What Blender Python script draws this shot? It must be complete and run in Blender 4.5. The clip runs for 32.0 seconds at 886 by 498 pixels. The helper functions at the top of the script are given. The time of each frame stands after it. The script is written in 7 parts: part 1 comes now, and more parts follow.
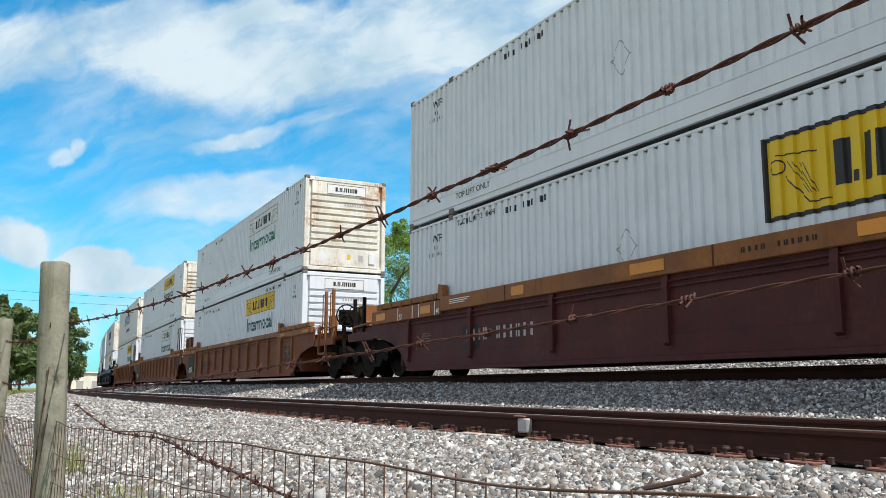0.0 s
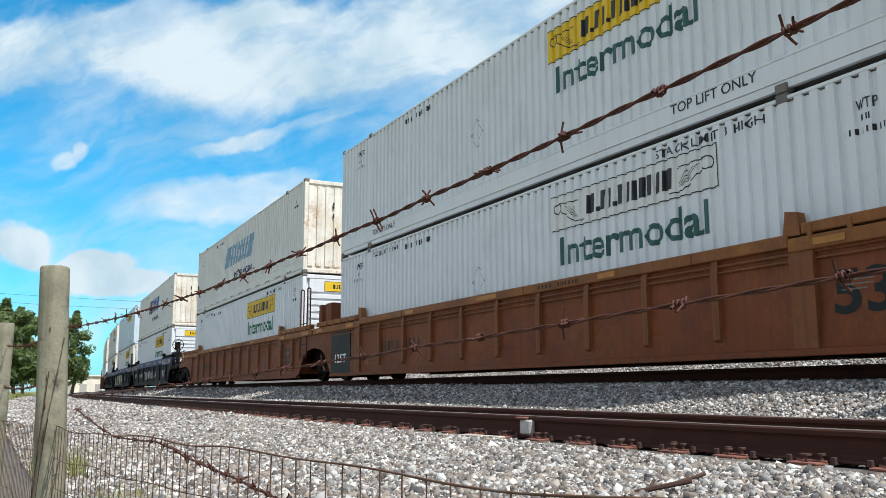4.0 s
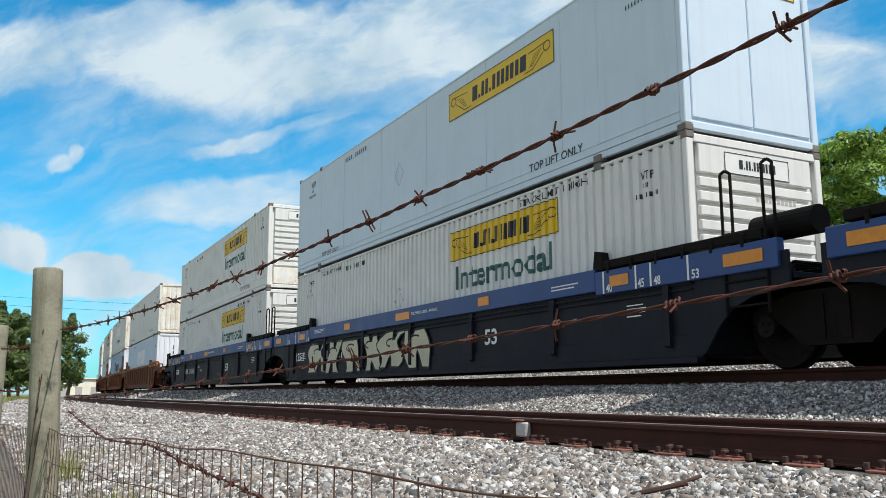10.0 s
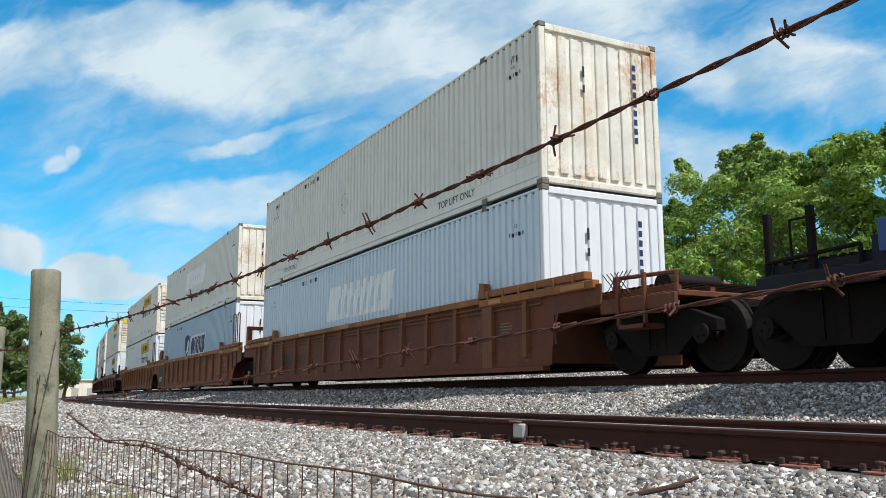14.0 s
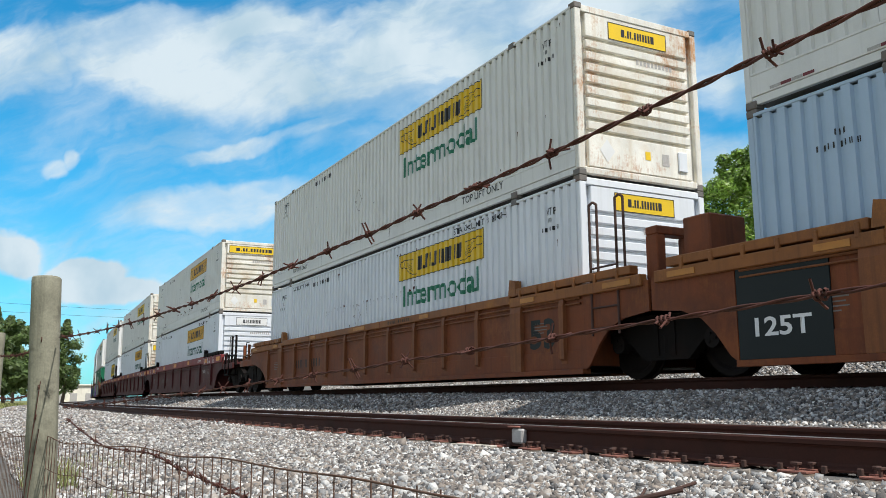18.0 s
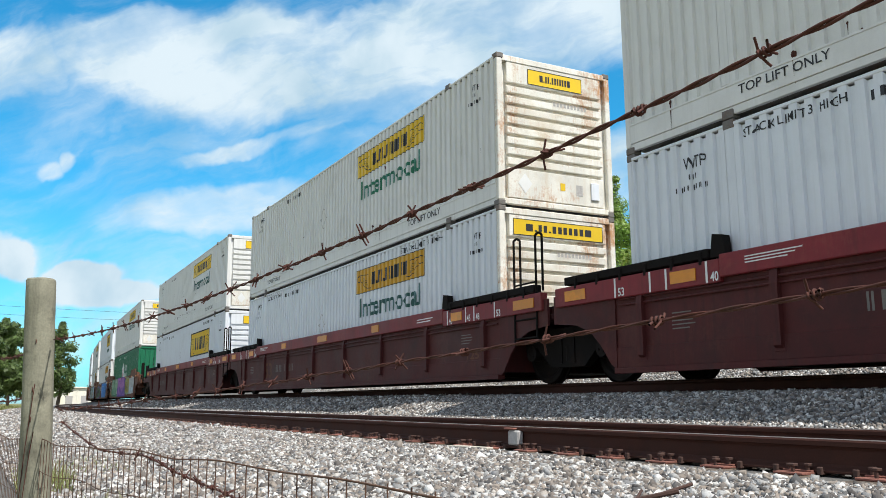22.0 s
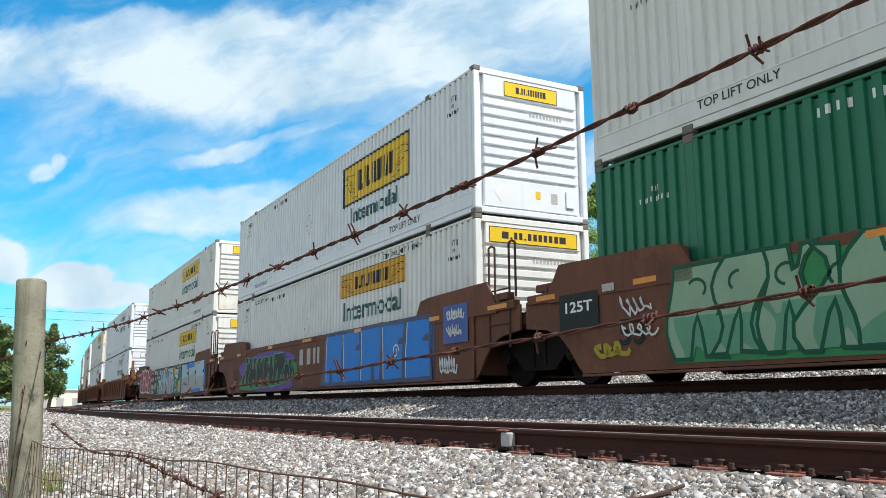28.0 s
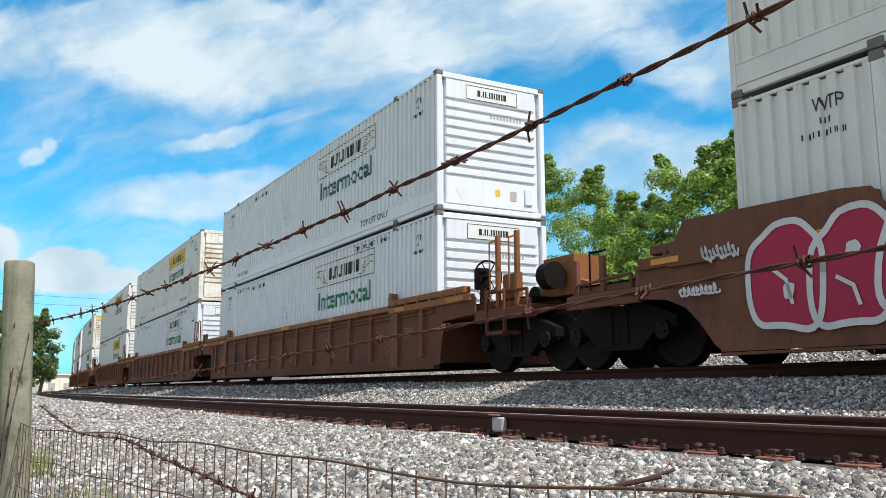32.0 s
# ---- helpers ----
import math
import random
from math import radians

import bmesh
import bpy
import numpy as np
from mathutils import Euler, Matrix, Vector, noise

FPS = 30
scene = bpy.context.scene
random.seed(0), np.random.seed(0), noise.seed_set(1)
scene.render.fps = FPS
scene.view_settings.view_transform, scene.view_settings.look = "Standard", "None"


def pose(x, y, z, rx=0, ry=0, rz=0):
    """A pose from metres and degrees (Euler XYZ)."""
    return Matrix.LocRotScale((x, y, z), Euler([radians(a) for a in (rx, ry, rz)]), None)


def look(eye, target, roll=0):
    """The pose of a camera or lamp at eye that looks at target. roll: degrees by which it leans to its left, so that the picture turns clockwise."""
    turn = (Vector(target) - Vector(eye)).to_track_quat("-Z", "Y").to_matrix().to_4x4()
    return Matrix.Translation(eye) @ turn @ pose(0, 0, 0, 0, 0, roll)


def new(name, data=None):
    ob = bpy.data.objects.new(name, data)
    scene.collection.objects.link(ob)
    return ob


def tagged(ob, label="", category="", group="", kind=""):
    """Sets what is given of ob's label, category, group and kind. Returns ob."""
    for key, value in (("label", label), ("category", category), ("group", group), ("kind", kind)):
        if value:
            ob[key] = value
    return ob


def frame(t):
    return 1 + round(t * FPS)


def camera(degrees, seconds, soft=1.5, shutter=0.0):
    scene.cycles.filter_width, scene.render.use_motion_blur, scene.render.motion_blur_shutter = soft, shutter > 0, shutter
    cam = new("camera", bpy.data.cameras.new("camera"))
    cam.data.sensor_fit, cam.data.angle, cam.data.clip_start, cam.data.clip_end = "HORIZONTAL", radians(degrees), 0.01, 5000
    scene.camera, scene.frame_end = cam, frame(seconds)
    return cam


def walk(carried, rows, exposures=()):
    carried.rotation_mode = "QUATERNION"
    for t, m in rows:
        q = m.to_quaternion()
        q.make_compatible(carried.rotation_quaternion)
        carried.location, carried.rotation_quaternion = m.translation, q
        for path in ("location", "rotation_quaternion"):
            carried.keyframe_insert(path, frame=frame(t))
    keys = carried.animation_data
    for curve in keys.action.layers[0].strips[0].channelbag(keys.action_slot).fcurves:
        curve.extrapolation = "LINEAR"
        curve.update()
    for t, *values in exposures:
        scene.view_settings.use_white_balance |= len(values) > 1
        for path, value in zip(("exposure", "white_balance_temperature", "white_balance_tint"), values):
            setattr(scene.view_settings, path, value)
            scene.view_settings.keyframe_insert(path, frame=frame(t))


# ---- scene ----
cam = camera(54.48, 32.0, soft=0.6)
walk(cam, [
    (0.0, pose(0.0112, -0.0235, 0.9481, 99.217, -0.121, 61.260)),
    (0.5, pose(0.0123, -0.0232, 0.9487, 99.217, -0.047, 61.255)),
    (1.0, pose(0.0143, -0.0233, 0.9494, 99.254, -0.036, 61.277)),
    (1.5, pose(0.0126, -0.0210, 0.9509, 99.273, 0.010, 61.291)),
    (2.0, pose(0.0067, -0.0150, 0.9507, 99.312, -0.008, 61.333)),
    (2.5, pose(0.0059, -0.0129, 0.9492, 99.298, -0.038, 61.394)),
    (3.0, pose(0.0107, -0.0136, 0.9486, 99.323, 0.018, 61.417)),
    (3.5, pose(0.0128, -0.0149, 0.9516, 99.296, 0.147, 61.483)),
    (5.5, pose(0.0043, -0.0021, 0.9497, 99.361, 0.158, 61.380)),
    (6.0, pose(0.0086, -0.0037, 0.9510, 99.360, 0.197, 61.421)),
    (6.5, pose(0.0104, -0.0062, 0.9488, 99.374, 0.149, 61.272)),
    (7.0, pose(0.0052, -0.0012, 0.9465, 99.388, 0.148, 61.265)),
    (7.5, pose(-0.0030, 0.0073, 0.9465, 99.393, 0.204, 61.227)),
    (8.0, pose(-0.0016, 0.0075, 0.9481, 99.488, 0.197, 61.233)),
    (8.5, pose(0.0022, 0.0029, 0.9487, 99.531, 0.204, 61.263)),
    (9.0, pose(0.0061, -0.0018, 0.9480, 99.483, 0.147, 61.304)),
    (9.5, pose(0.0053, -0.0022, 0.9478, 99.474, 0.172, 61.270)),
    (10.0, pose(0.0052, -0.0039, 0.9510, 99.472, 0.199, 61.228)),
    (10.5, pose(0.0101, -0.0077, 0.9526, 99.419, 0.151, 61.233)),
    (11.0, pose(0.0046, -0.0070, 0.9514, 99.456, 0.182, 61.177)),
    (11.5, pose(0.0072, -0.0054, 0.9499, 99.453, 0.228, 61.167)),
    (12.0, pose(0.0001, 0.0009, 0.9503, 99.519, 0.162, 61.183)),
    (12.5, pose(0.0051, 0.0003, 0.9498, 99.564, 0.141, 61.159)),
    (13.0, pose(0.0072, -0.0005, 0.9511, 99.572, 0.161, 61.113)),
    (13.5, pose(0.0113, -0.0056, 0.9511, 99.618, 0.149, 61.076)),
    (14.0, pose(0.0093, -0.0102, 0.9517, 99.555, 0.202, 61.021)),
    (14.5, pose(0.0180, -0.0184, 0.9507, 99.562, 0.226, 60.960)),
    (16.5, pose(0.0266, -0.0197, 0.9549, 99.690, 0.246, 60.882)),
    (17.0, pose(0.0221, -0.0183, 0.9553, 99.715, 0.203, 60.875)),
    (17.5, pose(0.0241, -0.0212, 0.9546, 99.806, 0.282, 60.912)),
    (18.0, pose(0.0252, -0.0179, 0.9553, 99.870, 0.245, 60.953)),
    (18.5, pose(0.0270, -0.0193, 0.9565, 99.974, 0.177, 60.911)),
    (19.0, pose(0.0267, -0.0170, 0.9565, 99.968, 0.194, 60.855)),
    (19.5, pose(0.0267, -0.0157, 0.9564, 99.945, 0.232, 60.892)),
    (20.0, pose(0.0250, -0.0154, 0.9546, 99.993, 0.206, 60.886)),
    (20.5, pose(0.0252, -0.0171, 0.9548, 99.998, 0.220, 60.851)),
    (21.0, pose(0.0308, -0.0221, 0.9549, 99.986, 0.269, 60.801)),
    (21.5, pose(0.0290, -0.0197, 0.9551, 99.968, 0.285, 60.768)),
    (22.0, pose(0.0232, -0.0146, 0.9550, 99.991, 0.350, 60.715)),
    (22.5, pose(0.0232, -0.0128, 0.9542, 100.022, 0.359, 60.681)),
    (23.0, pose(0.0341, -0.0232, 0.9530, 99.970, 0.311, 60.552)),
    (23.5, pose(0.0247, -0.0167, 0.9561, 100.052, 0.290, 60.584)),
    (24.0, pose(0.0201, -0.0159, 0.9560, 100.116, 0.344, 60.566)),
    (24.5, pose(0.0205, -0.0150, 0.9548, 100.146, 0.344, 60.482)),
    (25.0, pose(0.0214, -0.0132, 0.9559, 100.126, 0.324, 60.509)),
    (25.5, pose(0.0230, -0.0128, 0.9563, 100.166, 0.338, 60.467)),
    (27.5, pose(0.0227, -0.0156, 0.9536, 100.164, 0.327, 60.315)),
    (28.0, pose(0.0201, -0.0113, 0.9521, 100.132, 0.373, 60.237)),
    (28.5, pose(0.0142, -0.0074, 0.9491, 100.074, 0.324, 60.142)),
    (29.0, pose(0.0048, 0.0022, 0.9476, 99.914, 0.289, 60.114)),
    (29.5, pose(-0.0008, 0.0061, 0.9453, 99.764, 0.275, 60.066)),
    (30.0, pose(-0.0021, 0.0066, 0.9435, 99.636, 0.269, 59.973)),
    (30.5, pose(0.0034, 0.0054, 0.9414, 99.433, 0.246, 59.908)),
    (31.0, pose(0.0071, 0.0051, 0.9413, 99.370, 0.238, 59.820)),
    (31.5, pose(0.0064, 0.0024, 0.9428, 99.269, 0.282, 59.793)),
    (32.0, pose(0.0072, -0.0016, 0.9442, 99.200, 0.258, 59.703)),
], exposures=[
    (0.0, 0.00, 6400, 9), (2.0, -0.05, 6400, 9), (3.0, 0.05, 6400, 9), (6.0, -0.04, 6400, 9), (8.0, -0.06, 6400, 9), (9.0, 0.08, 6400, 9), (10.0, -0.10, 6400, 9), (11.0, 0.05, 6400, 9), (12.0, -0.08, 6400, 9), (13.0, 0.07, 6400, 9), (14.0, -0.08, 6400, 9), (17.0, 0.04, 6400, 9), (18.0, -0.07, 6400, 9), (19.0, 0.02, 6400, 9), (20.0, -0.10, 6400, 9), (21.0, 0.02, 6400, 9), (22.0, 0.05, 6400, 9), (23.0, 0.07, 6400, 9), (24.0, -0.05, 6400, 9), (25.5, 0.11, 6400, 9), (28.0, 0.14, 6400, 9), (29.0, 0.06, 6400, 9), (32.0, 0.04, 6400, 9),
])

# ---- light: a high sun beyond the train, a summer sky with thin clouds ----
SUN_DIR = Vector((0.60, 0.19, 1.0)).normalized()
sun_data = bpy.data.lights.new("sun", "SUN")
sun_data.energy, sun_data.angle, sun_data.color = 4.8, radians(0.5), (1.0, 0.955, 0.89)
sun = new("sun", sun_data)
sun.matrix_world = look(SUN_DIR * 60, (0, 0, 0))
scene.view_settings.exposure = 0.0


def sky_world():
    w = bpy.data.worlds.new("sky")
    scene.world = w
    w.use_nodes = True
    nt = w.node_tree
    nt.nodes.clear()
    nd = nt.nodes.new
    ln = nt.links.new

    def vmath(op, a, b=None):
        n = nd("ShaderNodeVectorMath")
        n.operation = op
        for k, v in enumerate((a, b)):
            if v is None:
                continue
            if isinstance(v, (tuple, list, Vector)):
                n.inputs[k].default_value = v
            else:
                ln(v, n.inputs[k])
        return n.outputs["Value"] if op in ("DOT_PRODUCT", "LENGTH") else n.outputs["Vector"]

    def fmath(op, a, b=0.0, clamp=False):
        n = nd("ShaderNodeMath")
        n.operation, n.use_clamp = op, clamp
        for k, v in enumerate((a, b)):
            if isinstance(v, (int, float)):
                n.inputs[k].default_value = v
            else:
                ln(v, n.inputs[k])
        return n.outputs[0]

    def ramp(v, lo, hi):
        n = nd("ShaderNodeMapRange")
        n.interpolation_type = "SMOOTHSTEP"
        n.inputs["From Min"].default_value, n.inputs["From Max"].default_value = lo, hi
        ln(v, n.inputs["Value"])
        return n.outputs["Result"]

    def noise_of(vec, scale, detail, rough=0.55, distort=0.0):
        n = nd("ShaderNodeTexNoise")
        n.inputs["Scale"].default_value, n.inputs["Detail"].default_value = scale, detail
        n.inputs["Roughness"].default_value, n.inputs["Distortion"].default_value = rough, distort
        ln(vec, n.inputs["Vector"])
        return n.outputs["Fac"]

    way = nd("ShaderNodeTexCoord").outputs["Generated"]
    sky = nd("ShaderNodeTexSky")
    sky.sky_type, sky.sun_disc = "NISHITA", False
    sky.sun_elevation = math.asin(SUN_DIR.z)
    sky.sun_rotation = math.atan2(SUN_DIR.x, SUN_DIR.y)
    sky.air_density, sky.dust_density, sky.ozone_density = 1.0, 0.6, 2.0
    tint = nd("ShaderNodeMix")
    tint.data_type, tint.blend_type = "RGBA", "MULTIPLY"
    tint.inputs["Factor"].default_value = 1.0
    ln(sky.outputs["Color"], tint.inputs["A"])
    tint.inputs["B"].default_value = SKY_TINT

    # a tangent plane of the sky round the way down the line
    yaw, pitch = radians(-61.0), radians(9.6)
    fwd = Vector((math.sin(yaw) * math.cos(pitch), math.cos(yaw) * math.cos(pitch), math.sin(pitch)))
    rgt = Vector((math.cos(yaw), -math.sin(yaw), 0))
    upw = rgt.cross(fwd)
    deep = fmath("MAXIMUM", vmath("DOT_PRODUCT", way, tuple(fwd)), 0.15)
    u = fmath("DIVIDE", vmath("DOT_PRODUCT", way, tuple(rgt)), deep)
    v = fmath("DIVIDE", vmath("DOT_PRODUCT", way, tuple(upw)), deep)
    plane = nd("ShaderNodeCombineXYZ")
    ln(u, plane.inputs[0])
    ln(v, plane.inputs[1])
    flat = plane.outputs[0]
    # ragged edges: shift the plane by noise
    n1 = nd("ShaderNodeTexNoise")
    n1.inputs["Scale"].default_value, n1.inputs["Detail"].default_value, n1.inputs["Roughness"].default_value = 6.0, 5.0, 0.55
    ln(flat, n1.inputs["Vector"])
    shift = vmath("SCALE", vmath("SUBTRACT", n1.outputs["Color"], (0.5, 0.5, 0.5)))
    shift.node.inputs["Scale"].default_value = 0.13
    bent = vmath("ADD", flat, shift)
    half = vmath("SCALE", shift)
    half.node.inputs["Scale"].default_value = 0.5
    midway = vmath("ADD", flat, half)
    faint = vmath("SCALE", shift)
    faint.node.inputs["Scale"].default_value = 0.22
    slight = vmath("ADD", flat, faint)
    total = None
    for cx, cy, rx, ry, turn, power in CLOUDS:
        c, s = math.cos(radians(turn)), math.sin(radians(turn))
        d = vmath("SUBTRACT", bent if ry > 0.025 else midway if ry > 0.01 else slight, (cx, cy, 0))
        du = fmath("DIVIDE", vmath("DOT_PRODUCT", d, (c, s, 0)), rx)
        dv = fmath("DIVIDE", vmath("DOT_PRODUCT", d, (-s, c, 0)), ry)
        rr = fmath("ADD", fmath("MULTIPLY", du, du), fmath("MULTIPLY", dv, dv))
        m = fmath("MULTIPLY", fmath("SUBTRACT", 1.0, ramp(rr, 0.25, 1.5)), power)
        total = m if total is None else fmath("MAXIMUM", total, m)
    # wisps drawn out along the wind
    def drawn_out(vec, angle, a, b):
        c, s = math.cos(radians(angle)), math.sin(radians(angle))
        n = nd("ShaderNodeCombineXYZ")
        ln(vmath("DOT_PRODUCT", vec, (c * a, s * a, 0)), n.inputs[0])
        ln(vmath("DOT_PRODUCT", vec, (-s * b, c * b, 0)), n.inputs[1])
        return n.outputs[0]

    wisp = noise_of(drawn_out(bent, 14, 3.0, 8.0), 1.6, 7.0, 0.57, 0.3)
    fibre = noise_of(drawn_out(slight, 18, 5.0, 20.0), 1.5, 6.0, 0.62, 0.2)
    puff = noise_of(flat, 8.0, 5.0, 0.5, 0.2)
    body = fmath("MULTIPLY", total, fmath("ADD", fmath("ADD", fmath("MULTIPLY", wisp, 0.95), fmath("MULTIPLY", fibre, 0.32)), fmath("MULTIPLY", puff, 0.55)))
    veil = fmath("MULTIPLY", ramp(fmath("ADD", fmath("MULTIPLY", wisp, 0.72), fmath("MULTIPLY", fibre, 0.28)), 0.40, 0.72), 0.55)
    low = fmath("MULTIPLY", fmath("SUBTRACT", 1.0, ramp(v, -0.16, 0.16)), 0.25)
    here = fmath("ADD", fmath("ADD", fmath("MULTIPLY", ramp(body, 0.12, 1.35), 0.95), veil), low, True)
    # unseen rest of the sky: broken cloud added, toned to set the ambient light
    rest = ramp(noise_of(way, 2.2, 8.0, 0.6, 0.8), 0.36, 0.60)
    away = ramp(vmath("DOT_PRODUCT", way, tuple(fwd)), 0.74, 0.84)
    around = nd("ShaderNodeMix")
    around.data_type = "RGBA"
    ln(rest, around.inputs["Factor"])
    ln(sky.outputs["Color"], around.inputs["A"])
    around.inputs["B"].default_value = UNSEEN_CLOUD
    # cloud tone: bright with soft grey hollows
    tone = nd("ShaderNodeMix")
    tone.data_type = "RGBA"
    tone.inputs["A"].default_value, tone.inputs["B"].default_value = CLOUD_GREY, CLOUD_WHITE
    ln(ramp(puff, 0.30, 0.62), tone.inputs["Factor"])
    mix = nd("ShaderNodeMix")
    mix.data_type = "RGBA"
    ln(here, mix.inputs["Factor"])
    ln(tint.outputs["Result"], mix.inputs["A"])
    ln(tone.outputs["Result"], mix.inputs["B"])
    whole = nd("ShaderNodeMix")
    whole.data_type = "RGBA"
    ln(away, whole.inputs["Factor"])
    ln(around.outputs["Result"], whole.inputs["A"])
    ln(mix.outputs["Result"], whole.inputs["B"])
    back = nd("ShaderNodeBackground")
    back.inputs["Strength"].default_value = 0.111
    ln(whole.outputs["Result"], back.inputs["Color"])
    ln(back.outputs[0], nd("ShaderNodeOutputWorld").inputs["Surface"])


SKY_TINT = (0.25, 1.36, 1.66, 1)
# colour of the added cloud out of view, tuned for the light it gives
UNSEEN_CLOUD = (5.5, 6.25, 7.05, 1)
CLOUD_WHITE, CLOUD_GREY = (6.8, 7.8, 8.4, 1), (4.3, 5.9, 7.0, 1)
# centre, half sizes, turn and weight on the tangent plane
CLOUDS = (
    (-0.20, 0.215, 0.27, 0.070, -3, 1.15),
    (0.06, 0.265, 0.26, 0.075, 12, 1.1),
    (-0.08, 0.185, 0.12, 0.035, 16, 0.8),
    (-0.50, 0.225, 0.08, 0.045, 0, 0.95),
    (-0.236, 0.122, 0.085, 0.0102, 13, 0.72),
    (-0.13, 0.152, 0.07, 0.010, 18, 0.6),
    (-0.255, 0.055, 0.13, 0.032, 8, 0.95),
    (-0.20, 0.075, 0.06, 0.018, 12, 0.8),
    (-0.455, 0.109, 0.020, 0.0105, 0, 0.75),
    (-0.437, 0.117, 0.013, 0.0110, 20, 0.8),
    (-0.505, 0.012, 0.045, 0.030, 0, 1.1),
    (-0.415, -0.022, 0.052, 0.020, -4, 1.7),
    (-0.39, -0.040, 0.075, 0.014, -4, 1.1),
    (0.40, 0.20, 0.24, 0.05, -8, 0.85),
    (0.28, 0.10, 0.16, 0.05, 0, 0.8),
)
sky_world()

# ---- materials ----
def mat(name, color, rough=0.6, metal=0.0, vary=0.12, grain=6.0, bump=0.02, dirt=None, dirt_amount=0.35, dirt_scale=1.2,
        streak=0.0, rand=0.0, island=False, fine=90.0, palette=None, thin=0.0, spec=0.5):
    """A painted, rusted or stony surface: grain at two scales, optional dirt colour, streaks running down, random tone a thing."""
    m = bpy.data.materials.new(name)
    m.use_nodes = True
    nt = m.node_tree
    nd, ln = nt.nodes.new, nt.links.new
    bsdf = nt.nodes["Principled BSDF"]
    bsdf.inputs["Roughness"].default_value, bsdf.inputs["Metallic"].default_value = rough, metal
    bsdf.inputs["Specular IOR Level"].default_value = spec
    co = nd("ShaderNodeTexCoord").outputs["Object"]

    def noise_at(scale, detail=6.0, rough_=0.6, vec=co):
        n = nd("ShaderNodeTexNoise")
        n.inputs["Scale"].default_value, n.inputs["Detail"].default_value, n.inputs["Roughness"].default_value = scale, detail, rough_
        ln(vec, n.inputs["Vector"])
        return n.outputs["Fac"]

    def span(v, a, b, lo, hi):
        n = nd("ShaderNodeMapRange")
        n.inputs["From Min"].default_value, n.inputs["From Max"].default_value = a, b
        n.inputs["To Min"].default_value, n.inputs["To Max"].default_value = lo, hi
        ln(v, n.inputs["Value"])
        return n.outputs["Result"]

    def scaled(col, fac):
        n = nd("ShaderNodeMix")
        n.data_type, n.blend_type = "RGBA", "MULTIPLY"
        n.inputs["Factor"].default_value = 1.0
        if isinstance(col, tuple):
            n.inputs["A"].default_value = (*col, 1)
        else:
            ln(col, n.inputs["A"])
        ln(fac, n.inputs["B"])
        return n.outputs["Result"]

    big, small = noise_at(grain), noise_at(fine, 3.0)
    if palette:
        ra = nd("ShaderNodeValToRGB")
        el = ra.color_ramp.elements
        for i, c in enumerate(palette):
            e = el[i] if i < 2 else el.new(0.5)
            e.position, e.color = i / (len(palette) - 1), (*c, 1)
        ln(nd("ShaderNodeNewGeometry").outputs["Random Per Island"], ra.inputs["Fac"])
        color = ra.outputs["Color"]
    col = scaled(color, span(big, 0.25, 0.75, 1 - vary, 1 + vary))
    col = scaled(col, span(small, 0.2, 0.8, 1 - vary * 0.7, 1 + vary * 0.7))
    if rand or island:
        src = nd("ShaderNodeNewGeometry").outputs["Random Per Island"] if island else nd("ShaderNodeObjectInfo").outputs["Random"]
        col = scaled(col, span(src, 0, 1, 1 - rand, 1 + rand))
    if dirt:
        fac = span(noise_at(dirt_scale, 8.0, 0.65), 0.52, 0.74, 0.0, dirt_amount)
        if streak:
            mp = nd("ShaderNodeMapping")
            mp.inputs["Scale"].default_value = (9.0, 9.0, 0.35)
            ln(co, mp.inputs["Vector"])
            s = span(noise_at(1.0, 6.0, 0.6, mp.outputs[0]), 0.50, 0.80, 0.0, streak)
            mx = nd("ShaderNodeMath")
            mx.operation = "MAXIMUM"
            ln(fac, mx.inputs[0])
            ln(s, mx.inputs[1])
            fac = mx.outputs[0]
        n = nd("ShaderNodeMix")
        n.data_type = "RGBA"
        ln(fac, n.inputs["Factor"])
        ln(col, n.inputs["A"])
        n.inputs["B"].default_value = (*dirt, 1)
        col = n.outputs["Result"]
    ln(col, bsdf.inputs["Base Color"])
    ln(span(big, 0.2, 0.8, max(rough - 0.12, 0.05), min(rough + 0.12, 1)), bsdf.inputs["Roughness"])
    if bump:
        bp = nd("ShaderNodeBump")
        bp.inputs["Strength"].default_value, bp.inputs["Distance"].default_value = 0.6, bump
        ln(small, bp.inputs["Height"])
        ln(bp.outputs[0], bsdf.inputs["Normal"])
    if thin:
        tr, mx, out = nd("ShaderNodeBsdfTranslucent"), nd("ShaderNodeMixShader"), nt.nodes["Material Output"]
        ln(scaled(col, span(big, 0, 1, 1.5, 1.5)), tr.inputs["Color"])
        mx.inputs[0].default_value = thin
        ln(bsdf.outputs[0], mx.inputs[1])
        ln(tr.outputs[0], mx.inputs[2])
        ln(mx.outputs[0], out.inputs["Surface"])
    return m


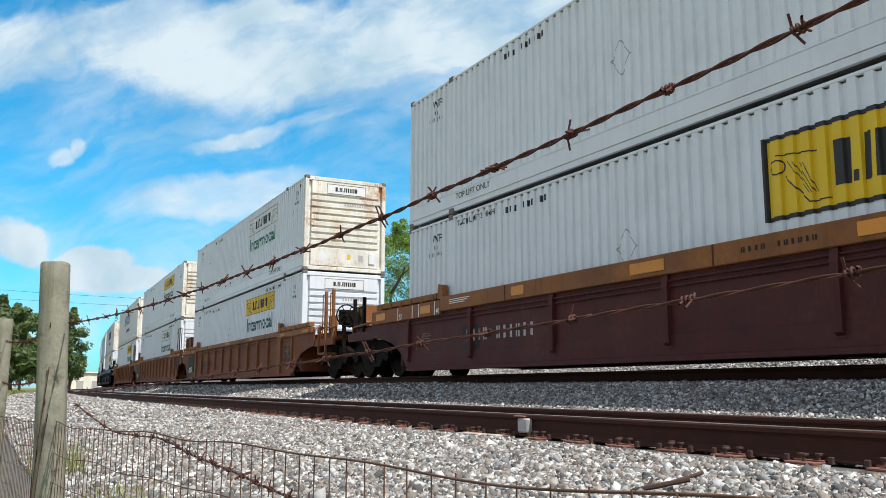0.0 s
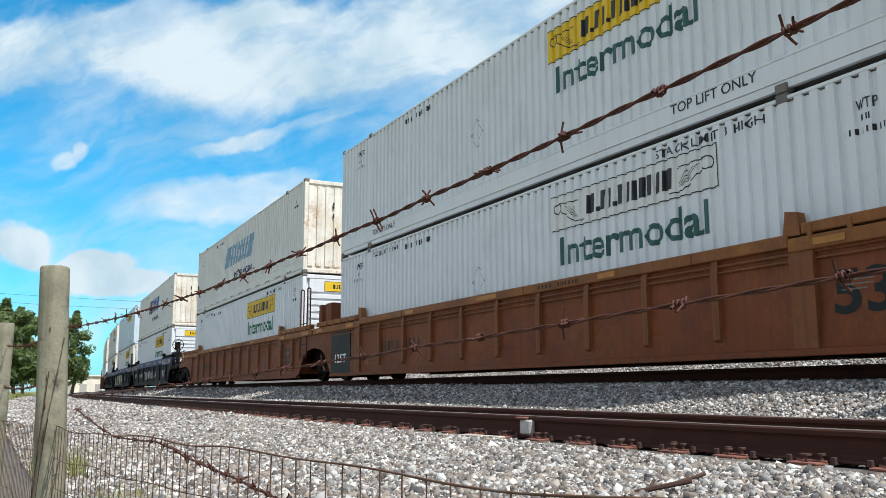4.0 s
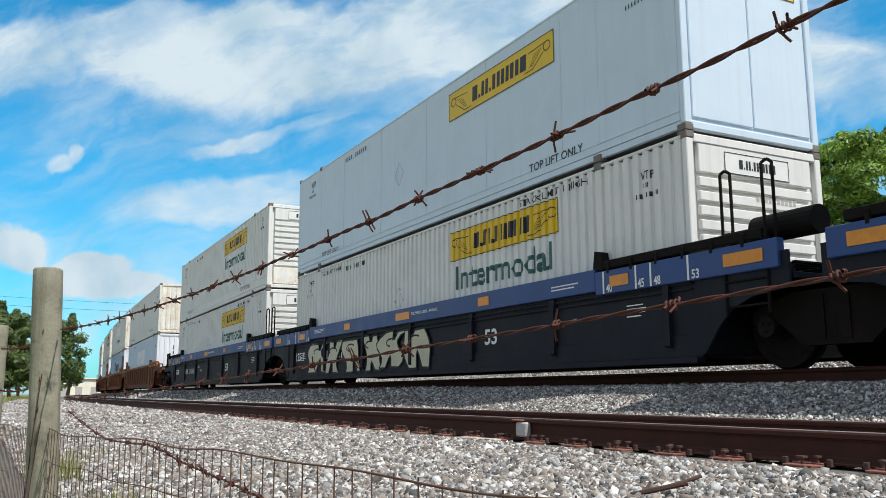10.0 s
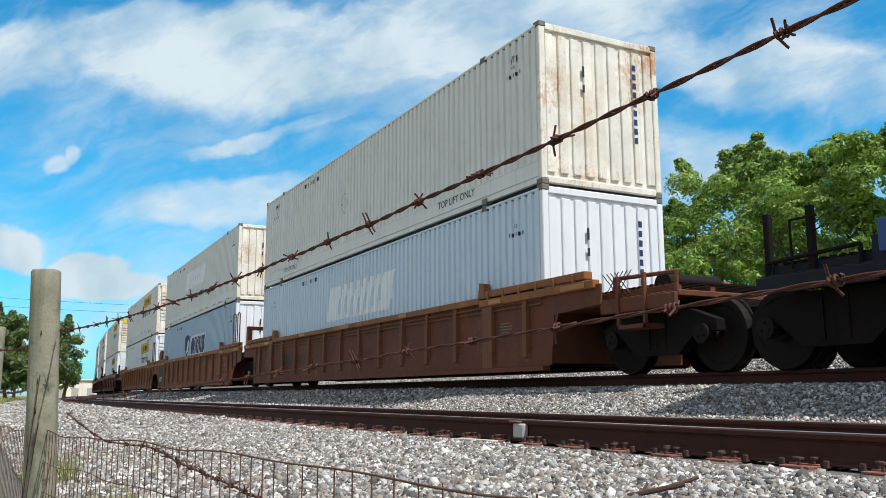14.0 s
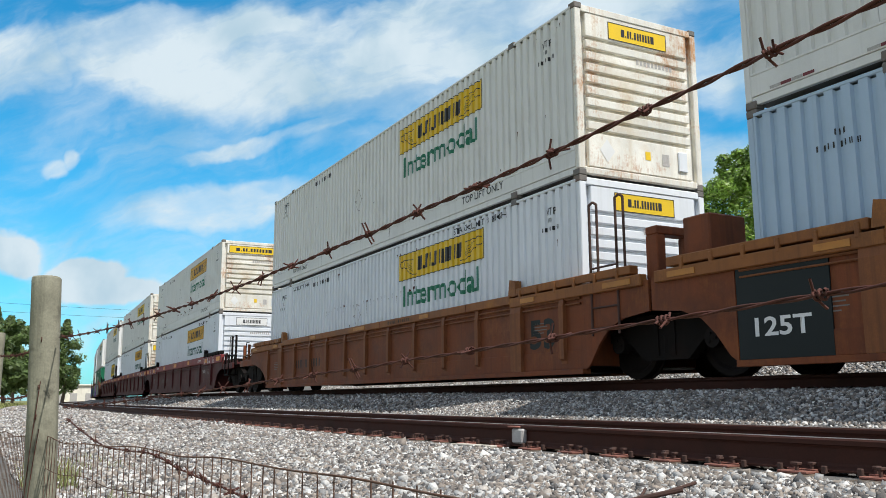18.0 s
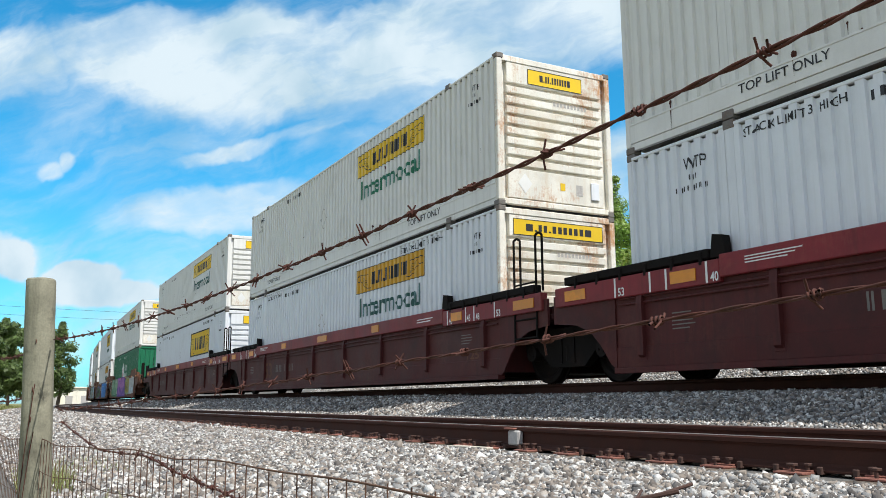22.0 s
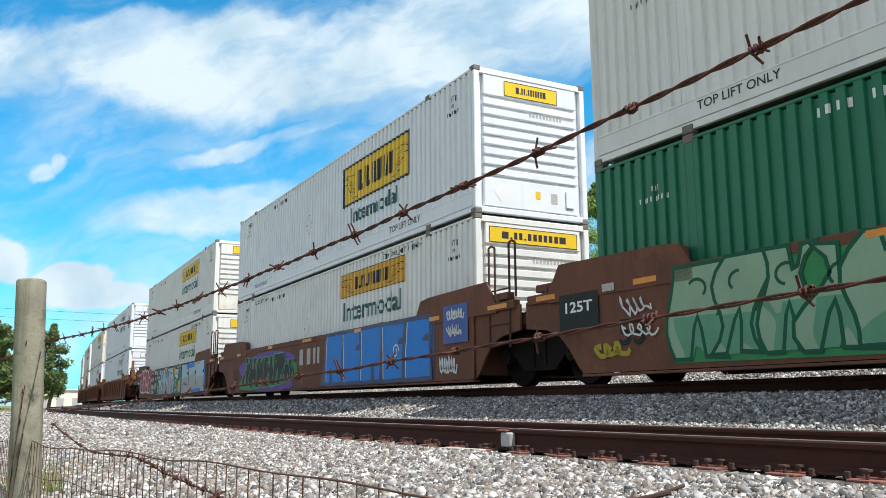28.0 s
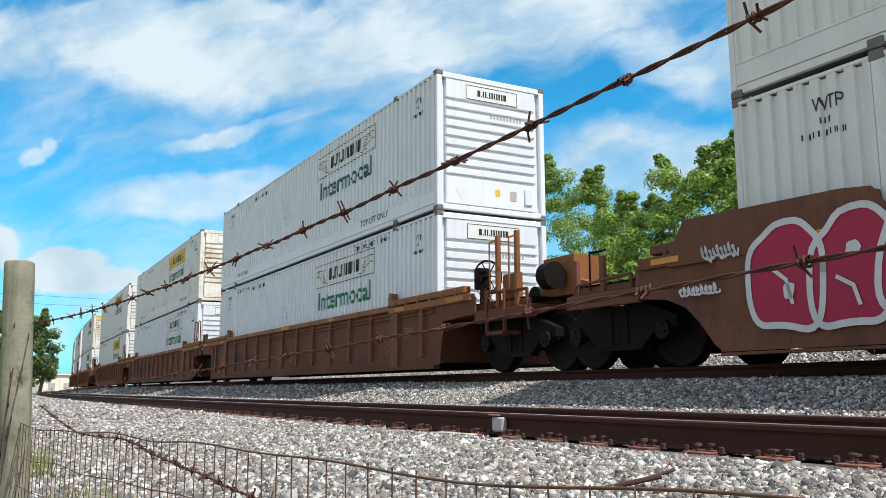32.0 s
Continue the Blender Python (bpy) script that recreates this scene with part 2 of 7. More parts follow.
def weathered(name, base, grime, bright, rough, spots=0.6):
    """Old paint on steel: base colour, grime in soft clouds and in runs down the sheet, and bright rust where it has broken through."""
    m = mat(name, base, rough, 0, 0.20, 1.6, 0.0018, grime, 0.90, 1.0, 0.70, rand=0.07, spec=0.3)
    nt = m.node_tree
    nd, ln = nt.nodes.new, nt.links.new
    bsdf = nt.nodes["Principled BSDF"]
    old = bsdf.inputs["Base Color"].links[0].from_socket
    co = nt.nodes["Texture Coordinate"].outputs["Object"]
    broad, fine_, run = (nd("ShaderNodeTexNoise") for _ in range(3))
    broad.inputs["Scale"].default_value, broad.inputs["Detail"].default_value, broad.inputs["Roughness"].default_value = 0.9, 9.0, 0.72
    fine_.inputs["Scale"].default_value, fine_.inputs["Detail"].default_value, fine_.inputs["Roughness"].default_value = 11.0, 5.0, 0.7
    place = nd("ShaderNodeMapping")
    place.inputs["Location"].default_value = (3.7, 1.3, 9.1)
    ln(co, place.inputs["Vector"])
    ln(place.outputs[0], broad.inputs["Vector"])
    ln(place.outputs[0], fine_.inputs["Vector"])
    long_ = nd("ShaderNodeMapping")
    long_.inputs["Scale"].default_value = (14.0, 14.0, 0.9)
    ln(place.outputs[0], long_.inputs["Vector"])
    ln(long_.outputs[0], run.inputs["Vector"])
    run.inputs["Detail"].default_value = 4.0
    both = nd("ShaderNodeMath")
    both.operation = "MULTIPLY_ADD"
    ln(fine_.outputs["Fac"], both.inputs[0])
    both.inputs[1].default_value = 0.45
    ln(broad.outputs["Fac"], both.inputs[2])
    more = nd("ShaderNodeMath")
    more.operation = "MULTIPLY_ADD"
    ln(run.outputs["Fac"], more.inputs[0])
    more.inputs[1].default_value = 0.30
    ln(both.outputs[0], more.inputs[2])
    lim = nd("ShaderNodeMapRange")
    lim.inputs["From Min"].default_value, lim.inputs["From Max"].default_value, lim.inputs["To Max"].default_value = 0.90, 1.08, spots
    ln(more.outputs[0], lim.inputs["Value"])
    mx = nd("ShaderNodeMix")
    mx.data_type = "RGBA"
    ln(lim.outputs["Result"], mx.inputs["Factor"])
    ln(old, mx.inputs["A"])
    mx.inputs["B"].default_value = (*bright, 1)
    ln(mx.outputs["Result"], bsdf.inputs["Base Color"])
    return m


RUST = (0.20, 0.075, 0.03)
GRIME = (0.25, 0.22, 0.18)
M = {}
M["white_paint"] = mat("white_paint", (0.795, 0.825, 0.865), 0.45, 0, 0.03, 1.5, 0.0008, GRIME, 0.16, 0.9, 0.16, rand=0.03)
M["cream_paint"] = mat("cream_paint", (0.78, 0.775, 0.75), 0.5, 0, 0.035, 1.5, 0.0008, GRIME, 0.22, 0.9, 0.22, rand=0.03)
M["rusty_white"] = weathered("rusty_white", (0.80, 0.775, 0.70), (0.62, 0.50, 0.34), (0.50, 0.24, 0.09), 0.55, spots=0.9)
M["blue_grey_paint"] = mat("blue_grey_paint", (0.42, 0.545, 0.68), 0.45, 0, 0.04, 1.5, 0.0008, GRIME, 0.15, 0.9, 0.12)
M["green_paint"] = mat("green_paint", (0.012, 0.16, 0.075), 0.4, 0, 0.08, 1.5, 0.0008, (0.05, 0.2, 0.12), 0.25, 1.0, 0.2)
M["yellow_decal"] = mat("yellow_decal", (0.83, 0.55, 0.012), 0.45, 0, 0.04, 2, 0.0005, (0.45, 0.30, 0.05), 0.25, 2.0, 0.15, rand=0.05)
M["ochre_decal"] = mat("ochre_decal", (0.70, 0.38, 0.02), 0.5, 0, 0.05, 2, 0.0005, (0.4, 0.24, 0.05), 0.3, 2.0, 0.2)
M["black_decal"] = mat("black_decal", (0.022, 0.022, 0.024), 0.5, 0, 0.1, 4, 0)
M["green_decal"] = mat("green_decal", (0.010, 0.17, 0.085), 0.45, 0, 0.06, 3, 0)
M["dark_green_decal"] = mat("dark_green_decal", (0.02, 0.10, 0.085), 0.45, 0, 0.06, 3, 0)
M["blue_decal"] = mat("blue_decal", (0.02, 0.075, 0.32), 0.45, 0, 0.06, 3, 0)
M["faded_blue_decal"] = mat("faded_blue_decal", (0.22, 0.38, 0.52), 0.5, 0, 0.2, 3, 0)
M["navy_decal"] = mat("navy_decal", (0.012, 0.035, 0.12), 0.45, 0, 0.06, 3, 0)
M["white_decal"] = mat("white_decal", (0.80, 0.80, 0.78), 0.5, 0, 0.05, 3, 0)
M["bright_white"] = mat("bright_white", (0.90, 0.92, 0.93), 0.45, 0, 0.02, 3, 0)
M["orange_reflector"] = mat("orange_reflector", (0.72, 0.27, 0.02), 0.35, 0, 0.08, 8, 0, (0.3, 0.15, 0.05), 0.4, 5.0, rand=0.12)
M["faded_reflector"] = mat("faded_reflector", (0.46, 0.19, 0.03), 0.5, 0, 0.12, 8, 0, (0.22, 0.09, 0.03), 0.7, 4.0, rand=0.15)
M["red_decal"] = mat("red_decal", (0.45, 0.02, 0.03), 0.45, 0, 0.06, 3, 0)
M["dull_red_tape"] = mat("dull_red_tape", (0.16, 0.025, 0.03), 0.5, 0, 0.15, 6, 0, (0.05, 0.03, 0.03), 0.6, 5.0)
M["dark_steel"] = mat("dark_steel", (0.010, 0.008, 0.007), 0.75, 0.0, 0.25, 4, 0.002, (0.022, 0.012, 0.009), 0.6, 2.5, spec=0.12)
M["container_steel"] = mat("container_steel", (0.17, 0.155, 0.14), 0.65, 0, 0.25, 5, 0.002, RUST, 0.6, 4.0)
M["brown_paint"] = weathered("brown_paint", (0.195, 0.054, 0.018), (0.068, 0.025, 0.014), (0.27, 0.092, 0.023), 0.62)
M["brown_chord"] = weathered("brown_chord", (0.255, 0.098, 0.030), (0.125, 0.052, 0.024), (0.42, 0.17, 0.034), 0.6)
M["brown_post"] = weathered("brown_post", (0.215, 0.078, 0.029), (0.10, 0.042, 0.022), (0.30, 0.115, 0.03), 0.62)
M["rust_post"] = weathered("rust_post", (0.190, 0.075, 0.035), (0.085, 0.040, 0.026), (0.26, 0.105, 0.04), 0.68)
M["rust_brown_paint"] = weathered("rust_brown_paint", (0.140, 0.045, 0.022), (0.060, 0.029, 0.020), (0.22, 0.08, 0.03), 0.7)
M["maroon_paint"] = weathered("maroon_paint", (0.080, 0.0165, 0.0155), (0.036, 0.0135, 0.0125), (0.115, 0.033, 0.024), 0.62)
M["red_chord"] = weathered("red_chord", (0.215, 0.026, 0.032), (0.10, 0.024, 0.024), (0.27, 0.065, 0.05), 0.5)
M["blue_chord"] = mat("blue_chord", (0.018, 0.060, 0.21), 0.45, 0, 0.10, 1.4, 0.001, (0.02, 0.04, 0.10), 0.6, 1.3, 0.3, rand=0.06)
M["black_side"] = mat("black_side", (0.010, 0.012, 0.019), 0.6, 0, 0.2, 1.4, 0.001, (0.026, 0.020, 0.020), 0.5, 1.3, 0.4, rand=0.06, spec=0.2)
M["wheel_steel"] = mat("wheel_steel", (0.012, 0.009, 0.008), 0.7, 0.0, 0.2, 6, 0.002, (0.03, 0.016, 0.010), 0.5, 4.0, spec=0.15)
M["rail_rust"] = mat("rail_rust", (0.058, 0.022, 0.015), 0.75, 0, 0.22, 5, 0.0015, (0.026, 0.013, 0.010), 0.6, 3.0, spec=0.2)
M["rail_head"] = mat("rail_head", (0.52, 0.49, 0.46), 0.34, 0.85, 0.15, 12, 0.0003, (0.16, 0.10, 0.07), 0.4, 6.0)
M["dusty_brown"] = weathered("dusty_brown", (0.150, 0.062, 0.036), (0.080, 0.037, 0.026), (0.23, 0.098, 0.045), 0.72)
M["spike_rust"] = mat("spike_rust", (0.075, 0.038, 0.028), 0.85, 0, 0.28, 9, 0.003, (0.04, 0.025, 0.02), 0.6, 8.0)
M["plate_rust"] = mat("plate_rust", (0.25, 0.10, 0.072), 0.85, 0, 0.28, 9, 0.003, (0.09, 0.042, 0.03), 0.6, 8.0, rand=0.2)
M["tie_wood"] = mat("tie_wood", (0.13, 0.10, 0.075), 0.9, 0, 0.3, 7, 0.006, (0.055, 0.042, 0.033), 0.7, 6.0, rand=0.25)
# base darkened in colour for the shade between stones
M["ballast"] = mat("ballast", (0.12, 0.117, 0.114), 0.9, 0, 0.25, 14, 0.012, (0.11, 0.10, 0.09), 0.6, 3.0, fine=45.0)
M["stone"] = mat("stone", (0.4, 0.4, 0.4), 0.85, 0, 0.20, 26, 0.004, fine=120.0, palette=[(0.045, 0.044, 0.045), (0.54, 0.53, 0.51), (0.13, 0.13, 0.135), (0.74, 0.73, 0.70), (0.33, 0.28, 0.235), (0.20, 0.205, 0.22), (0.84, 0.82, 0.78), (0.50, 0.44, 0.37), (0.07, 0.066, 0.066)])
M["barb_rust"] = mat("barb_rust", (0.090, 0.028, 0.019), 0.85, 0.1, 0.35, 60, 0.0006, (0.06, 0.035, 0.03), 0.7, 25.0, fine=400.0)
M["mesh_rust"] = mat("mesh_rust", (0.13, 0.065, 0.04), 0.85, 0.1, 0.3, 40, 0.0004, (0.22, 0.20, 0.18), 0.5, 12.0, fine=300.0)
M["leaf"] = mat("leaf", (0.19, 0.30, 0.050), 0.5, 0, 0.25, 1.2, 0.0, (0.34, 0.33, 0.055), 0.6, 0.35, rand=0.62, island=True, thin=0.30)
M["far_leaf"] = mat("far_leaf", (0.105, 0.155, 0.045), 0.6, 0, 0.25, 0.5, 0.0, (0.15, 0.15, 0.045), 0.5, 0.25, rand=0.45, island=True, thin=0.35)
M["bark"] = mat("bark", (0.12, 0.09, 0.065), 0.95, 0, 0.25, 6, 0.02)
M["grass_blade"] = mat("grass_blade", (0.24, 0.26, 0.09), 0.7, 0, 0.25, 3, 0, (0.30, 0.26, 0.11), 0.8, 1.5, rand=0.3, island=True)
M["building_paint"] = mat("building_paint", (0.86, 0.82, 0.70), 0.7, 0, 0.06, 0.8, 0.003, GRIME, 0.2, 0.6)
M["concrete_tag"] = mat("concrete_tag", (0.47, 0.45, 0.43), 0.8, 0, 0.16, 18, 0.002, (0.2, 0.15, 0.12), 0.5, 14.0)
M["pale_wood"] = mat("pale_wood", (0.52, 0.47, 0.40), 0.85, 0, 0.18, 12, 0.003, (0.25, 0.2, 0.16), 0.5, 9.0)
for k, c in (("pink", (0.40, 0.030, 0.075)), ("purple", (0.13, 0.06, 0.34)), ("lilac", (0.42, 0.16, 0.46)), ("sky_blue", (0.025, 0.22, 0.66)), ("leaf_green", (0.045, 0.26, 0.09)), ("silver_grey", (0.40, 0.42, 0.43)),
             ("pale_blue", (0.42, 0.55, 0.62)), ("mint", (0.13, 0.33, 0.20)), ("bottle_green", (0.008, 0.10, 0.05)), ("spray_black", (0.015, 0.02, 0.02)),
             ("spray_white", (0.66, 0.66, 0.66)), ("teal", (0.03, 0.22, 0.2)), ("mustard", (0.40, 0.30, 0.03)), ("pale_green", (0.28, 0.42, 0.28)), ("cream_spray", (0.60, 0.57, 0.42))):
    M[k] = mat("spray_paint_" + k, c, 0.55, 0, 0.12, 2.0, 0.0005, tuple(x * 0.6 + 0.008 for x in c), 0.45, 1.4, 0.25, spec=0.25)


def post_wood():
    m = mat("post_wood", (0.265, 0.255, 0.190), 0.95, 0, 0.30, 9, 0.006, (0.055, 0.050, 0.036), 0.85, 11.0, 0.9, fine=140.0)
    nt = m.node_tree
    wave = nt.nodes.new("ShaderNodeTexNoise")
    mp = nt.nodes.new("ShaderNodeMapping")
    mp.inputs["Scale"].default_value = (60, 60, 2.2)
    nt.links.new(nt.nodes["Texture Coordinate"].outputs["Object"], mp.inputs["Vector"])
    nt.links.new(mp.outputs[0], wave.inputs["Vector"])
    wave.inputs["Scale"].default_value, wave.inputs["Detail"].default_value = 1.0, 5.0
    bump = nt.nodes["Bump"]
    bump.inputs["Distance"].default_value = 0.008
    nt.links.new(wave.outputs["Fac"], bump.inputs["Height"])
    return m


M["post_wood"] = post_wood()


# ---- building helpers ----
MESHES = {}


def part(name, bm, material, parent=None, label=""):
    """Links a bmesh, or a mesh made before, as one object under a thing or a part."""
    if isinstance(bm, bmesh.types.BMesh):
        me = bpy.data.meshes.new(name)
        bm.to_mesh(me)
        bm.free()
    else:
        me = bm
    if material is not None and not me.materials:
        me.materials.append(M[material])
    ob = new(name, me)
    if parent is not None:
        ob.parent = parent
    if label:
        ob["label"] = label
    return ob


def cached(key, maker):
    """The mesh under a key, made once from the bmesh or mesh that maker() gives."""
    if key not in MESHES:
        bm = maker()
        if isinstance(bm, bmesh.types.BMesh):
            me = bpy.data.meshes.new(str(key[0]) if isinstance(key, tuple) else key)
            bm.to_mesh(me)
            bm.free()
        else:
            me = bm
        MESHES[key] = me
    return MESHES[key]


def box(bm, x0, x1, y0, y1, z0, z1, bevel=0.0):
    r = bmesh.ops.create_cube(bm, size=1.0, matrix=Matrix.Translation(((x0 + x1) / 2, (y0 + y1) / 2, (z0 + z1) / 2)) @ Matrix.Diagonal((x1 - x0, y1 - y0, z1 - z0, 1)))
    if bevel:
        edges = list({e for v in r["verts"] for e in v.link_edges})
        bmesh.ops.bevel(bm, geom=edges, offset=bevel, segments=1, affect="EDGES")
    return bm


def boxes(*items, bevel=0.0):
    bm = bmesh.new()
    for it in items:
        box(bm, *it, bevel=bevel)
    return bm


def prism(bm, outline, y0, y1):
    """A plate with an outline in x and z, from y0 to y1."""
    a = [bm.verts.new((x, y0, z)) for x, z in outline]
    b = [bm.verts.new((x, y1, z)) for x, z in outline]
    n = len(a)
    bm.faces.new(a)
    bm.faces.new(b[::-1])
    for i in range(n):
        bm.faces.new((a[i], b[i], b[(i + 1) % n], a[(i + 1) % n]))
    bmesh.ops.recalc_face_normals(bm, faces=bm.faces)
    return bm


def rod(bm, p, q, r, n=8):
    p, q = Vector(p), Vector(q)
    m = Matrix.Translation((p + q) / 2) @ (q - p).to_track_quat("Z", "Y").to_matrix().to_4x4()
    bmesh.ops.create_cone(bm, cap_ends=True, segments=n, radius1=r, radius2=r, depth=(q - p).length, matrix=m)
    return bm


def rods(pts, r, n=8, closed=False):
    bm = bmesh.new()
    for a, b in zip(pts, pts[1:] + (pts[:1] if closed else [])):
        rod(bm, a, b, r, n)
    return bm


def torus(bm, m, R, r, n=24, k=8):
    rings = []
    for i in range(n):
        a = 2 * math.pi * i / n
        rings.append([bm.verts.new(m @ Vector(((R + r * math.cos(b)) * math.cos(a), (R + r * math.cos(b)) * math.sin(a), r * math.sin(b))))
                      for b in (2 * math.pi * j / k for j in range(k))])
    for i in range(n):
        for j in range(k):
            bm.faces.new((rings[i][j], rings[(i + 1) % n][j], rings[(i + 1) % n][(j + 1) % k], rings[i][(j + 1) % k]))
    return bm


def thing(name, label, category, group="", kind=""):
    return tagged(new(name), label, category, group, kind)


# ---- the line of the track ----
TRACK_Y, K0, K1 = 9.387, 0.001125, 3.567e-6
S_TAB = np.arange(-2600.0, 2600.5, 1.0)


def _table():
    kap = np.clip(K0 + K1 * S_TAB, 0.00025, 0.0012)
    kap = np.where((S_TAB < -600) | (S_TAB > 420), 0.0, kap)
    psi = np.cumsum(kap)
    i0 = int(np.argmin(abs(S_TAB)))
    psi -= psi[i0]
    mid = (psi[1:] + psi[:-1]) / 2
    x = np.concatenate([[0], np.cumsum(np.cos(mid))])
    y = np.concatenate([[0], np.cumsum(np.sin(mid))])
    return psi, x - x[i0], y - y[i0] + TRACK_Y


PSI_TAB, X_TAB, Y_TAB = _table()


def track(s, o=0.0):
    """A point of the line at s metres along it and o metres to its left (away from the fence), and the heading there."""
    x, y, a = np.interp(s, S_TAB, X_TAB), np.interp(s, S_TAB, Y_TAB), np.interp(s, S_TAB, PSI_TAB)
    return x - np.sin(a) * o, y + np.cos(a) * o, a


RAIL_TOP, NEAR_RAIL_TOP = 1.22, 0.728
NEAR_TRACK = -4.28


def ground_height(o):
    return np.interp(o, [-2000, -60, -14, -10.2, -9.0, -8.2, -7.0, -5.9, -5.6, -3.4, -2.95, -2.6, -1.55, -1.3, 1.3, 1.6, 3.2, 5.0, 7.5, 9, 20, 40, 300, 900],
                     [0.0, 0.05, 0.12, 0.20, 0.36, 0.42, 0.47, 0.50, 0.515, 0.53, 0.60, 0.69, 0.99, 1.02, 1.02, 0.98, 0.85, 1.05, 1.75, 1.95, 2.3, 2.6, 3.0, 3.0])


def sheet():
    ss = np.concatenate([[-2500, -1500, -900, -600], np.arange(-480, -60, 12), np.arange(-60, 12, 1.0), np.arange(12, 400, 14), [600, 1000, 1800, 2500]])
    oo = np.array([-2000, -900, -400, -150, -60, -30, -20, -14, -12, -10.2, -9.6, -9.0, -8.6, -8.2, -7.6, -7.0, -6.4, -5.9, -5.6, -4.3, -3.4, -2.95, -2.6, -2.1, -1.55, -1.3,
                   0, 1.3, 1.6, 2.4, 3.2, 5, 7, 9, 12, 16, 20, 30, 40, 80, 200, 500, 830.0])
    verts, faces = [], []
    for s in ss:
        for o in oo:
            x, y, _ = track(s, o)
            wob = 0.0 if -5.9 < o < 3 else noise.noise(Vector((x * 0.35, y * 0.35, 0))) * (0.05 if abs(o) < 25 else 0.25)
            verts.append((x, y, float(ground_height(o)) + wob))
    w = len(oo)
    for i in range(len(ss) - 1):
        for j in range(w - 1):
            faces.append((i * w + j, (i + 1) * w + j, (i + 1) * w + j + 1, i * w + j + 1))
    me = bpy.data.meshes.new("ground")
    me.from_pydata(verts, [], faces)
    return me


def ground_material():
    # gravel base kept dark in colour to stand for shade between the stones
    m = mat("shaded_ground_soil", (0.13, 0.122, 0.112), 0.95, 0, 0.3, 10, 0.02, (0.10, 0.09, 0.08), 0.6, 3.0, fine=32.0)
    nt = m.node_tree
    nd, ln = nt.nodes.new, nt.links.new
    bsdf = nt.nodes["Principled BSDF"]
    gravel = bsdf.inputs["Base Color"].links[0].from_socket
    att = nd("ShaderNodeAttribute")
    att.attribute_name = "green"
    n = nd("ShaderNodeTexNoise")
    n.inputs["Scale"].default_value, n.inputs["Detail"].default_value = 1.3, 8.0
    ln(nt.nodes["Texture Coordinate"].outputs["Object"], n.inputs["Vector"])
    cr = nd("ShaderNodeValToRGB")
    e = cr.color_ramp.elements
    e[0].position, e[0].color = 0.36, (0.09, 0.13, 0.03, 1)
    e[1].position, e[1].color = 0.66, (0.32, 0.28, 0.14, 1)
    ln(n.outputs["Fac"], cr.inputs["Fac"])
    mx = nd("ShaderNodeMix")
    mx.data_type = "RGBA"
    ln(att.outputs["Fac"], mx.inputs["Factor"])
    ln(gravel, mx.inputs["A"])
    ln(cr.outputs["Color"], mx.inputs["B"])
    ln(mx.outputs["Result"], bsdf.inputs["Base Color"])
    return m


def build_ground():
    me = sheet()
    M["shaded_ground_soil"] = ground_material()
    me.materials.append(M["shaded_ground_soil"])
    att = me.attributes.new("green", "FLOAT", "POINT")
    per = 43
    vals = []
    oo = [-2000, -900, -400, -150, -60, -30, -20, -14, -12, -10.2, -9.6, -9.0, -8.6, -8.2, -7.6, -7.0, -6.4, -5.9, -5.6, -4.3, -3.4, -2.95, -2.6, -2.1, -1.55, -1.3,
          0, 1.3, 1.6, 2.4, 3.2, 5, 7, 9, 12, 16, 20, 30, 40, 80, 200, 500, 830.0]
    for i in range(len(me.vertices)):
        o = oo[i % per]
        vals.append(1.0 if o <= -10.2 or o >= 12 else 0.5 if o in (-9.6, 9) else 0.0)
    att.data.foreach_set("value", vals)
    g = new("ground", me)
    tagged(g, "grey railway ballast running out into dry grass", "ground", kind="structure")


build_ground()


# ---- rails, ties and ballast ----
RAIL = [(-0.070, 0.0), (0.070, 0.0), (0.070, 0.011), (0.020, 0.030), (0.009, 0.045), (0.009, 0.125), (0.018, 0.140), (0.036, 0.146), (0.037, 0.172),
        (0.028, 0.183), (0.012, 0.186), (-0.012, 0.186), (-0.028, 0.183), (-0.037, 0.172), (-0.036, 0.146), (-0.018, 0.140), (-0.009, 0.125), (-0.009, 0.045),
        (-0.020, 0.030), (-0.070, 0.011)]


def rail_mesh(o, top):
    ss = np.concatenate([np.arange(-520, -60, 6.0), np.arange(-60, 20, 2.0), np.arange(20, 420, 8.0)])
    verts, faces, mats = [], [], []
    n = len(RAIL)
    for s in ss:
        for a, z in RAIL:
            x, y, _ = track(s, o + a)
            verts.append((x, y, top - 0.186 + z))
    for i in range(len(ss) - 1):
        for j in range(n):
            faces.append((i * n + j, i * n + (j + 1) % n, (i + 1) * n + (j + 1) % n, (i + 1) * n + j))
            mats.append(1 if j in (9, 10, 11) else 0)
    me = bpy.data.meshes.new("rail")
    me.from_pydata(verts, [], faces)
    me.materials.append(M["rail_rust"])
    me.materials.append(M["rail_head"])
    me.polygons.foreach_set("material_index", mats)
    return me


GAUGE = 0.7535
for o, top, lab in ((NEAR_TRACK - GAUGE, NEAR_RAIL_TOP, "rusty steel rail with a worn bright running edge"), (NEAR_TRACK + GAUGE, NEAR_RAIL_TOP, "rusty steel rail with a worn bright running edge"),
                    (-GAUGE, RAIL_TOP, "dark steel rail under the train"), (GAUGE, RAIL_TOP, "dark steel rail under the train")):
    tagged(part("rail", rail_mesh(o, top), None), lab, "rail", "rails", "structure")

# ---- lettering and painted shapes ----
PITCH, RIB = 0.212, 0.040
RIB_IN, RIB_DEEP, RIB_OUT = 0.52, 0.59, 0.92


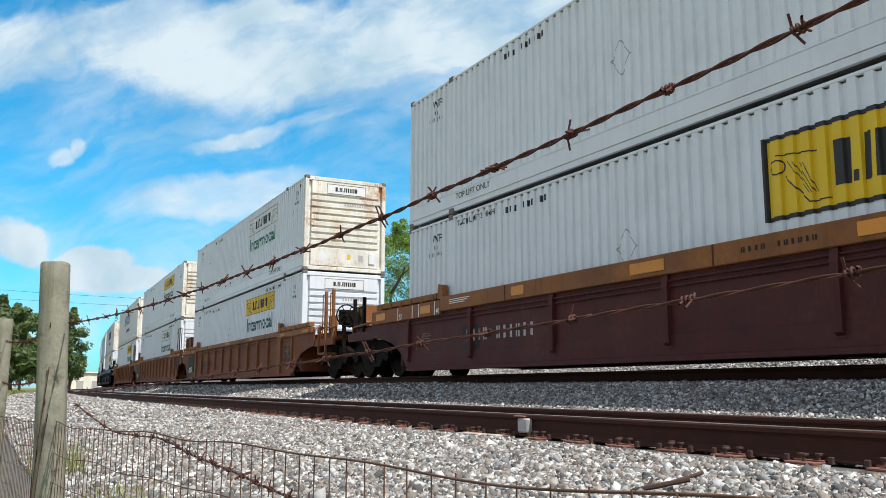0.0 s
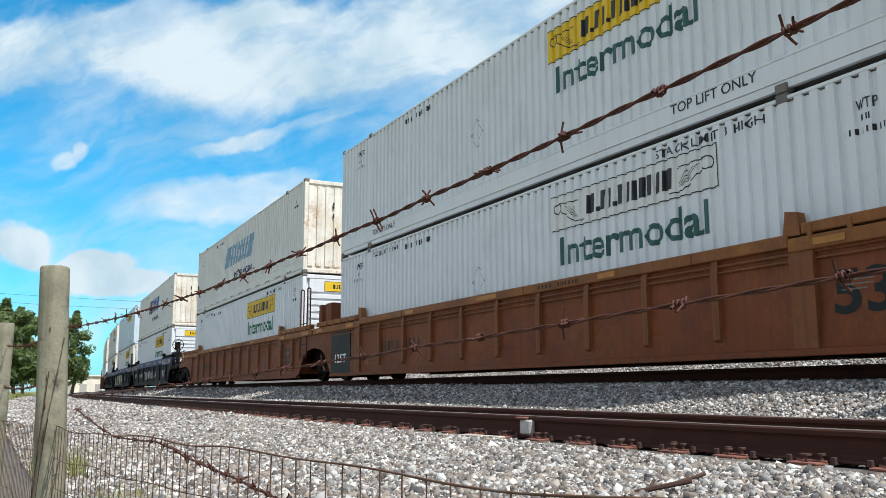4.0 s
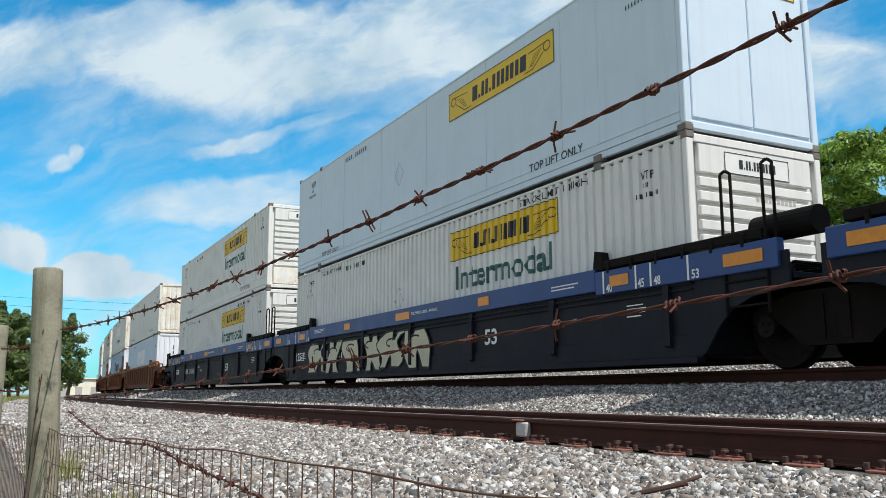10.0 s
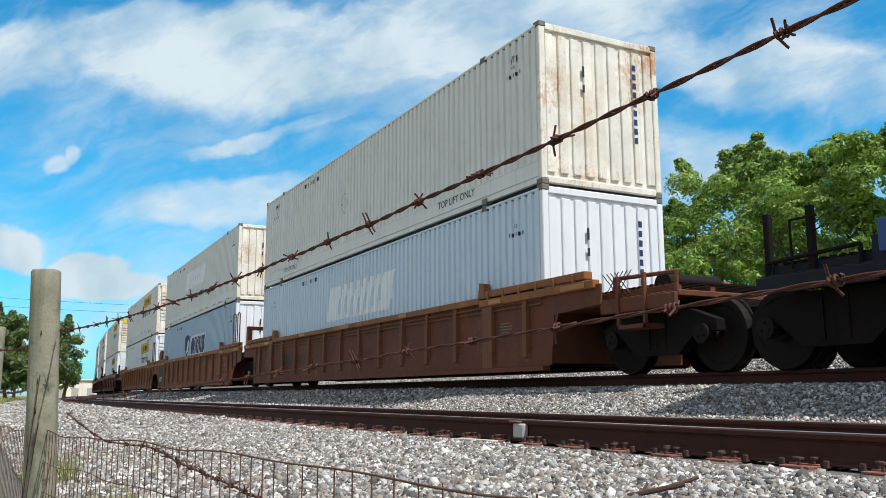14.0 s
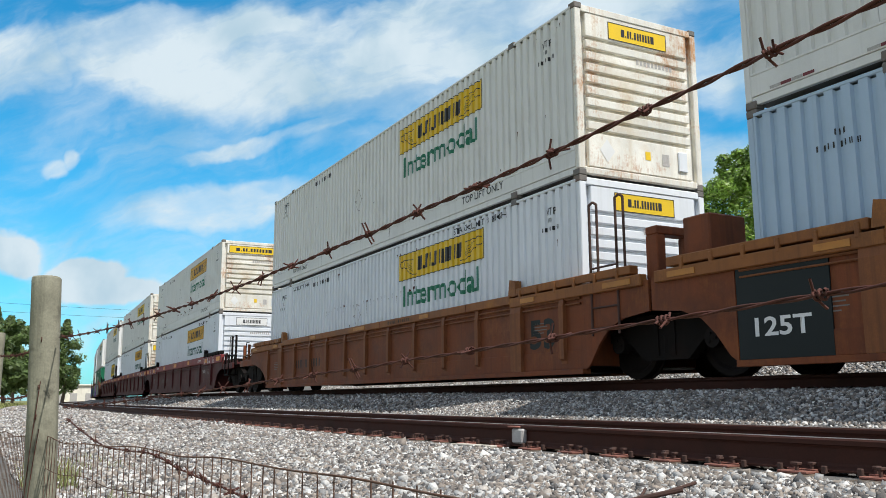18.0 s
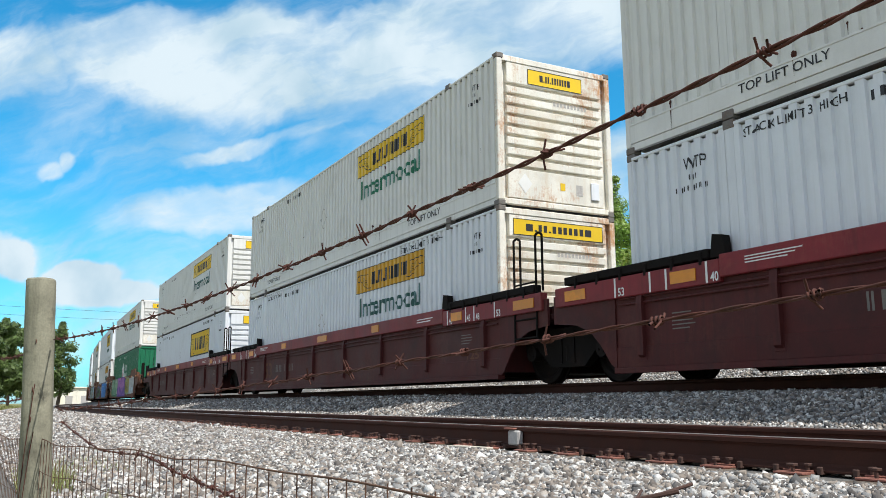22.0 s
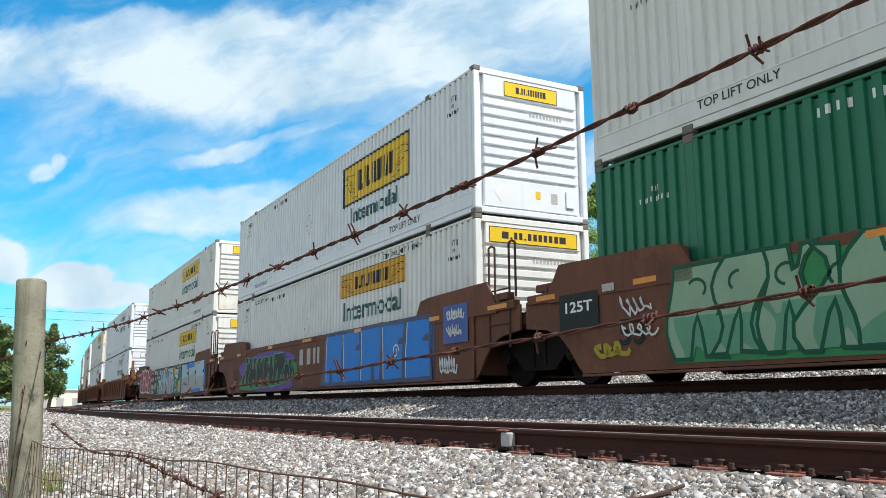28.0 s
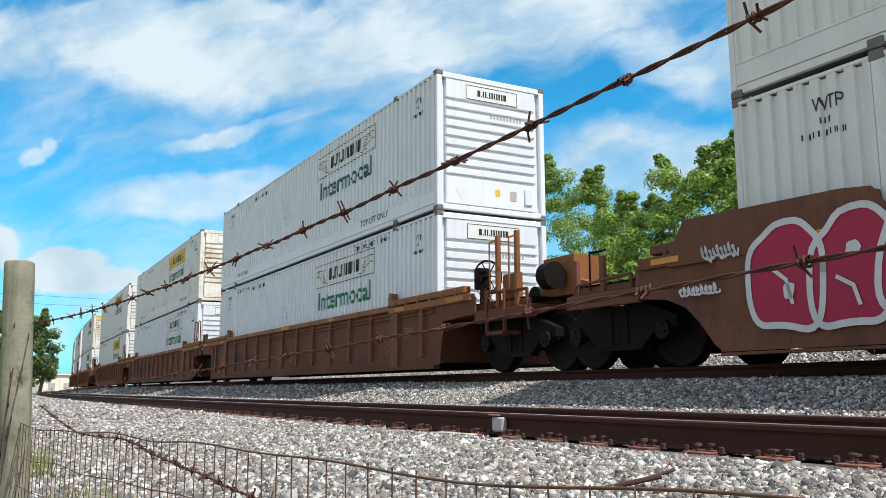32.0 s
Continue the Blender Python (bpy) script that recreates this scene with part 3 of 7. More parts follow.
def wave_y(x):
    """Depth of the corrugation at x: proud flats, sunk flats and the slopes between."""
    f = (x / PITCH) % 1.0
    if f < RIB_IN:
        return 0.0
    if f < RIB_DEEP:
        return (f - RIB_IN) / (RIB_DEEP - RIB_IN) * RIB
    if f < RIB_OUT:
        return RIB
    return (1 - f) / (1 - RIB_OUT) * RIB


def wave_breaks(a, b):
    out = []
    k = math.floor(a / PITCH) - 1
    while k * PITCH < b:
        for f in (0.0, RIB_IN, RIB_DEEP, RIB_OUT):
            x = (k + f) * PITCH
            if a < x < b:
                out.append(x)
        k += 1
    return out


def drape(bm, y, ribbed, lift=0.004):
    """Lays flat shapes (in x and z) on the near side at y, down into the ribs."""
    if ribbed:
        xs = [v.co.x for v in bm.verts]
        for x in wave_breaks(min(xs), max(xs)):
            bmesh.ops.bisect_plane(bm, geom=bm.verts[:] + bm.edges[:] + bm.faces[:], plane_co=(x, 0, 0), plane_no=(1, 0, 0))
    for v in bm.verts:
        v.co.y = y - lift + (wave_y(v.co.x) if ribbed else 0.0)
    return bm


def outline_faces(*polys):
    bm = bmesh.new()
    for p in polys:
        bm.faces.new([bm.verts.new((x, 0, z)) for x, z in p])
    return bm


def rect(x0, x1, z0, z1, lean=0.0):
    return [(x0, z0), (x1, z0), (x1 + lean, z1), (x0 + lean, z1)]


def frame_polys(x0, x1, z0, z1, t):
    return [rect(x0, x1, z0, z0 + t), rect(x0, x1, z1 - t, z1), rect(x0, x0 + t, z0 + t, z1 - t), rect(x1 - t, x1, z0 + t, z1 - t)]


def letters(text, x0, x1, z0, z1, lean=0.0, bold=0.022):
    """A bmesh of the built-in font's letters, fitted to a box in x and z."""
    cu = bpy.data.curves.new("text", "FONT")
    cu.body = text
    cu.resolution_u = 3
    cu.offset = bold
    ob = bpy.data.objects.new("text", cu)
    scene.collection.objects.link(ob)
    bpy.context.view_layer.update()
    me = bpy.data.meshes.new_from_object(ob.evaluated_get(bpy.context.evaluated_depsgraph_get()))
    bpy.data.objects.remove(ob)
    bm = bmesh.new()
    bm.from_mesh(me)
    bpy.data.meshes.remove(me)
    xs, ys = [v.co.x for v in bm.verts], [v.co.y for v in bm.verts]
    ax, bx, ay, by = min(xs), max(xs), min(ys), max(ys)
    for v in bm.verts:
        fx, fy = (v.co.x - ax) / (bx - ax), (v.co.y - ay) / (by - ay)
        v.co = Vector((x0 + fx * (x1 - x0) + lean * fy, 0, z0 + fy * (z1 - z0)))
    return bm


def brand_bars(x0, x1, z0, z1, n=6, lean=0.0, gap=0.22, seed=3):
    """Writing that stays unread: plain bars of its size."""
    rnd = random.Random(seed)
    w = (x1 - x0) / n
    polys = []
    for i in range(n):
        a, b = x0 + i * w, x0 + (i + 1 - gap) * w
        if rnd.random() < 0.6:
            t = (b - a) * 0.36
            polys += [rect(a, a + t, z0, z1, lean), rect(b - t, b, z0, z1, lean)]
        else:
            polys.append(rect(a + (b - a) * 0.2, b - (b - a) * 0.2, z0, z1, lean))
    return polys


# widths of a word's blocks, the number of upright bars in each, and whether it stands low like a stop
SIX_BLOCKS = ((0.62, 1, 0), (0.20, 1, 1), (0.78, 2, 0), (0.20, 1, 1), (0.86, 2, 0), (0.84, 2, 0), (0.90, 2, 0), (0.62, 1, 0))
FIVE_BLOCKS = ((0.95, 1, 0), (1.45, 3, 0), (0.34, 1, 0), (0.85, 2, 0), (0.80, 1, 0))


def brand_blocks(x0, x1, z0, z1, blocks=SIX_BLOCKS, lean=0.0, gap=0.16):
    """A brand's word as plain upright bars with the word's widths and gaps."""
    unit = (x1 - x0) / (sum(b[0] for b in blocks) + gap * (len(blocks) - 1))
    polys, x = [], x0
    for w, bars, low in blocks:
        a, b = x, x + w * unit
        top = z0 + (z1 - z0) * (0.24 if low else 1.0)
        each = (b - a) / (bars + (bars - 1) * 0.55)
        for i in range(bars):
            c = a + i * each * 1.55
            polys.append(rect(c, c + each, z0, top, lean * (top - z0) / (z1 - z0)))
        x = b + gap * unit
    return polys


def blob(cx, cz, rx, rz, seed, lean=0.0, n=22, wob=1.0):
    rnd = random.Random(seed)
    ph = [rnd.uniform(0, 6.28) for _ in range(3)]
    out = []
    for i in range(n):
        a = 2 * math.pi * i / n
        k = 1 + wob * (0.13 * math.sin(2 * a + ph[0]) + 0.10 * math.sin(3 * a + ph[1]) + 0.07 * math.sin(5 * a + ph[2]))
        sx, sz = math.copysign(abs(math.cos(a)) ** 0.7, math.cos(a)), math.copysign(abs(math.sin(a)) ** 0.7, math.sin(a))
        out.append((cx + rx * k * sx + lean * sz * rz, cz + rz * min(k, 1.12) * sz))
    return out


def stroke(pts, w):
    """A painted line through points: a ribbon of quads that share their edges."""
    clean = [Vector(p) for i, p in enumerate(pts) if i == 0 or (Vector(p) - Vector(pts[i - 1])).length > 1e-4]
    if len(clean) < 2:
        return []
    edge = []
    for i, p in enumerate(clean):
        before = (p - clean[i - 1]).normalized() if i else None
        after = (clean[i + 1] - p).normalized() if i < len(clean) - 1 else None
        d = before or after
        reach = w / 2
        if before and after:
            mid = before + after
            if mid.length > 0.35:
                d = mid.normalized()
                reach = min(w / 2 / max(abs(d.dot(after)), 0.3), w)
        n = Vector((-d.y, d.x)) * reach
        edge.append(((p.x + n.x, p.y + n.y), (p.x - n.x, p.y - n.y)))
    return [[a[0], a[1], b[1], b[0]] for a, b in zip(edge, edge[1:])]


def scribble(x0, x1, z0, z1, seed, w=0.03, n=16):
    """A looping tag from one side to the other."""
    rnd = random.Random(seed)
    loops = max(3, round(n * 0.42))
    ph, tall = rnd.uniform(0, 6.28), [rnd.uniform(0.55, 1.0) for _ in range(loops + 2)]
    pts = []
    for f in np.linspace(0, 1, loops * 9):
        a = 2 * math.pi * loops * f
        k = tall[int(f * loops)]
        x = zm(x0, x1, 0.06 + 0.88 * f) + (x1 - x0) / loops * 0.42 * math.cos(a + ph * 0.2)
        z = zm(z0, z1, 0.5 + 0.42 * k * math.sin(a) + 0.08 * math.sin(2.3 * a + ph))
        pts.append((x, z))
    return stroke(pts, w)


def zm(a, b, f):
    return a + (b - a) * f


# ---- containers ----
CL, CW, CH = 16.154, 2.59, 2.866
NEAR_Y = -CW / 2


def ribbed_wall(x0, x1, z0, z1):
    xs = [x0] + wave_breaks(x0, x1) + [x1]
    bm = bmesh.new()
    y_at = lambda x: NEAR_Y + wave_y(x)
    lo = [bm.verts.new((x, y_at(x), z0)) for x in xs]
    hi = [bm.verts.new((x, y_at(x), z1 - (0.022 if wave_y(x) > 0.01 else 0.0))) for x in xs]
    for i in range(len(xs) - 1):
        bm.faces.new((lo[i], lo[i + 1], hi[i + 1], hi[i]))
    # the folded edge above and the backing behind
    bk0, bk1 = [bm.verts.new((x, NEAR_Y + 0.10, z)) for x, z in ((x0, z0), (x1, z0))], [bm.verts.new((x, NEAR_Y + 0.10, z)) for x, z in ((x0, z1), (x1, z1))]
    bm.faces.new((bk0[0], bk1[0], bk1[1], bk0[1]))
    return bm


def smooth_wall(x0, x1, z0, z1):
    return boxes((x0, x1, NEAR_Y + 0.004, NEAR_Y + 0.03, z0, z1))


def slat_end(rows, z0, z1):
    """A nose wall with pressed horizontal bands."""
    x = CL / 2
    return boxes((x - 0.115, x - 0.092, -1.20, 1.20, 0.12, CH - 0.1))


def end_pieces(kind):
    """Extents in y and z of the pressed pieces of an end."""
    if kind == "slat":
        h = 1.56 / 8
        return [(-1.08, 1.08, 0.16, 0.71)] + [(-1.08, 1.08, 0.74 + h * i + 0.032, 0.74 + h * (i + 1) - 0.032) for i in range(8)] + [(-1.08, 1.08, 2.33, CH - 0.14)]
    if kind == "flute":
        return [(-1.165 + i * 0.27, -0.995 + i * 0.27, 0.22, CH - 0.2) for i in range(9)]
    return [(-1.14, -0.01, 0.2, CH - 0.16), (0.01, 1.14, 0.2, CH - 0.16)]


def fluted_end():
    """A nose wall with upright flutes."""
    x = CL / 2
    return boxes((x - 0.10, x - 0.050, -1.20, 1.20, 0.12, CH - 0.1))


def plain_end():
    x = CL / 2
    return boxes((x - 0.10, x - 0.04, -1.20, 1.20, 0.12, CH - 0.1))


def on_end(polys, lift=0.006):
    """Shapes given in y and z, laid on the front end."""
    bm = bmesh.new()
    for p in polys:
        bm.faces.new([bm.verts.new((CL / 2 - 0.012 + lift, y, z)) for y, z in p])
    return bm


def decal_panel(c, kind, ribbed):
    """The operator's panel on the near side, kinds: yellow, bordered, ochre, outline."""
    x0, x1, z0, z1 = (1.46, 5.15, 1.98, 2.56) if kind != "bordered" else (1.56, 5.35, 1.38, 2.40)
    base = {"yellow": "yellow_decal", "bordered": "yellow_decal", "ochre": "ochre_decal", "outline": "white_decal"}[kind]
    lab = {"yellow": "faded yellow logo panel", "bordered": "yellow logo panel with a black border", "ochre": "ochre logo panel", "outline": "white logo panel with a dark outline"}[kind]
    p = part("logo_panel", cached(("logo_panel", kind, ribbed), lambda: drape(outline_faces(rect(x0, x1, z0, z1)), NEAR_Y, ribbed, 0.004)), base, c, lab)
    ink = []
    h = z1 - z0
    t = 0.055 if kind == "bordered" else 0.016
    ink += frame_polys(x0, x1, z0, z1, t)
    ink += brand_blocks(x0 + 0.95, x1 - 0.85, z0 + 0.25 * h, z1 - 0.25 * h, SIX_BLOCKS, 0.02)
    for sgn, cx in ((1, x0 + 0.42), (-1, x1 - 0.42)):
        ring = [(cx - sgn * 0.22 + 0.10 * math.cos(a), z0 + 0.62 * h + 0.085 * math.sin(a)) for a in (2 * math.pi * i / 12 for i in range(13))]
        ink += stroke(ring, 0.018)
        ink += stroke([(cx - sgn * 0.22, z0 + 0.76 * h), (cx + sgn * 0.34, z0 + 0.70 * h)], 0.016)
        ink += stroke([(cx - sgn * 0.12, z0 + 0.50 * h), (cx + sgn * 0.22, z0 + 0.14 * h), (cx + sgn * 0.48, z0 + 0.14 * h)], 0.016)
        for k in range(4):
            ink += stroke([(cx - sgn * (0.06 - 0.07 * k), z0 + (0.66 - 0.02 * k) * h), (cx + sgn * (0.22 + 0.03 * k), z0 + 0.24 * h)], 0.008)
    part("brand_mark", cached(("brand_mark", kind, ribbed), lambda: drape(outline_faces(*ink), NEAR_Y, ribbed, 0.008)), "black_decal", p)


def word(c, text, key, box_, material, ribbed, lean=0.0, lift=0.006):
    bold = 0.022 if box_[3] - box_[2] > 0.2 else 0.006
    part("lettering", cached(("lettering", text, key, ribbed, material), lambda: drape(letters(text, *box_, lean, bold), NEAR_Y, ribbed, lift)), material, c)


def diamond(cx, cz, r):
    return [(cx, cz - r), (cx + r * 0.8, cz), (cx, cz + r), (cx - r * 0.8, cz)]


def container(paint, decal, words, end, upper, ribbed=True, end_paint=None, end_logo="", brand="", label=""):
    """One 53-foot container. decal: the side panel; words: 'green', 'dark' or ''; end: slat, flute or plain."""
    c = thing("shipping_container", label, "shipping container", "stacked containers on the train")
    ep = end_paint or paint
    band = 0.44 if upper and ribbed else 0.30 if upper else 0.20
    wall = ribbed_wall if ribbed else smooth_wall
    kind = "ribbed" if ribbed else "smooth"
    for a, b, tag in ((-CL / 2 + 0.10, -6.27, "r"), (-6.12, 6.12, "m"), (6.27, CL / 2 - 0.10, "f")):
        part("side_panel", cached(("side_panel", kind, tag, band, paint), lambda: wall(a, b, band, CH - 0.085)), paint, c)
    for a in (-6.195, 6.195):
        part("lifting_post", cached(("lifting_post", a, band, paint), lambda: boxes((a - 0.075, a + 0.075, NEAR_Y - 0.003, NEAR_Y + 0.07, band, CH - 0.085), bevel=0.008)), paint, c)
        for z in (0.0, CH - 0.115):
            part("lifting_casting", cached(("lifting_casting", a, z), lambda: boxes((a - 0.09, a + 0.09, NEAR_Y - 0.012, NEAR_Y + 0.12, z, z + 0.115), bevel=0.01)), "container_steel", c)
    part("side_skirt", cached(("side_skirt", band, paint), lambda: boxes((-CL / 2 + 0.1, CL / 2 - 0.1, NEAR_Y, NEAR_Y + 0.06, 0.15, band - 0.031), bevel=0.004)), paint, c)
    part("bottom_rail", cached(("bottom_rail", paint), lambda: boxes((-CL / 2 + 0.1, CL / 2 - 0.1, NEAR_Y + 0.012, NEAR_Y + 0.08, 0.045, 0.145), bevel=0.004)), paint, c)
    part("skirt_trim", cached(("skirt_trim", band, paint), lambda: boxes((-CL / 2 + 0.1, CL / 2 - 0.1, NEAR_Y - 0.006, NEAR_Y + 0.06, band - 0.03, band), bevel=0.004)), paint, c)
    part("top_rail", cached(("top_rail", paint), lambda: boxes((-CL / 2 + 0.1, CL / 2 - 0.1, NEAR_Y - 0.008, NEAR_Y + 0.07, CH - 0.085, CH - 0.04), bevel=0.008)), paint, c)
    if not ribbed:
        for x in (-4.4, -2.0, 0.4, 2.9, 5.3):
            part("panel_seam", cached(("panel_seam", x, band, paint), lambda: boxes((x - 0.012, x + 0.012, NEAR_Y - 0.002, NEAR_Y + 0.004, band, CH - 0.087))), paint, c)
    part("far_wall", cached(("far_wall", paint), lambda: boxes((-CL / 2 + 0.1, CL / 2 - 0.1, CW / 2 - 0.05, CW / 2, 0.05, CH - 0.02))), paint, c)
    part("roof", cached(("roof", paint), lambda: boxes((-CL / 2 + 0.05, CL / 2 - 0.05, NEAR_Y + 0.071, CW / 2 - 0.051, CH - 0.07, CH - 0.045))), paint, c)
    part("underframe", cached("underframe", lambda: boxes((-CL / 2 + 0.1, CL / 2 - 0.1, NEAR_Y + 0.09, CW / 2 - 0.06, 0.06, 0.16))), "container_steel", c)
    for i, (x, y) in enumerate(((CL / 2, NEAR_Y), (CL / 2, CW / 2), (-CL / 2, NEAR_Y), (-CL / 2, CW / 2))):
        sx, sy = (-1 if x > 0 else 1), (1 if y < 0 else -1)
        part("corner_post", cached(("corner_post", i, paint if x < 0 else ep), lambda: boxes((min(x, x + sx * 0.10), max(x, x + sx * 0.10), min(y, y + sy * 0.12), max(y, y + sy * 0.12), 0.10, CH - 0.09), bevel=0.012)), paint if x < 0 else ep, c)
    for x, sx in ((CL / 2 + 0.004, -1), (-CL / 2 - 0.004, 1)):
        for y, sy in ((NEAR_Y - 0.004, 1), (CW / 2 + 0.004, -1)):
            for z in (0.0, CH - 0.09):
                part("corner_casting", cached(("corner_casting", x, y, z), lambda: boxes((min(x, x + sx * 0.17), max(x, x + sx * 0.17), min(y, y + sy * 0.15), max(y, y + sy * 0.15), z, z + 0.1), bevel=0.012)), "container_steel", c)
    maker = {"slat": lambda: slat_end(8, 0.74, 2.30), "flute": fluted_end, "plain": plain_end}[end]
    fr = part("end_wall", cached(("end_wall", end, ep), maker), ep, c)
    for i, (y0, y1, z0, z1) in enumerate(end_pieces(end)):
        part({"slat": "end_slat", "flute": "end_flute", "plain": "door_leaf"}[end], cached(("end_piece", end, i, ep, paint), lambda: boxes((CL / 2 - (0.0915 if end == 'slat' else 0.0605), CL / 2 - 0.012, y0, y1, z0, z1), bevel=0.010)), "rusty_white" if end == "slat" and i == 0 and ep in ("rusty_white", "cream_paint") else ep, fr)
    for z0, z1, n in ((CH - 0.14, CH - 0.02, "end_header"), (0.03, 0.14, "end_sill")):
        part(n, cached((n, ep), lambda: boxes((CL / 2 - 0.10, CL / 2, NEAR_Y + 0.12, CW / 2 - 0.12, z0, z1), bevel=0.012)), ep, c)
    part("rear_wall", cached(("rear_wall", paint), lambda: boxes((-CL / 2 + 0.02, -CL / 2 + 0.06, -1.18, 1.18, 0.1, CH - 0.05))), paint, c)
    # the front end's marks
    if end_logo:
        z0, z1 = (2.36, 2.66) if end != "plain" else (2.28, 2.62)
        y0, y1 = (-0.62, 0.62) if end_logo != "wide" else (-1.0, 1.0)
        bg = {"white": "white_decal"}.get(end_logo, "yellow_decal")
        pl = part("end_logo", cached(("end_logo", end_logo, end), lambda: on_end([rect(y0, y1, z0, z1)])), bg, fr)
        part("brand_mark", cached(("end_blocks", end_logo, end), lambda: on_end(brand_blocks(y0 + 0.27, y1 - 0.27, z0 + 0.085, z1 - 0.085) + frame_polys(y0, y1, z0, z1, 0.012), 0.009)), "black_decal", pl)
    if end == "slat":
        part("placard", cached("end_placard", lambda: on_end([diamond(-0.72, 0.45, 0.19)], 0.005)), "white_decal", fr, "white diamond placard")
        part("yellow_sticker", cached("end_sticker", lambda: on_end([rect(0.06, 0.17, 0.40, 0.54)], 0.005)), "yellow_decal", fr, "small yellow sticker")
        part("grey_sticker", cached("end_sticker_grey", lambda: on_end([rect(0.42, 0.57, 0.34, 0.54)], 0.005)), "concrete_tag", fr, "small grey sticker")
        part("document_box", cached("document_box", lambda: boxes((CL / 2 - 0.012, CL / 2 + 0.02, 0.76, 0.95, 0.28, 0.62), bevel=0.012)), ep, fr, "document holder box")
        part("number_mark", cached("end_bars", lambda: on_end([rect(-0.05 + 0.08 * i, 0.0 + 0.08 * i, 2.02, 2.10) for i in range(10)], 0.005)), "concrete_tag", fr)
    elif end == "flute":
        part("number_mark", cached("flute_bars", lambda: on_end([rect(0.72, 0.80, 0.95 + 0.17 * i, 1.06 + 0.17 * i) for i in range(9)], 0.005)), "navy_decal", fr)
        part("vent", cached("flute_vents", lambda: on_end([rect(-0.40, -0.35, 1.72, 1.86), rect(-0.40, -0.35, 2.0, 2.2)], 0.006)), "black_decal", fr)
    # the near side's marks
    if decal:
        decal_panel(c, decal, ribbed)
    if words:
        m = {"green": "green_decal", "dark": "dark_green_decal"}[words]
        if decal == "bordered":
            word(c, "Intermodal", "low", (2.09, 4.75, 0.90, 1.28), m, ribbed)
        else:
            word(c, "Intermodal", "std", (1.70, 4.95, 1.40, 1.86), m, ribbed)
    if brand:
        mat_, big = brand.split(":")
        if big == "big":
            part("brand_mark", cached(("brand", brand), lambda: drape(outline_faces(*brand_blocks(-2.55, 1.75, 1.42, 2.22, FIVE_BLOCKS, 0.42)), NEAR_Y, True, 0.006)), mat_, c, "bold slanted logo blocks")
            word(c, "INTERMODAL", "brand", (-0.79, 2.25, 0.86, 1.10), "navy_decal", True)
        elif big == "low":
            part("brand_mark", cached(("brand", brand), lambda: drape(outline_faces(*brand_blocks(-2.1, 1.95, 1.33, 2.20, FIVE_BLOCKS, 0.3)), NEAR_Y, True, 0.006)), mat_, c, "faded white logo blocks")
        elif big == "badge":
            sh = part("logo_badge", cached("logo_badge", lambda: drape(outline_faces([(-1.95, 2.05), (-1.90, 1.52), (-1.40, 1.15), (-0.88, 1.52), (-0.83, 2.08), (-1.40, 2.18)]), NEAR_Y, True, 0.006)), "navy_decal", c, "navy shield badge")
            part("badge_spot", cached("badge_spot", lambda: drape(outline_faces([(-1.25, 1.30), (-0.98, 1.55), (-0.95, 2.0), (-1.30, 1.8), (-1.5, 1.35)]), NEAR_Y, True, 0.010)), "white_decal", sh)
            part("logo_backing", cached("logo_backing", lambda: drape(outline_faces(rect(-0.62, 2.48, 1.14, 2.06, 0.24)), NEAR_Y, True, 0.004)), "white_decal", c)
            part("brand_mark", cached(("brand", brand), lambda: drape(outline_faces(*brand_blocks(-0.48, 2.42, 1.24, 1.96, FIVE_BLOCKS, 0.2)), NEAR_Y, True, 0.009)), "navy_decal", c)
        elif big == "hub":
            part("logo_badge", cached("hub_badge", lambda: drape(outline_faces([(-1.43, 0.75), (-0.20, 0.75), (-0.20, 1.92), (-0.85, 2.22), (-1.43, 1.88)]), NEAR_Y, True, 0.006)), "white_decal", c, "white house-shaped badge")
            part("badge_mark", cached("hub_mark", lambda: drape(outline_faces(rect(-1.08, -0.93, 0.8, 1.75), rect(-0.70, -0.55, 0.8, 1.75), rect(-0.93, -0.70, 1.25, 1.40)), NEAR_Y, True, 0.010)), "red_decal", c)
            part("brand_mark", cached("hub_words", lambda: drape(outline_faces(*brand_bars(0.42, 1.30, 1.58, 1.98, 3, 0, 0.2, 2), *brand_bars(0.15, 1.60, 1.12, 1.46, 5, 0, 0.2, 5)), NEAR_Y, True, 0.006)), "white_decal", c)
            word(c, "WARNING HIGH CUBE", "hub", (-0.72, 0.85, 2.46, 2.60), "white_decal", True)
    ink = "black_decal" if paint != "green_paint" else "white_decal"
    part("number_mark", cached(("number_mark", ribbed, ink), lambda: drape(outline_faces(*[rect(-4.3 + 0.13 * i, -4.25 + 0.13 * i, 2.53, 2.64) for i in range(4)], *[rect(-3.62 + 0.13 * i, -3.57 + 0.13 * i, 2.53, 2.64) for i in range(6)],
         *[p for x in (-7.15, 6.96) for p in brand_bars(x, x + 0.56, 2.12, 2.19, 8, 0, 0.45, 5)], *[p for x in (-6.9, 7.17) for p in brand_bars(x, x + 0.16, 2.26, 2.33, 2, 0, 0.4, 3)]), NEAR_Y, ribbed)), ink, c)
    if not brand:
        if upper:
            word(c, "TOP LIFT ONLY", "lift", (4.35, 5.85, 0.26, 0.40), "black_decal", False)
            word(c, "TOP LIFT ONLY", "lift_rear", (-6.0, -4.7, 0.26, 0.38), "black_decal", False)
        else:
            word(c, "STACK LIMIT 3 HIGH", "stack", (4.0, 5.9, 2.60, 2.72), "black_decal", ribbed)
            word(c, "STACK LIMIT 3 HIGH", "stack_rear", (-6.0, -4.55, 2.59, 2.70), ink, ribbed)
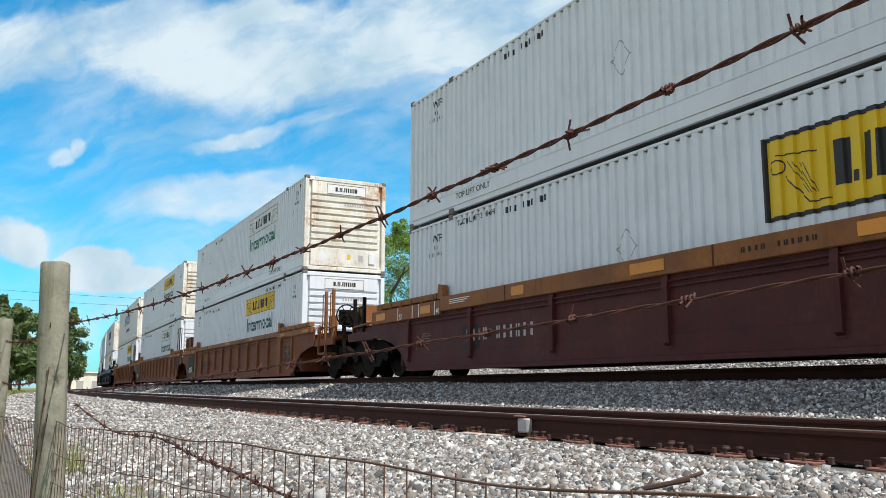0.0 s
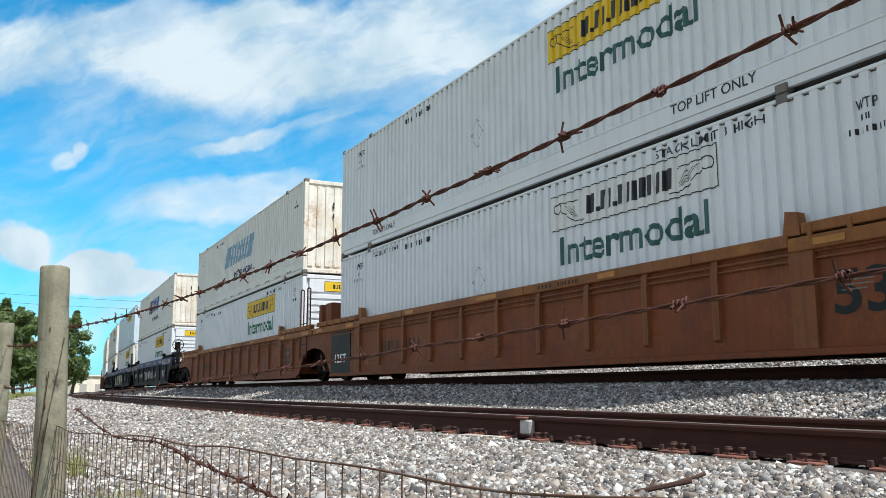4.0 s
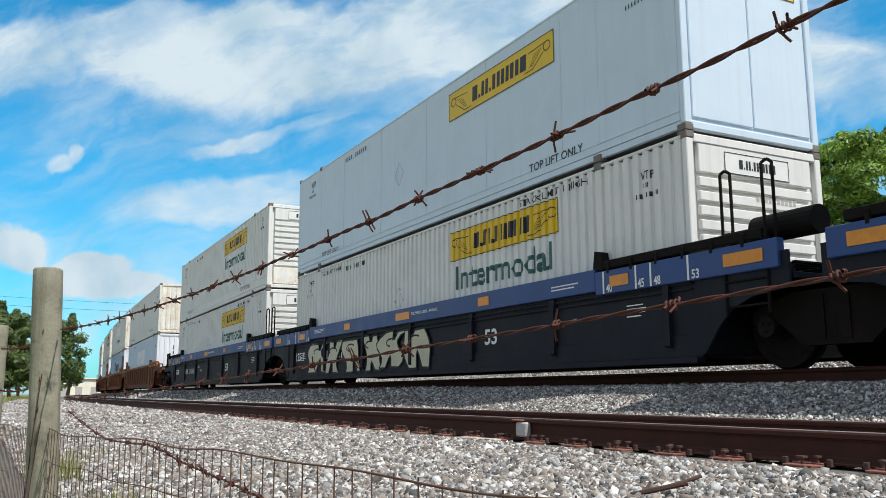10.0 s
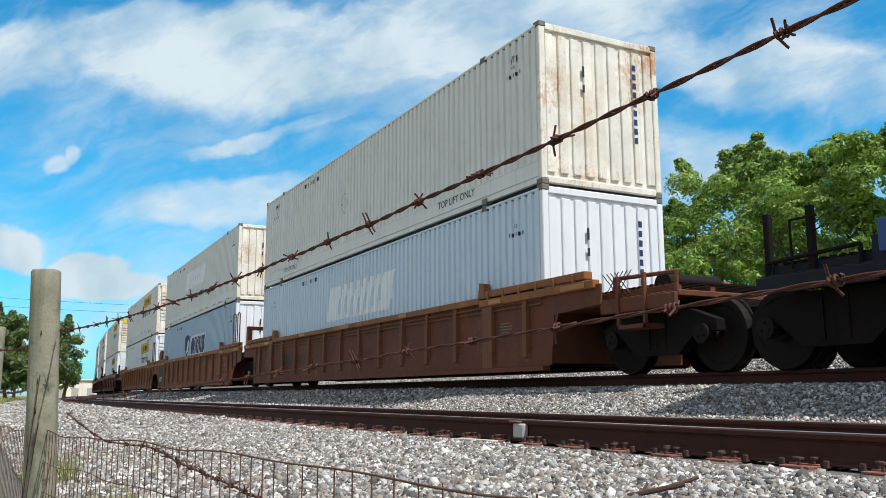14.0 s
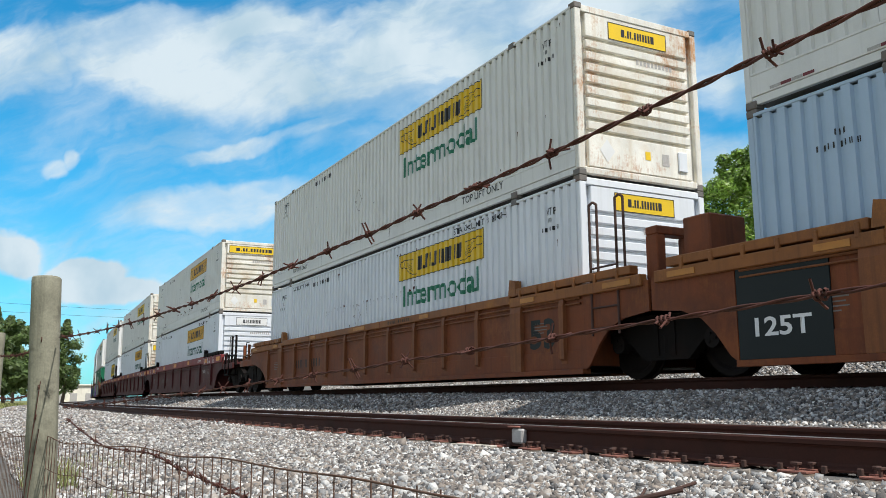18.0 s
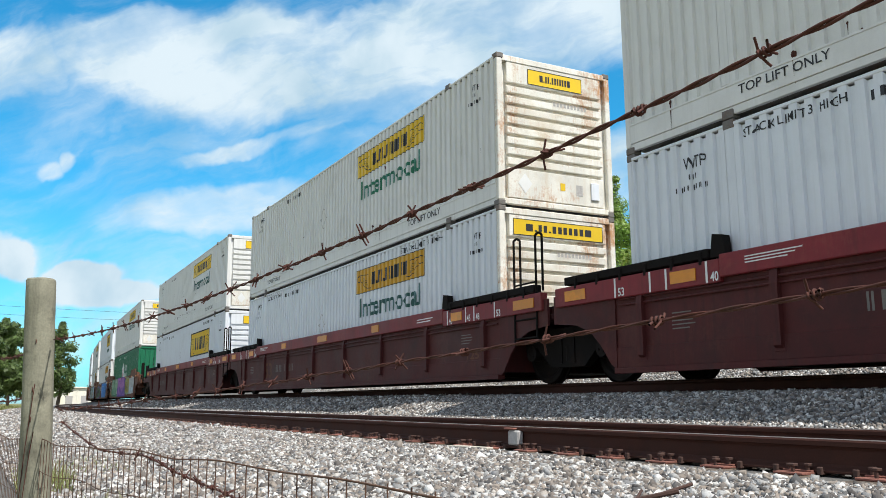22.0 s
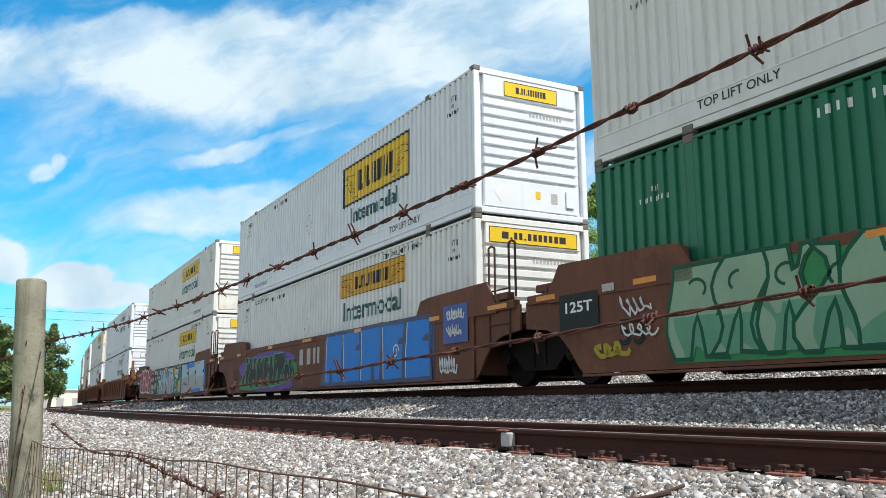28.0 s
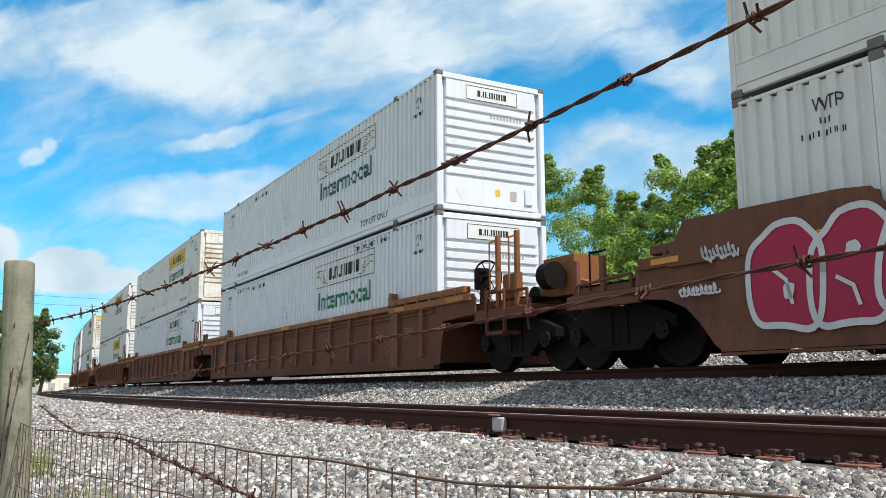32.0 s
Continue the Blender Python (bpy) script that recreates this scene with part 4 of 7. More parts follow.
        word(c, "WTP", "wtp", (7.12, 7.38, 2.38, 2.50), ink, ribbed)
        word(c, "WTP", "wtp_rear", (-6.98, -6.62, 2.40, 2.56), ink, ribbed)
        part("placard", cached(("side_placard", ribbed), lambda: drape(outline_faces(*stroke(diamond(-0.95, 1.45, 0.27) + diamond(-0.95, 1.45, 0.27)[:1], 0.016)), NEAR_Y, ribbed)), "concrete_tag", c, "diamond placard holder")
    if upper and brand:
        for i in range(48):
            x = -7.7 + 1.27 * (i // 4) + 0.155 * (i % 4)
            part("reflector_tape", cached(("reflector_tape", i), lambda: drape(outline_faces(rect(x, x + 0.15, 0.168, 0.206)), NEAR_Y, False)), "dull_red_tape" if i % 2 else "concrete_tag", c)
    return c


# ---- well cars ----
STYLES = {
    "brown": dict(chord="brown_chord", side="brown_paint", top=1.44, deep=0.15, posts=13, paint="brown"),
    "orange": dict(chord="brown_chord", side="maroon_paint", top=1.50, deep=0.28, posts=7, paint="brown"),
    "blue": dict(chord="blue_chord", side="black_side", top=1.50, deep=0.33, posts=7, paint="blue and black"),
    "rust": dict(chord="brown_chord", side="rust_brown_paint", top=1.42, deep=0.12, posts=14, paint="rusty brown"),
    "red": dict(chord="red_chord", side="maroon_paint", top=1.46, deep=0.28, posts=8, paint="maroon and red"),
    "tagged": dict(chord="dusty_brown", side="dusty_brown", top=1.44, deep=0.14, posts=0, paint="brown, spray-painted"),
}
SIDE = 1.50


def wheel_mesh():
    bm = bmesh.new()
    prof = [(0.06, 0.10), (0.12, 0.10), (0.16, 0.055), (0.36, 0.045), (0.40, 0.07), (0.475, 0.07), (0.483, 0.05), (0.487, -0.035), (0.515, -0.045), (0.515, -0.07), (0.40, -0.07), (0.36, -0.02), (0.16, -0.02), (0.12, -0.07), (0.06, -0.07)]
    n = 28
    rings = [[bm.verts.new((r * math.cos(2 * math.pi * i / n), y, r * math.sin(2 * math.pi * i / n))) for r, y in prof] for i in range(n)]
    for i in range(n):
        a, b = rings[i], rings[(i + 1) % n]
        for j in range(len(prof) - 1):
            bm.faces.new((a[j], a[j + 1], b[j + 1], b[j]))
    bmesh.ops.recalc_face_normals(bm, faces=bm.faces)
    return bm


def wheelset_mesh():
    bm = bmesh.new()
    rod(bm, (0, -1.12, 0), (0, 1.12, 0), 0.075, 14)
    for s in (-1, 1):
        w = wheel_mesh()
        me = bpy.data.meshes.new("w")
        w.transform(Matrix.Translation((0, s * 0.76, 0)) @ Matrix.Diagonal((1, s * -1 * -1 if s < 0 else 1, 1, 1)) @ (Matrix.Rotation(math.pi, 4, "Z") if s > 0 else Matrix.Identity(4)))
        w.to_mesh(me)
        w.free()
        bm.from_mesh(me)
        bpy.data.meshes.remove(me)
        # bearing adapters with three bolts
        rod(bm, (0, s * 1.02, 0), (0, s * 1.16, 0), 0.13, 14)
        for k in range(3):
            a = 2.09 * k
            rod(bm, (0.06 * math.cos(a), s * 1.15, 0.06 * math.sin(a)), (0.06 * math.cos(a), s * 1.18, 0.06 * math.sin(a)), 0.018, 6)
    return bm


def truck_frame():
    bm = bmesh.new()
    for s in (-1, 1):
        y0, y1 = (-1.10, -0.95) if s < 0 else (0.95, 1.10)
        prism(bm, [(-1.12, 0.52), (-1.12, 0.66), (-0.55, 0.86), (0.55, 0.86), (1.12, 0.66), (1.12, 0.52), (0.72, 0.50), (0.42, 0.24), (-0.42, 0.24), (-0.72, 0.50)], y0, y1)
        for k in range(-1, 2):
            m = Matrix.Translation((k * 0.17, (y0 + y1) / 2 - 0.02, 0.45))
            bmesh.ops.create_cone(bm, cap_ends=True, segments=10, radius1=0.07, radius2=0.07, depth=0.24, matrix=m)
        box(bm, -0.20, -0.12, y0 - 0.02, y1 + 0.02, 0.3, 0.8)
        box(bm, 0.12, 0.20, y0 - 0.02, y1 + 0.02, 0.3, 0.8)
    box(bm, -0.22, 0.22, -1.0, 1.0, 0.55, 0.80, 0.03)
    for x in (-0.36, 0.36):
        rod(bm, (x, -0.85, 0.42), (x, 0.85, 0.42), 0.05)
    return bm


WHEELS = []


def truck(car, x):
    t = part("truck", cached("truck", truck_frame), "dark_steel", car, "cast steel truck")
    t.location = (x, 0, 0)
    for a in (-0.89, 0.89):
        w = part("wheelset", cached("wheelset", wheelset_mesh), "wheel_steel", t)
        w.location = (a, 0, 0.483)
        WHEELS.append((w, a))
    return t


def side_end(flip, long_, s, upright=False):
    """The end of the side wall that sweeps up over the truck."""
    e, k = 9.70, -0.48 if long_ else 0.0
    out = [(8.28 + k, 0.14), (8.40 + k, 0.22), (8.62 + k * 0.9, 0.50), (8.84 + k * 0.5, 0.70), (9.15, 0.82), (e, 0.88), (e, 1.30), (8.28 + k, 1.30)]
    if upright:
        out = [(8.28, 0.14), (8.44, 0.18), (8.50, 0.60), (8.54, 0.94), (e, 1.0), (e, 1.30), (8.28, 1.30)]
    bm = bmesh.new()
    return prism(bm, [(flip * x, z) for x, z in out], *sorted((s * (SIDE - 0.05), s * (SIDE - 0.09))))


def brake_wheel():
    bm = bmesh.new()
    torus(bm, Matrix.Translation((0, -1.22, 0)) @ Matrix.Rotation(math.pi / 2, 4, "Y"), 0.27, 0.018)
    for k in range(6):
        a = k * math.pi / 3
        rod(bm, (0, -1.22, 0), (0, -1.22 + 0.26 * math.cos(a), 0.26 * math.sin(a)), 0.012, 6)
    rod(bm, (0.03, -1.22, 0), (-0.20, -1.22, 0), 0.05, 10)
    return bm


def brake_post():
    return boxes((-0.30, -0.12, -1.34, -1.08, -0.22, 0.16), (-0.25, -0.17, -1.26, -1.16, -0.95, -0.22), bevel=0.02)


def flat_side(polys, lift=0.0, y=-SIDE):
    bm = outline_faces(*polys)
    for v in bm.verts:
        v.co.y = y - 0.004 - lift
    return bm


def side_post(wide, s, flush, chord):
    """A pressed post on the side wall: shallow under the chord, deeper lower down, with its foot cut off slanting."""
    foot = 0.165 if wide > 0.1 else 0.27
    bm = bmesh.new()
    near, low = s * (SIDE - 0.006), s * (SIDE - flush)
    prof = [(low, foot), (near, foot + (0.0 if wide > 0.1 else 0.05)), (near, chord - 0.16), (s * (SIDE - 0.03), chord - 0.002), (low, chord - 0.002)]
    rows = [[bm.verts.new((x * k, y, z)) for y, z in prof] for x, k in ((-wide, 1), (wide, 1))]
    n = len(prof)
    bm.faces.new(rows[0])
    bm.faces.new(rows[1][::-1])
    for i in range(n):
        bm.faces.new((rows[0][i], rows[1][i], rows[1][(i + 1) % n], rows[0][(i + 1) % n]))
    bmesh.ops.recalc_face_normals(bm, faces=bm.faces)
    box(bm, -wide - 0.02, wide + 0.02, min(low, s * (SIDE - flush + 0.022)), max(low, s * (SIDE - flush + 0.022)), foot - 0.02, foot + 0.10, 0.004)
    return bm


def well_unit(key, style, place, label):
    """One unit of a three-unit well car, origin on the rail top. place: lead, mid or rear."""
    st = STYLES[style]
    car = thing("well_car", label, "freight car", "well cars of the train")
    top, chord = st["top"], st["top"] - st["deep"]
    front, back = (11.2 if place == "lead" else 9.70), (-11.2 if place == "rear" else -9.70)
    cm, sm = st["chord"], st["side"]
    swept = style in ("brown", "orange")
    x_lo, x_hi = (-7.80 if swept and place == "rear" else -8.28), (7.80 if swept and place == "lead" else 8.28)
    near = -SIDE
    flush = 0.012 if style == "tagged" else 0.075
    for s in (-1, 1):
        ys = sorted((s * SIDE, s * (SIDE - 0.13)))
        part("top_sill", cached(("top_sill", style, s), lambda: boxes((-6.3, 6.3, ys[0], ys[1], chord, top), (-9.6, -6.3, ys[0], ys[1], chord - 0.06, top - 0.05), (6.3, 9.6, ys[0], ys[1], chord - 0.06, top - 0.05), bevel=0.012)), cm, car)
        yb = sorted((s * (SIDE - flush), s * (SIDE - flush - 0.03)))
        part("side_wall", cached(("side_wall", style, s, place), lambda: boxes((x_lo, x_hi, yb[0], yb[1], 0.13 if s < 0 else 0.161, chord - 0.001))), sm, car)
        part("bottom_sill", cached(("bottom_sill", style, s, place), lambda: boxes((x_lo, x_hi, min(s * SIDE, s * (SIDE - 0.14)), max(s * SIDE, s * (SIDE - 0.14)), 0.085 if s < 0 else 0.15, 0.16 if st["posts"] or s > 0 else 0.12), bevel=0.004)), sm, car)
        if st["posts"]:
            yl = sorted((s * (SIDE - flush + 0.016), s * (SIDE - flush - 0.001)))
            part("lower_strake", cached(("lower_strake", style, s, place), lambda: boxes((x_lo, x_hi, yl[0], yl[1], 0.161, 0.44), bevel=0.006)), sm, car)
        n = st["posts"]
        for i in range(n):
            x = -7.75 + 15.5 * i / max(n - 1, 1)
            if style == "brown" and place != "rear" and s < 0 and x < -7.7:
                continue
            wide = 0.16 if abs(abs(x) - 6.3) < 0.5 else 0.055
            p = part("side_post", cached(("side_post", style, s, wide), lambda: side_post(wide, s, flush, chord)), {"brown": "brown_post", "rust": "rust_post"}.get(style, sm), car)
            p.location.x = x
        # guides that take the container's corners, and their ledges
        for e in (-1, 1):
            a, b = sorted((e * 6.22, e * 6.46))
            part("container_guide", cached(("container_guide", style, s, e), lambda: prism(bmesh.new(), [(a, top - 0.02), (b, top - 0.02), (b - 0.03, top + 0.24), (a + 0.05, top + 0.27)], *sorted((s * (SIDE - 0.16), s * (SIDE - 0.03))))), "dark_steel" if style in ("blue", "red") else cm, car)
            a, b = sorted((e * 6.48, e * 9.38))
            part("guide_ledge", cached(("guide_ledge", style, s, e), lambda: boxes((a, b, min(s * (SIDE - 0.015), s * (SIDE - 0.17)), max(s * (SIDE - 0.015), s * (SIDE - 0.17)), top - 0.02, top + 0.10), *[(e * (6.6 + 0.5 * k) - 0.03, e * (6.6 + 0.5 * k) + 0.03, min(s * (SIDE + 0.005), s * (SIDE - 0.05)), max(s * (SIDE + 0.005), s * (SIDE - 0.05)), top - 0.10, top + 0.07) for k in range(6)], bevel=0.01)), cm if style not in ("blue", "red") else "dark_steel", car)
    for s in (-1, 1):
        part("side_end", cached(("side_end", style, 1, place == "lead", s), lambda: side_end(1, place == "lead" and swept, s, style == "rust")), sm, car)
        part("side_end", cached(("side_end", style, -1, place == "rear", s), lambda: side_end(-1, place == "rear" and swept, s, style == "rust")), sm, car)
    part("well_floor", cached(("well_floor", style), lambda: boxes((-8.2, 8.2, -1.37, 1.37, 0.20, 0.285), *[(x - 0.08, x + 0.08, -1.37, 1.37, 0.15, 0.20) for x in np.arange(-7, 7.1, 2.0)])), "dark_steel", car)
    for e, reach in ((1, front), (-1, back)):
        a, b = sorted((e * 8.25, reach))
        part("end_deck", cached(("end_deck", style, e, reach), lambda: boxes((a, b, -1.36, 1.36, 0.98, 1.06), bevel=0.01)), sm, car)
        part("bulkhead", cached(("bulkhead", style, e), lambda: boxes((min(e * 8.25, e * 8.33), max(e * 8.25, e * 8.33), -1.355, 1.355, 0.2, 0.978), bevel=0.01)), sm, car)
        part("draft_sill", cached(("draft_sill", style, e, reach), lambda: boxes((a + 0.09, b, -0.35, 0.35, 0.60, 0.978), bevel=0.01)), "dark_steel", car)
        for y in (-1.3, -0.7, 0.6, 1.2):
            part("deck_stringer", cached(("deck_stringer", style, e, reach, y), lambda: boxes((a + 0.1, b - 0.1, y, y + 0.10, 1.062, 1.16), bevel=0.01)), sm, car)
        if abs(reach) > 10:
            for s in (-1, 1):
                part("end_sill", cached(("car_end_sill", style, e, s), lambda: boxes((min(e * 9.66, e * 11.2), max(e * 9.66, e * 11.2), min(s * 1.365, s * 1.43), max(s * 1.365, s * 1.43), 0.84, 1.03), bevel=0.01)), sm, car)
        part("walkway", cached(("walkway", e, reach), lambda: boxes(*[(a + 0.05 + 0.12 * k, a + 0.11 + 0.12 * k, -1.30, 1.30, 1.165, 1.19) for k in range(int((b - a) / 0.12))])), "dark_steel", car)
    for a, b, tip in ((front - 0.2, front + 0.62 if place == "lead" else front + 0.15, place == "lead"), (back - 0.62 if place == "rear" else back - 0.15, back + 0.2, place == "rear")):
        part("coupler" if tip else "connector", cached(("connector", a, b), lambda: boxes((a, b, -0.16, 0.16, 0.62, 0.90), bevel=0.03)), "dark_steel", car)
    gear = cm if style not in ("blue", "red", "rust") else "dark_steel" if style != "rust" else sm
    if place == "lead":
        truck(car, 10.45)
        if style in ("blue", "orange", "brown") or key == "Q":
            wx, wz = {"B": (11.60, 1.56), "Q": (9.80, 1.66)}.get(key, (10.02, 2.06))
            bw = part("brake_stand", cached("brake_stand", brake_post), "dark_steel", car, "hand brake stand")
            bw.location = (wx, 0, wz)
            hw = part("brake_wheel", cached("brake_wheel", brake_wheel), "dark_steel", bw, "spoked hand brake wheel")
        if key in "BQT":
            for x in (9.97, 10.58):
                part("grab_rod", cached(("grab_rod", x), lambda: rods([(x, -1.30, 0.98), (x, -1.30, 2.22), (x + 0.05, -1.2, 2.26)], 0.016, 6)), cm, car)
            part("end_bracket", cached(("end_bracket", cm), lambda: boxes((10.30, 10.80, -1.25, -1.17, 1.16, 1.62), bevel=0.015)), cm, car)
            part("gear_housing", cached("gear_housing", lambda: rod(bmesh.new(), (11.22, -1.0, 1.5), (11.46, -1.0, 1.5), 0.22, 16)), "dark_steel", car, "black round gear housing")
            for x in (10.26, 10.84):
                part("stanchion", cached(("stanchion", x, cm), lambda: boxes((x - 0.04, x + 0.04, -1.35, -1.27, 0.95, 2.30), bevel=0.01)), cm, car)
            part("end_locker", cached(("end_locker", cm), lambda: prism(bmesh.new(), [(10.75, 1.20), (11.95, 1.20), (11.95, 1.36), (11.62, 1.44), (11.62, 1.84), (10.80, 1.84)], -0.75, -0.25)), cm, car)
        elif key in "EKN":
            for x in (10.6, 11.2):
                part("stanchion", cached(("stanchion_e", x), lambda: boxes((x - 0.035, x + 0.035, -1.35, -1.28, 0.95, 2.02), bevel=0.01)), "dark_steel", car)
            part("grab_rail", cached("grab_rail", lambda: rods([(10.25, -1.32, 1.2), (10.25, -1.32, 2.0), (10.55, -1.32, 2.0)], 0.015, 6)), "dark_steel", car)
        part("end_step", cached(("end_step", gear), lambda: boxes((10.05, 10.65, -1.46, -1.12, 0.60, 0.66), (10.05, 10.10, -1.46, -1.40, 0.60, 1.35), (10.60, 10.65, -1.46, -1.40, 0.60, 1.35), bevel=0.008)), gear, car)
        part("deck_rail", cached(("deck_rail", gear), lambda: rods([(9.9, -1.34, 1.05), (9.9, -1.34, 1.34), (11.15, -1.34, 1.30), (11.15, -1.34, 1.05)], 0.03, 6)), gear, car)
        part("air_reservoir", cached("air_reservoir", lambda: rod(bmesh.new(), (9.3, 0.1, 1.40), (9.3, 1.2, 1.40), 0.20, 18)), "dark_steel", car)
        part("brake_hose", cached("brake_hose", lambda: rods([(11.3, -0.5, 0.85), (11.5, -0.5, 0.62), (11.75, -0.5, 0.48), (12.0, -0.48, 0.55)], 0.03, 8)), "dark_steel", car)
    else:
        hoop = {"brown": (8.49, 9.09, 2.6), "rust": (8.5, 9.1, 2.3)}.get(style, (8.78, 9.42, 2.40))
        rail_mat = gear if style not in ("brown", "tagged") else "spike_rust"
        for x in hoop[:2]:
            part("ladder_rail", cached(("ladder_rail", x, hoop[2], rail_mat), lambda: rods([(x, -1.46, 0.62), (x, -1.46, hoop[2] - 0.04), (x + 0.05, -1.43, hoop[2]), (x + 0.10, -1.40, hoop[2] - 0.04), (x + 0.10, -1.40, 1.45)], 0.020, 7)), rail_mat, car)
        for z in (0.72, 1.02, 1.32, 1.60):
            part("ladder_rung", cached(("ladder_rung", hoop[0], z, rail_mat), lambda: rods([(hoop[0], -1.46, z), (hoop[1], -1.46, z)], 0.015, 6)), rail_mat, car)
        if style == "brown":
            part("end_arch", cached(("end_arch", sm), lambda: boxes((9.42, 9.66, -1.22, -1.06, 1.20, 1.96), (9.42, 9.66, -0.62, -0.46, 1.20, 1.96), (9.42, 9.66, -1.22, -0.46, 1.96, 2.08), bevel=0.015)), sm, car, "brown steel arch at the unit's end")
        elif style == "rust":
            part("end_arch", cached(("end_rail", cm), lambda: boxes((9.0, 9.08, -1.25, -1.17, 1.1, 1.75), (9.4, 9.48, -1.25, -1.17, 1.1, 1.75), (9.0, 9.48, -1.25, -1.17, 1.72, 1.78), bevel=0.01)), cm, car)
    if style == "blue" and place == "mid":
        part("air_reservoir", cached("side_reservoir", lambda: rod(bmesh.new(), (8.95, -1.05, 1.66), (9.85, -1.05, 1.66), 0.17, 18)), "dark_steel", car, "black cylindrical air reservoir")
    if style == "blue" and place == "lead":
        part("end_locker", cached("blue_locker", lambda: boxes((8.75, 9.35, -1.36, -0.9, 1.44, 1.72), bevel=0.02)), "black_side", car, "small black box on the unit's end")
    if place != "rear" and style == "brown":
        part("end_box", cached(("end_box", sm), lambda: boxes((-9.25, -8.78, -1.28, -0.62, 1.42, 2.06), bevel=0.02)), sm, car, "brown steel box at the unit's end")
    truck(car, -10.45 if place == "rear" else -9.85)
    if place == "rear":
        for x in (-10.5, -11.08):
            tall = 1.9 if style == "orange" else 1.58 if style in ("brown", "tagged") else 1.78
            part("stanchion", cached(("stanchion_r", x, tall, sm), lambda: boxes((x - 0.04, x + 0.04, -1.35, -1.27, 0.95, tall), bevel=0.01)), sm if tall < 1.7 else "dark_steel", car)
        part("deck_rail", cached(("deck_rail_r", gear), lambda: rods([(-9.9, -1.34, 1.05), (-9.9, -1.34, 1.26), (-11.1, -1.34, 1.20), (-11.1, -1.34, 1.05)], 0.025, 6)), gear, car)
        part("grab_rail", cached("grab_rail_r", lambda: rods([(-10.75, -1.34, 1.1), (-10.75, -1.34, 1.65), (-10.4, -1.34, 1.65)], 0.015, 6)), "dark_steel", car)
        part("end_housing", cached(("end_housing", sm), lambda: prism(bmesh.new(), [(-9.62, 1.062), (-8.4, 1.062), (-8.4, 1.42), (-9.62, 1.34)], -1.38, 1.38)), sm, car)
    if style == "tagged":
        for e in (-1, 1):
            part("raised_side", cached(("raised_side", e), lambda: prism(bmesh.new(), [(e * x, z) for x, z in ((6.05, 1.40), (6.25, 1.70), (6.6, 1.74), (8.75, 1.78), (9.05, 1.36), (9.05, 1.22), (6.05, 1.22))], -SIDE - 0.004, -SIDE + 0.03)), sm, car)
    if style != "tagged":
        for dz, r in ((0.075, 0.018), (0.155, 0.014)):
            # brown and rust pipes in lighter post paint, standing in for caught light
            part("brake_pipe", cached(("brake_pipe", style, dz), lambda: rods([(-8.2, -SIDE + 0.052, chord - dz), (-3.0, -SIDE + 0.052, chord - dz - 0.012), (3.5, -SIDE + 0.052, chord - dz + 0.004), (8.2, -SIDE + 0.052, chord - dz)], r, 7)), {"brown": "brown_post", "rust": "rust_post"}.get(style, sm), car)
    # reflectors, ticks and stencils on the near side
    zc = (chord + top) / 2
    big_ = 0.11 if st["deep"] > 0.2 else 0.055
    for x, w in ((-9.1, 0.24), (-6.9, 0.22), (-3.5, 0.19), (-0.3, 0.34), (3.1, 0.19), (6.85, 0.2), (9.1, 0.30)):
        dz = -0.055 if abs(x) > 6.3 else 0.0
        part("reflector", cached(("reflector", x, zc, big_), lambda: boxes((x - w, x + w, near - 0.012, near - 0.001, zc + dz - big_ * 0.7, zc + dz + big_ * 0.7))), "faded_reflector" if style in ("brown", "rust") else "orange_reflector", car)
    if st["deep"] > 0.2:
        ticks = [rect(x - 0.018, x + 0.018, chord - 0.05, top - 0.06) for x in (-8.2, -7.5, -7.2, -6.5, 6.5, 7.2, 7.5, 8.2)]
        for i, tick in enumerate(ticks):
            part("tick_mark", cached(("tick_mark", style, i), lambda: flat_side([tick])), "white_decal", car)
        for text, x in (("40", 6.56), ("45", 7.24), ("48", 7.56), ("53", 8.26), ("53", -8.14), ("40", -6.44)):
            part("lettering", cached(("tick_text", text, x, style), lambda: drape(letters(text, x, x + 0.13, chord - 0.04, chord + 0.08), near, False)), "white_decal", car)
        part("stencil", cached(("chord_bars", style), lambda: flat_side([rect(-5.9, -5.1, zc + 0.045, zc + 0.06), rect(-5.9, -5.2, zc + 0.01, zc + 0.025), rect(-5.9, -5.3, zc - 0.025, zc - 0.01), rect(5.2, 5.9, zc, zc + 0.02), rect(5.2, 5.8, zc - 0.05, zc - 0.03)])), "white_decal", car)
    y_in = -SIDE + flush
    if style in ("brown", "orange", "rust"):
        for x in (-3.9, 0.9, 4.8):
            part("chord_splice", cached(("chord_splice", style, x), lambda: boxes((x - 0.012, x + 0.012, near - 0.006, near + 0.01, chord + 0.004, top - 0.004))), sm, car)
    if style in ("brown", "orange", "tagged"):
        part("number_mark", cached(("chord_number", style), lambda: flat_side(brand_bars(1.35, 1.75, zc - 0.032, zc + 0.032, 4, 0.0, 0.4, 12) + brand_bars(1.88, 2.45, zc - 0.032, zc + 0.032, 6, 0.0, 0.4, 15), 0.002)), "spray_black", car, "small stencilled bars on the top sill")
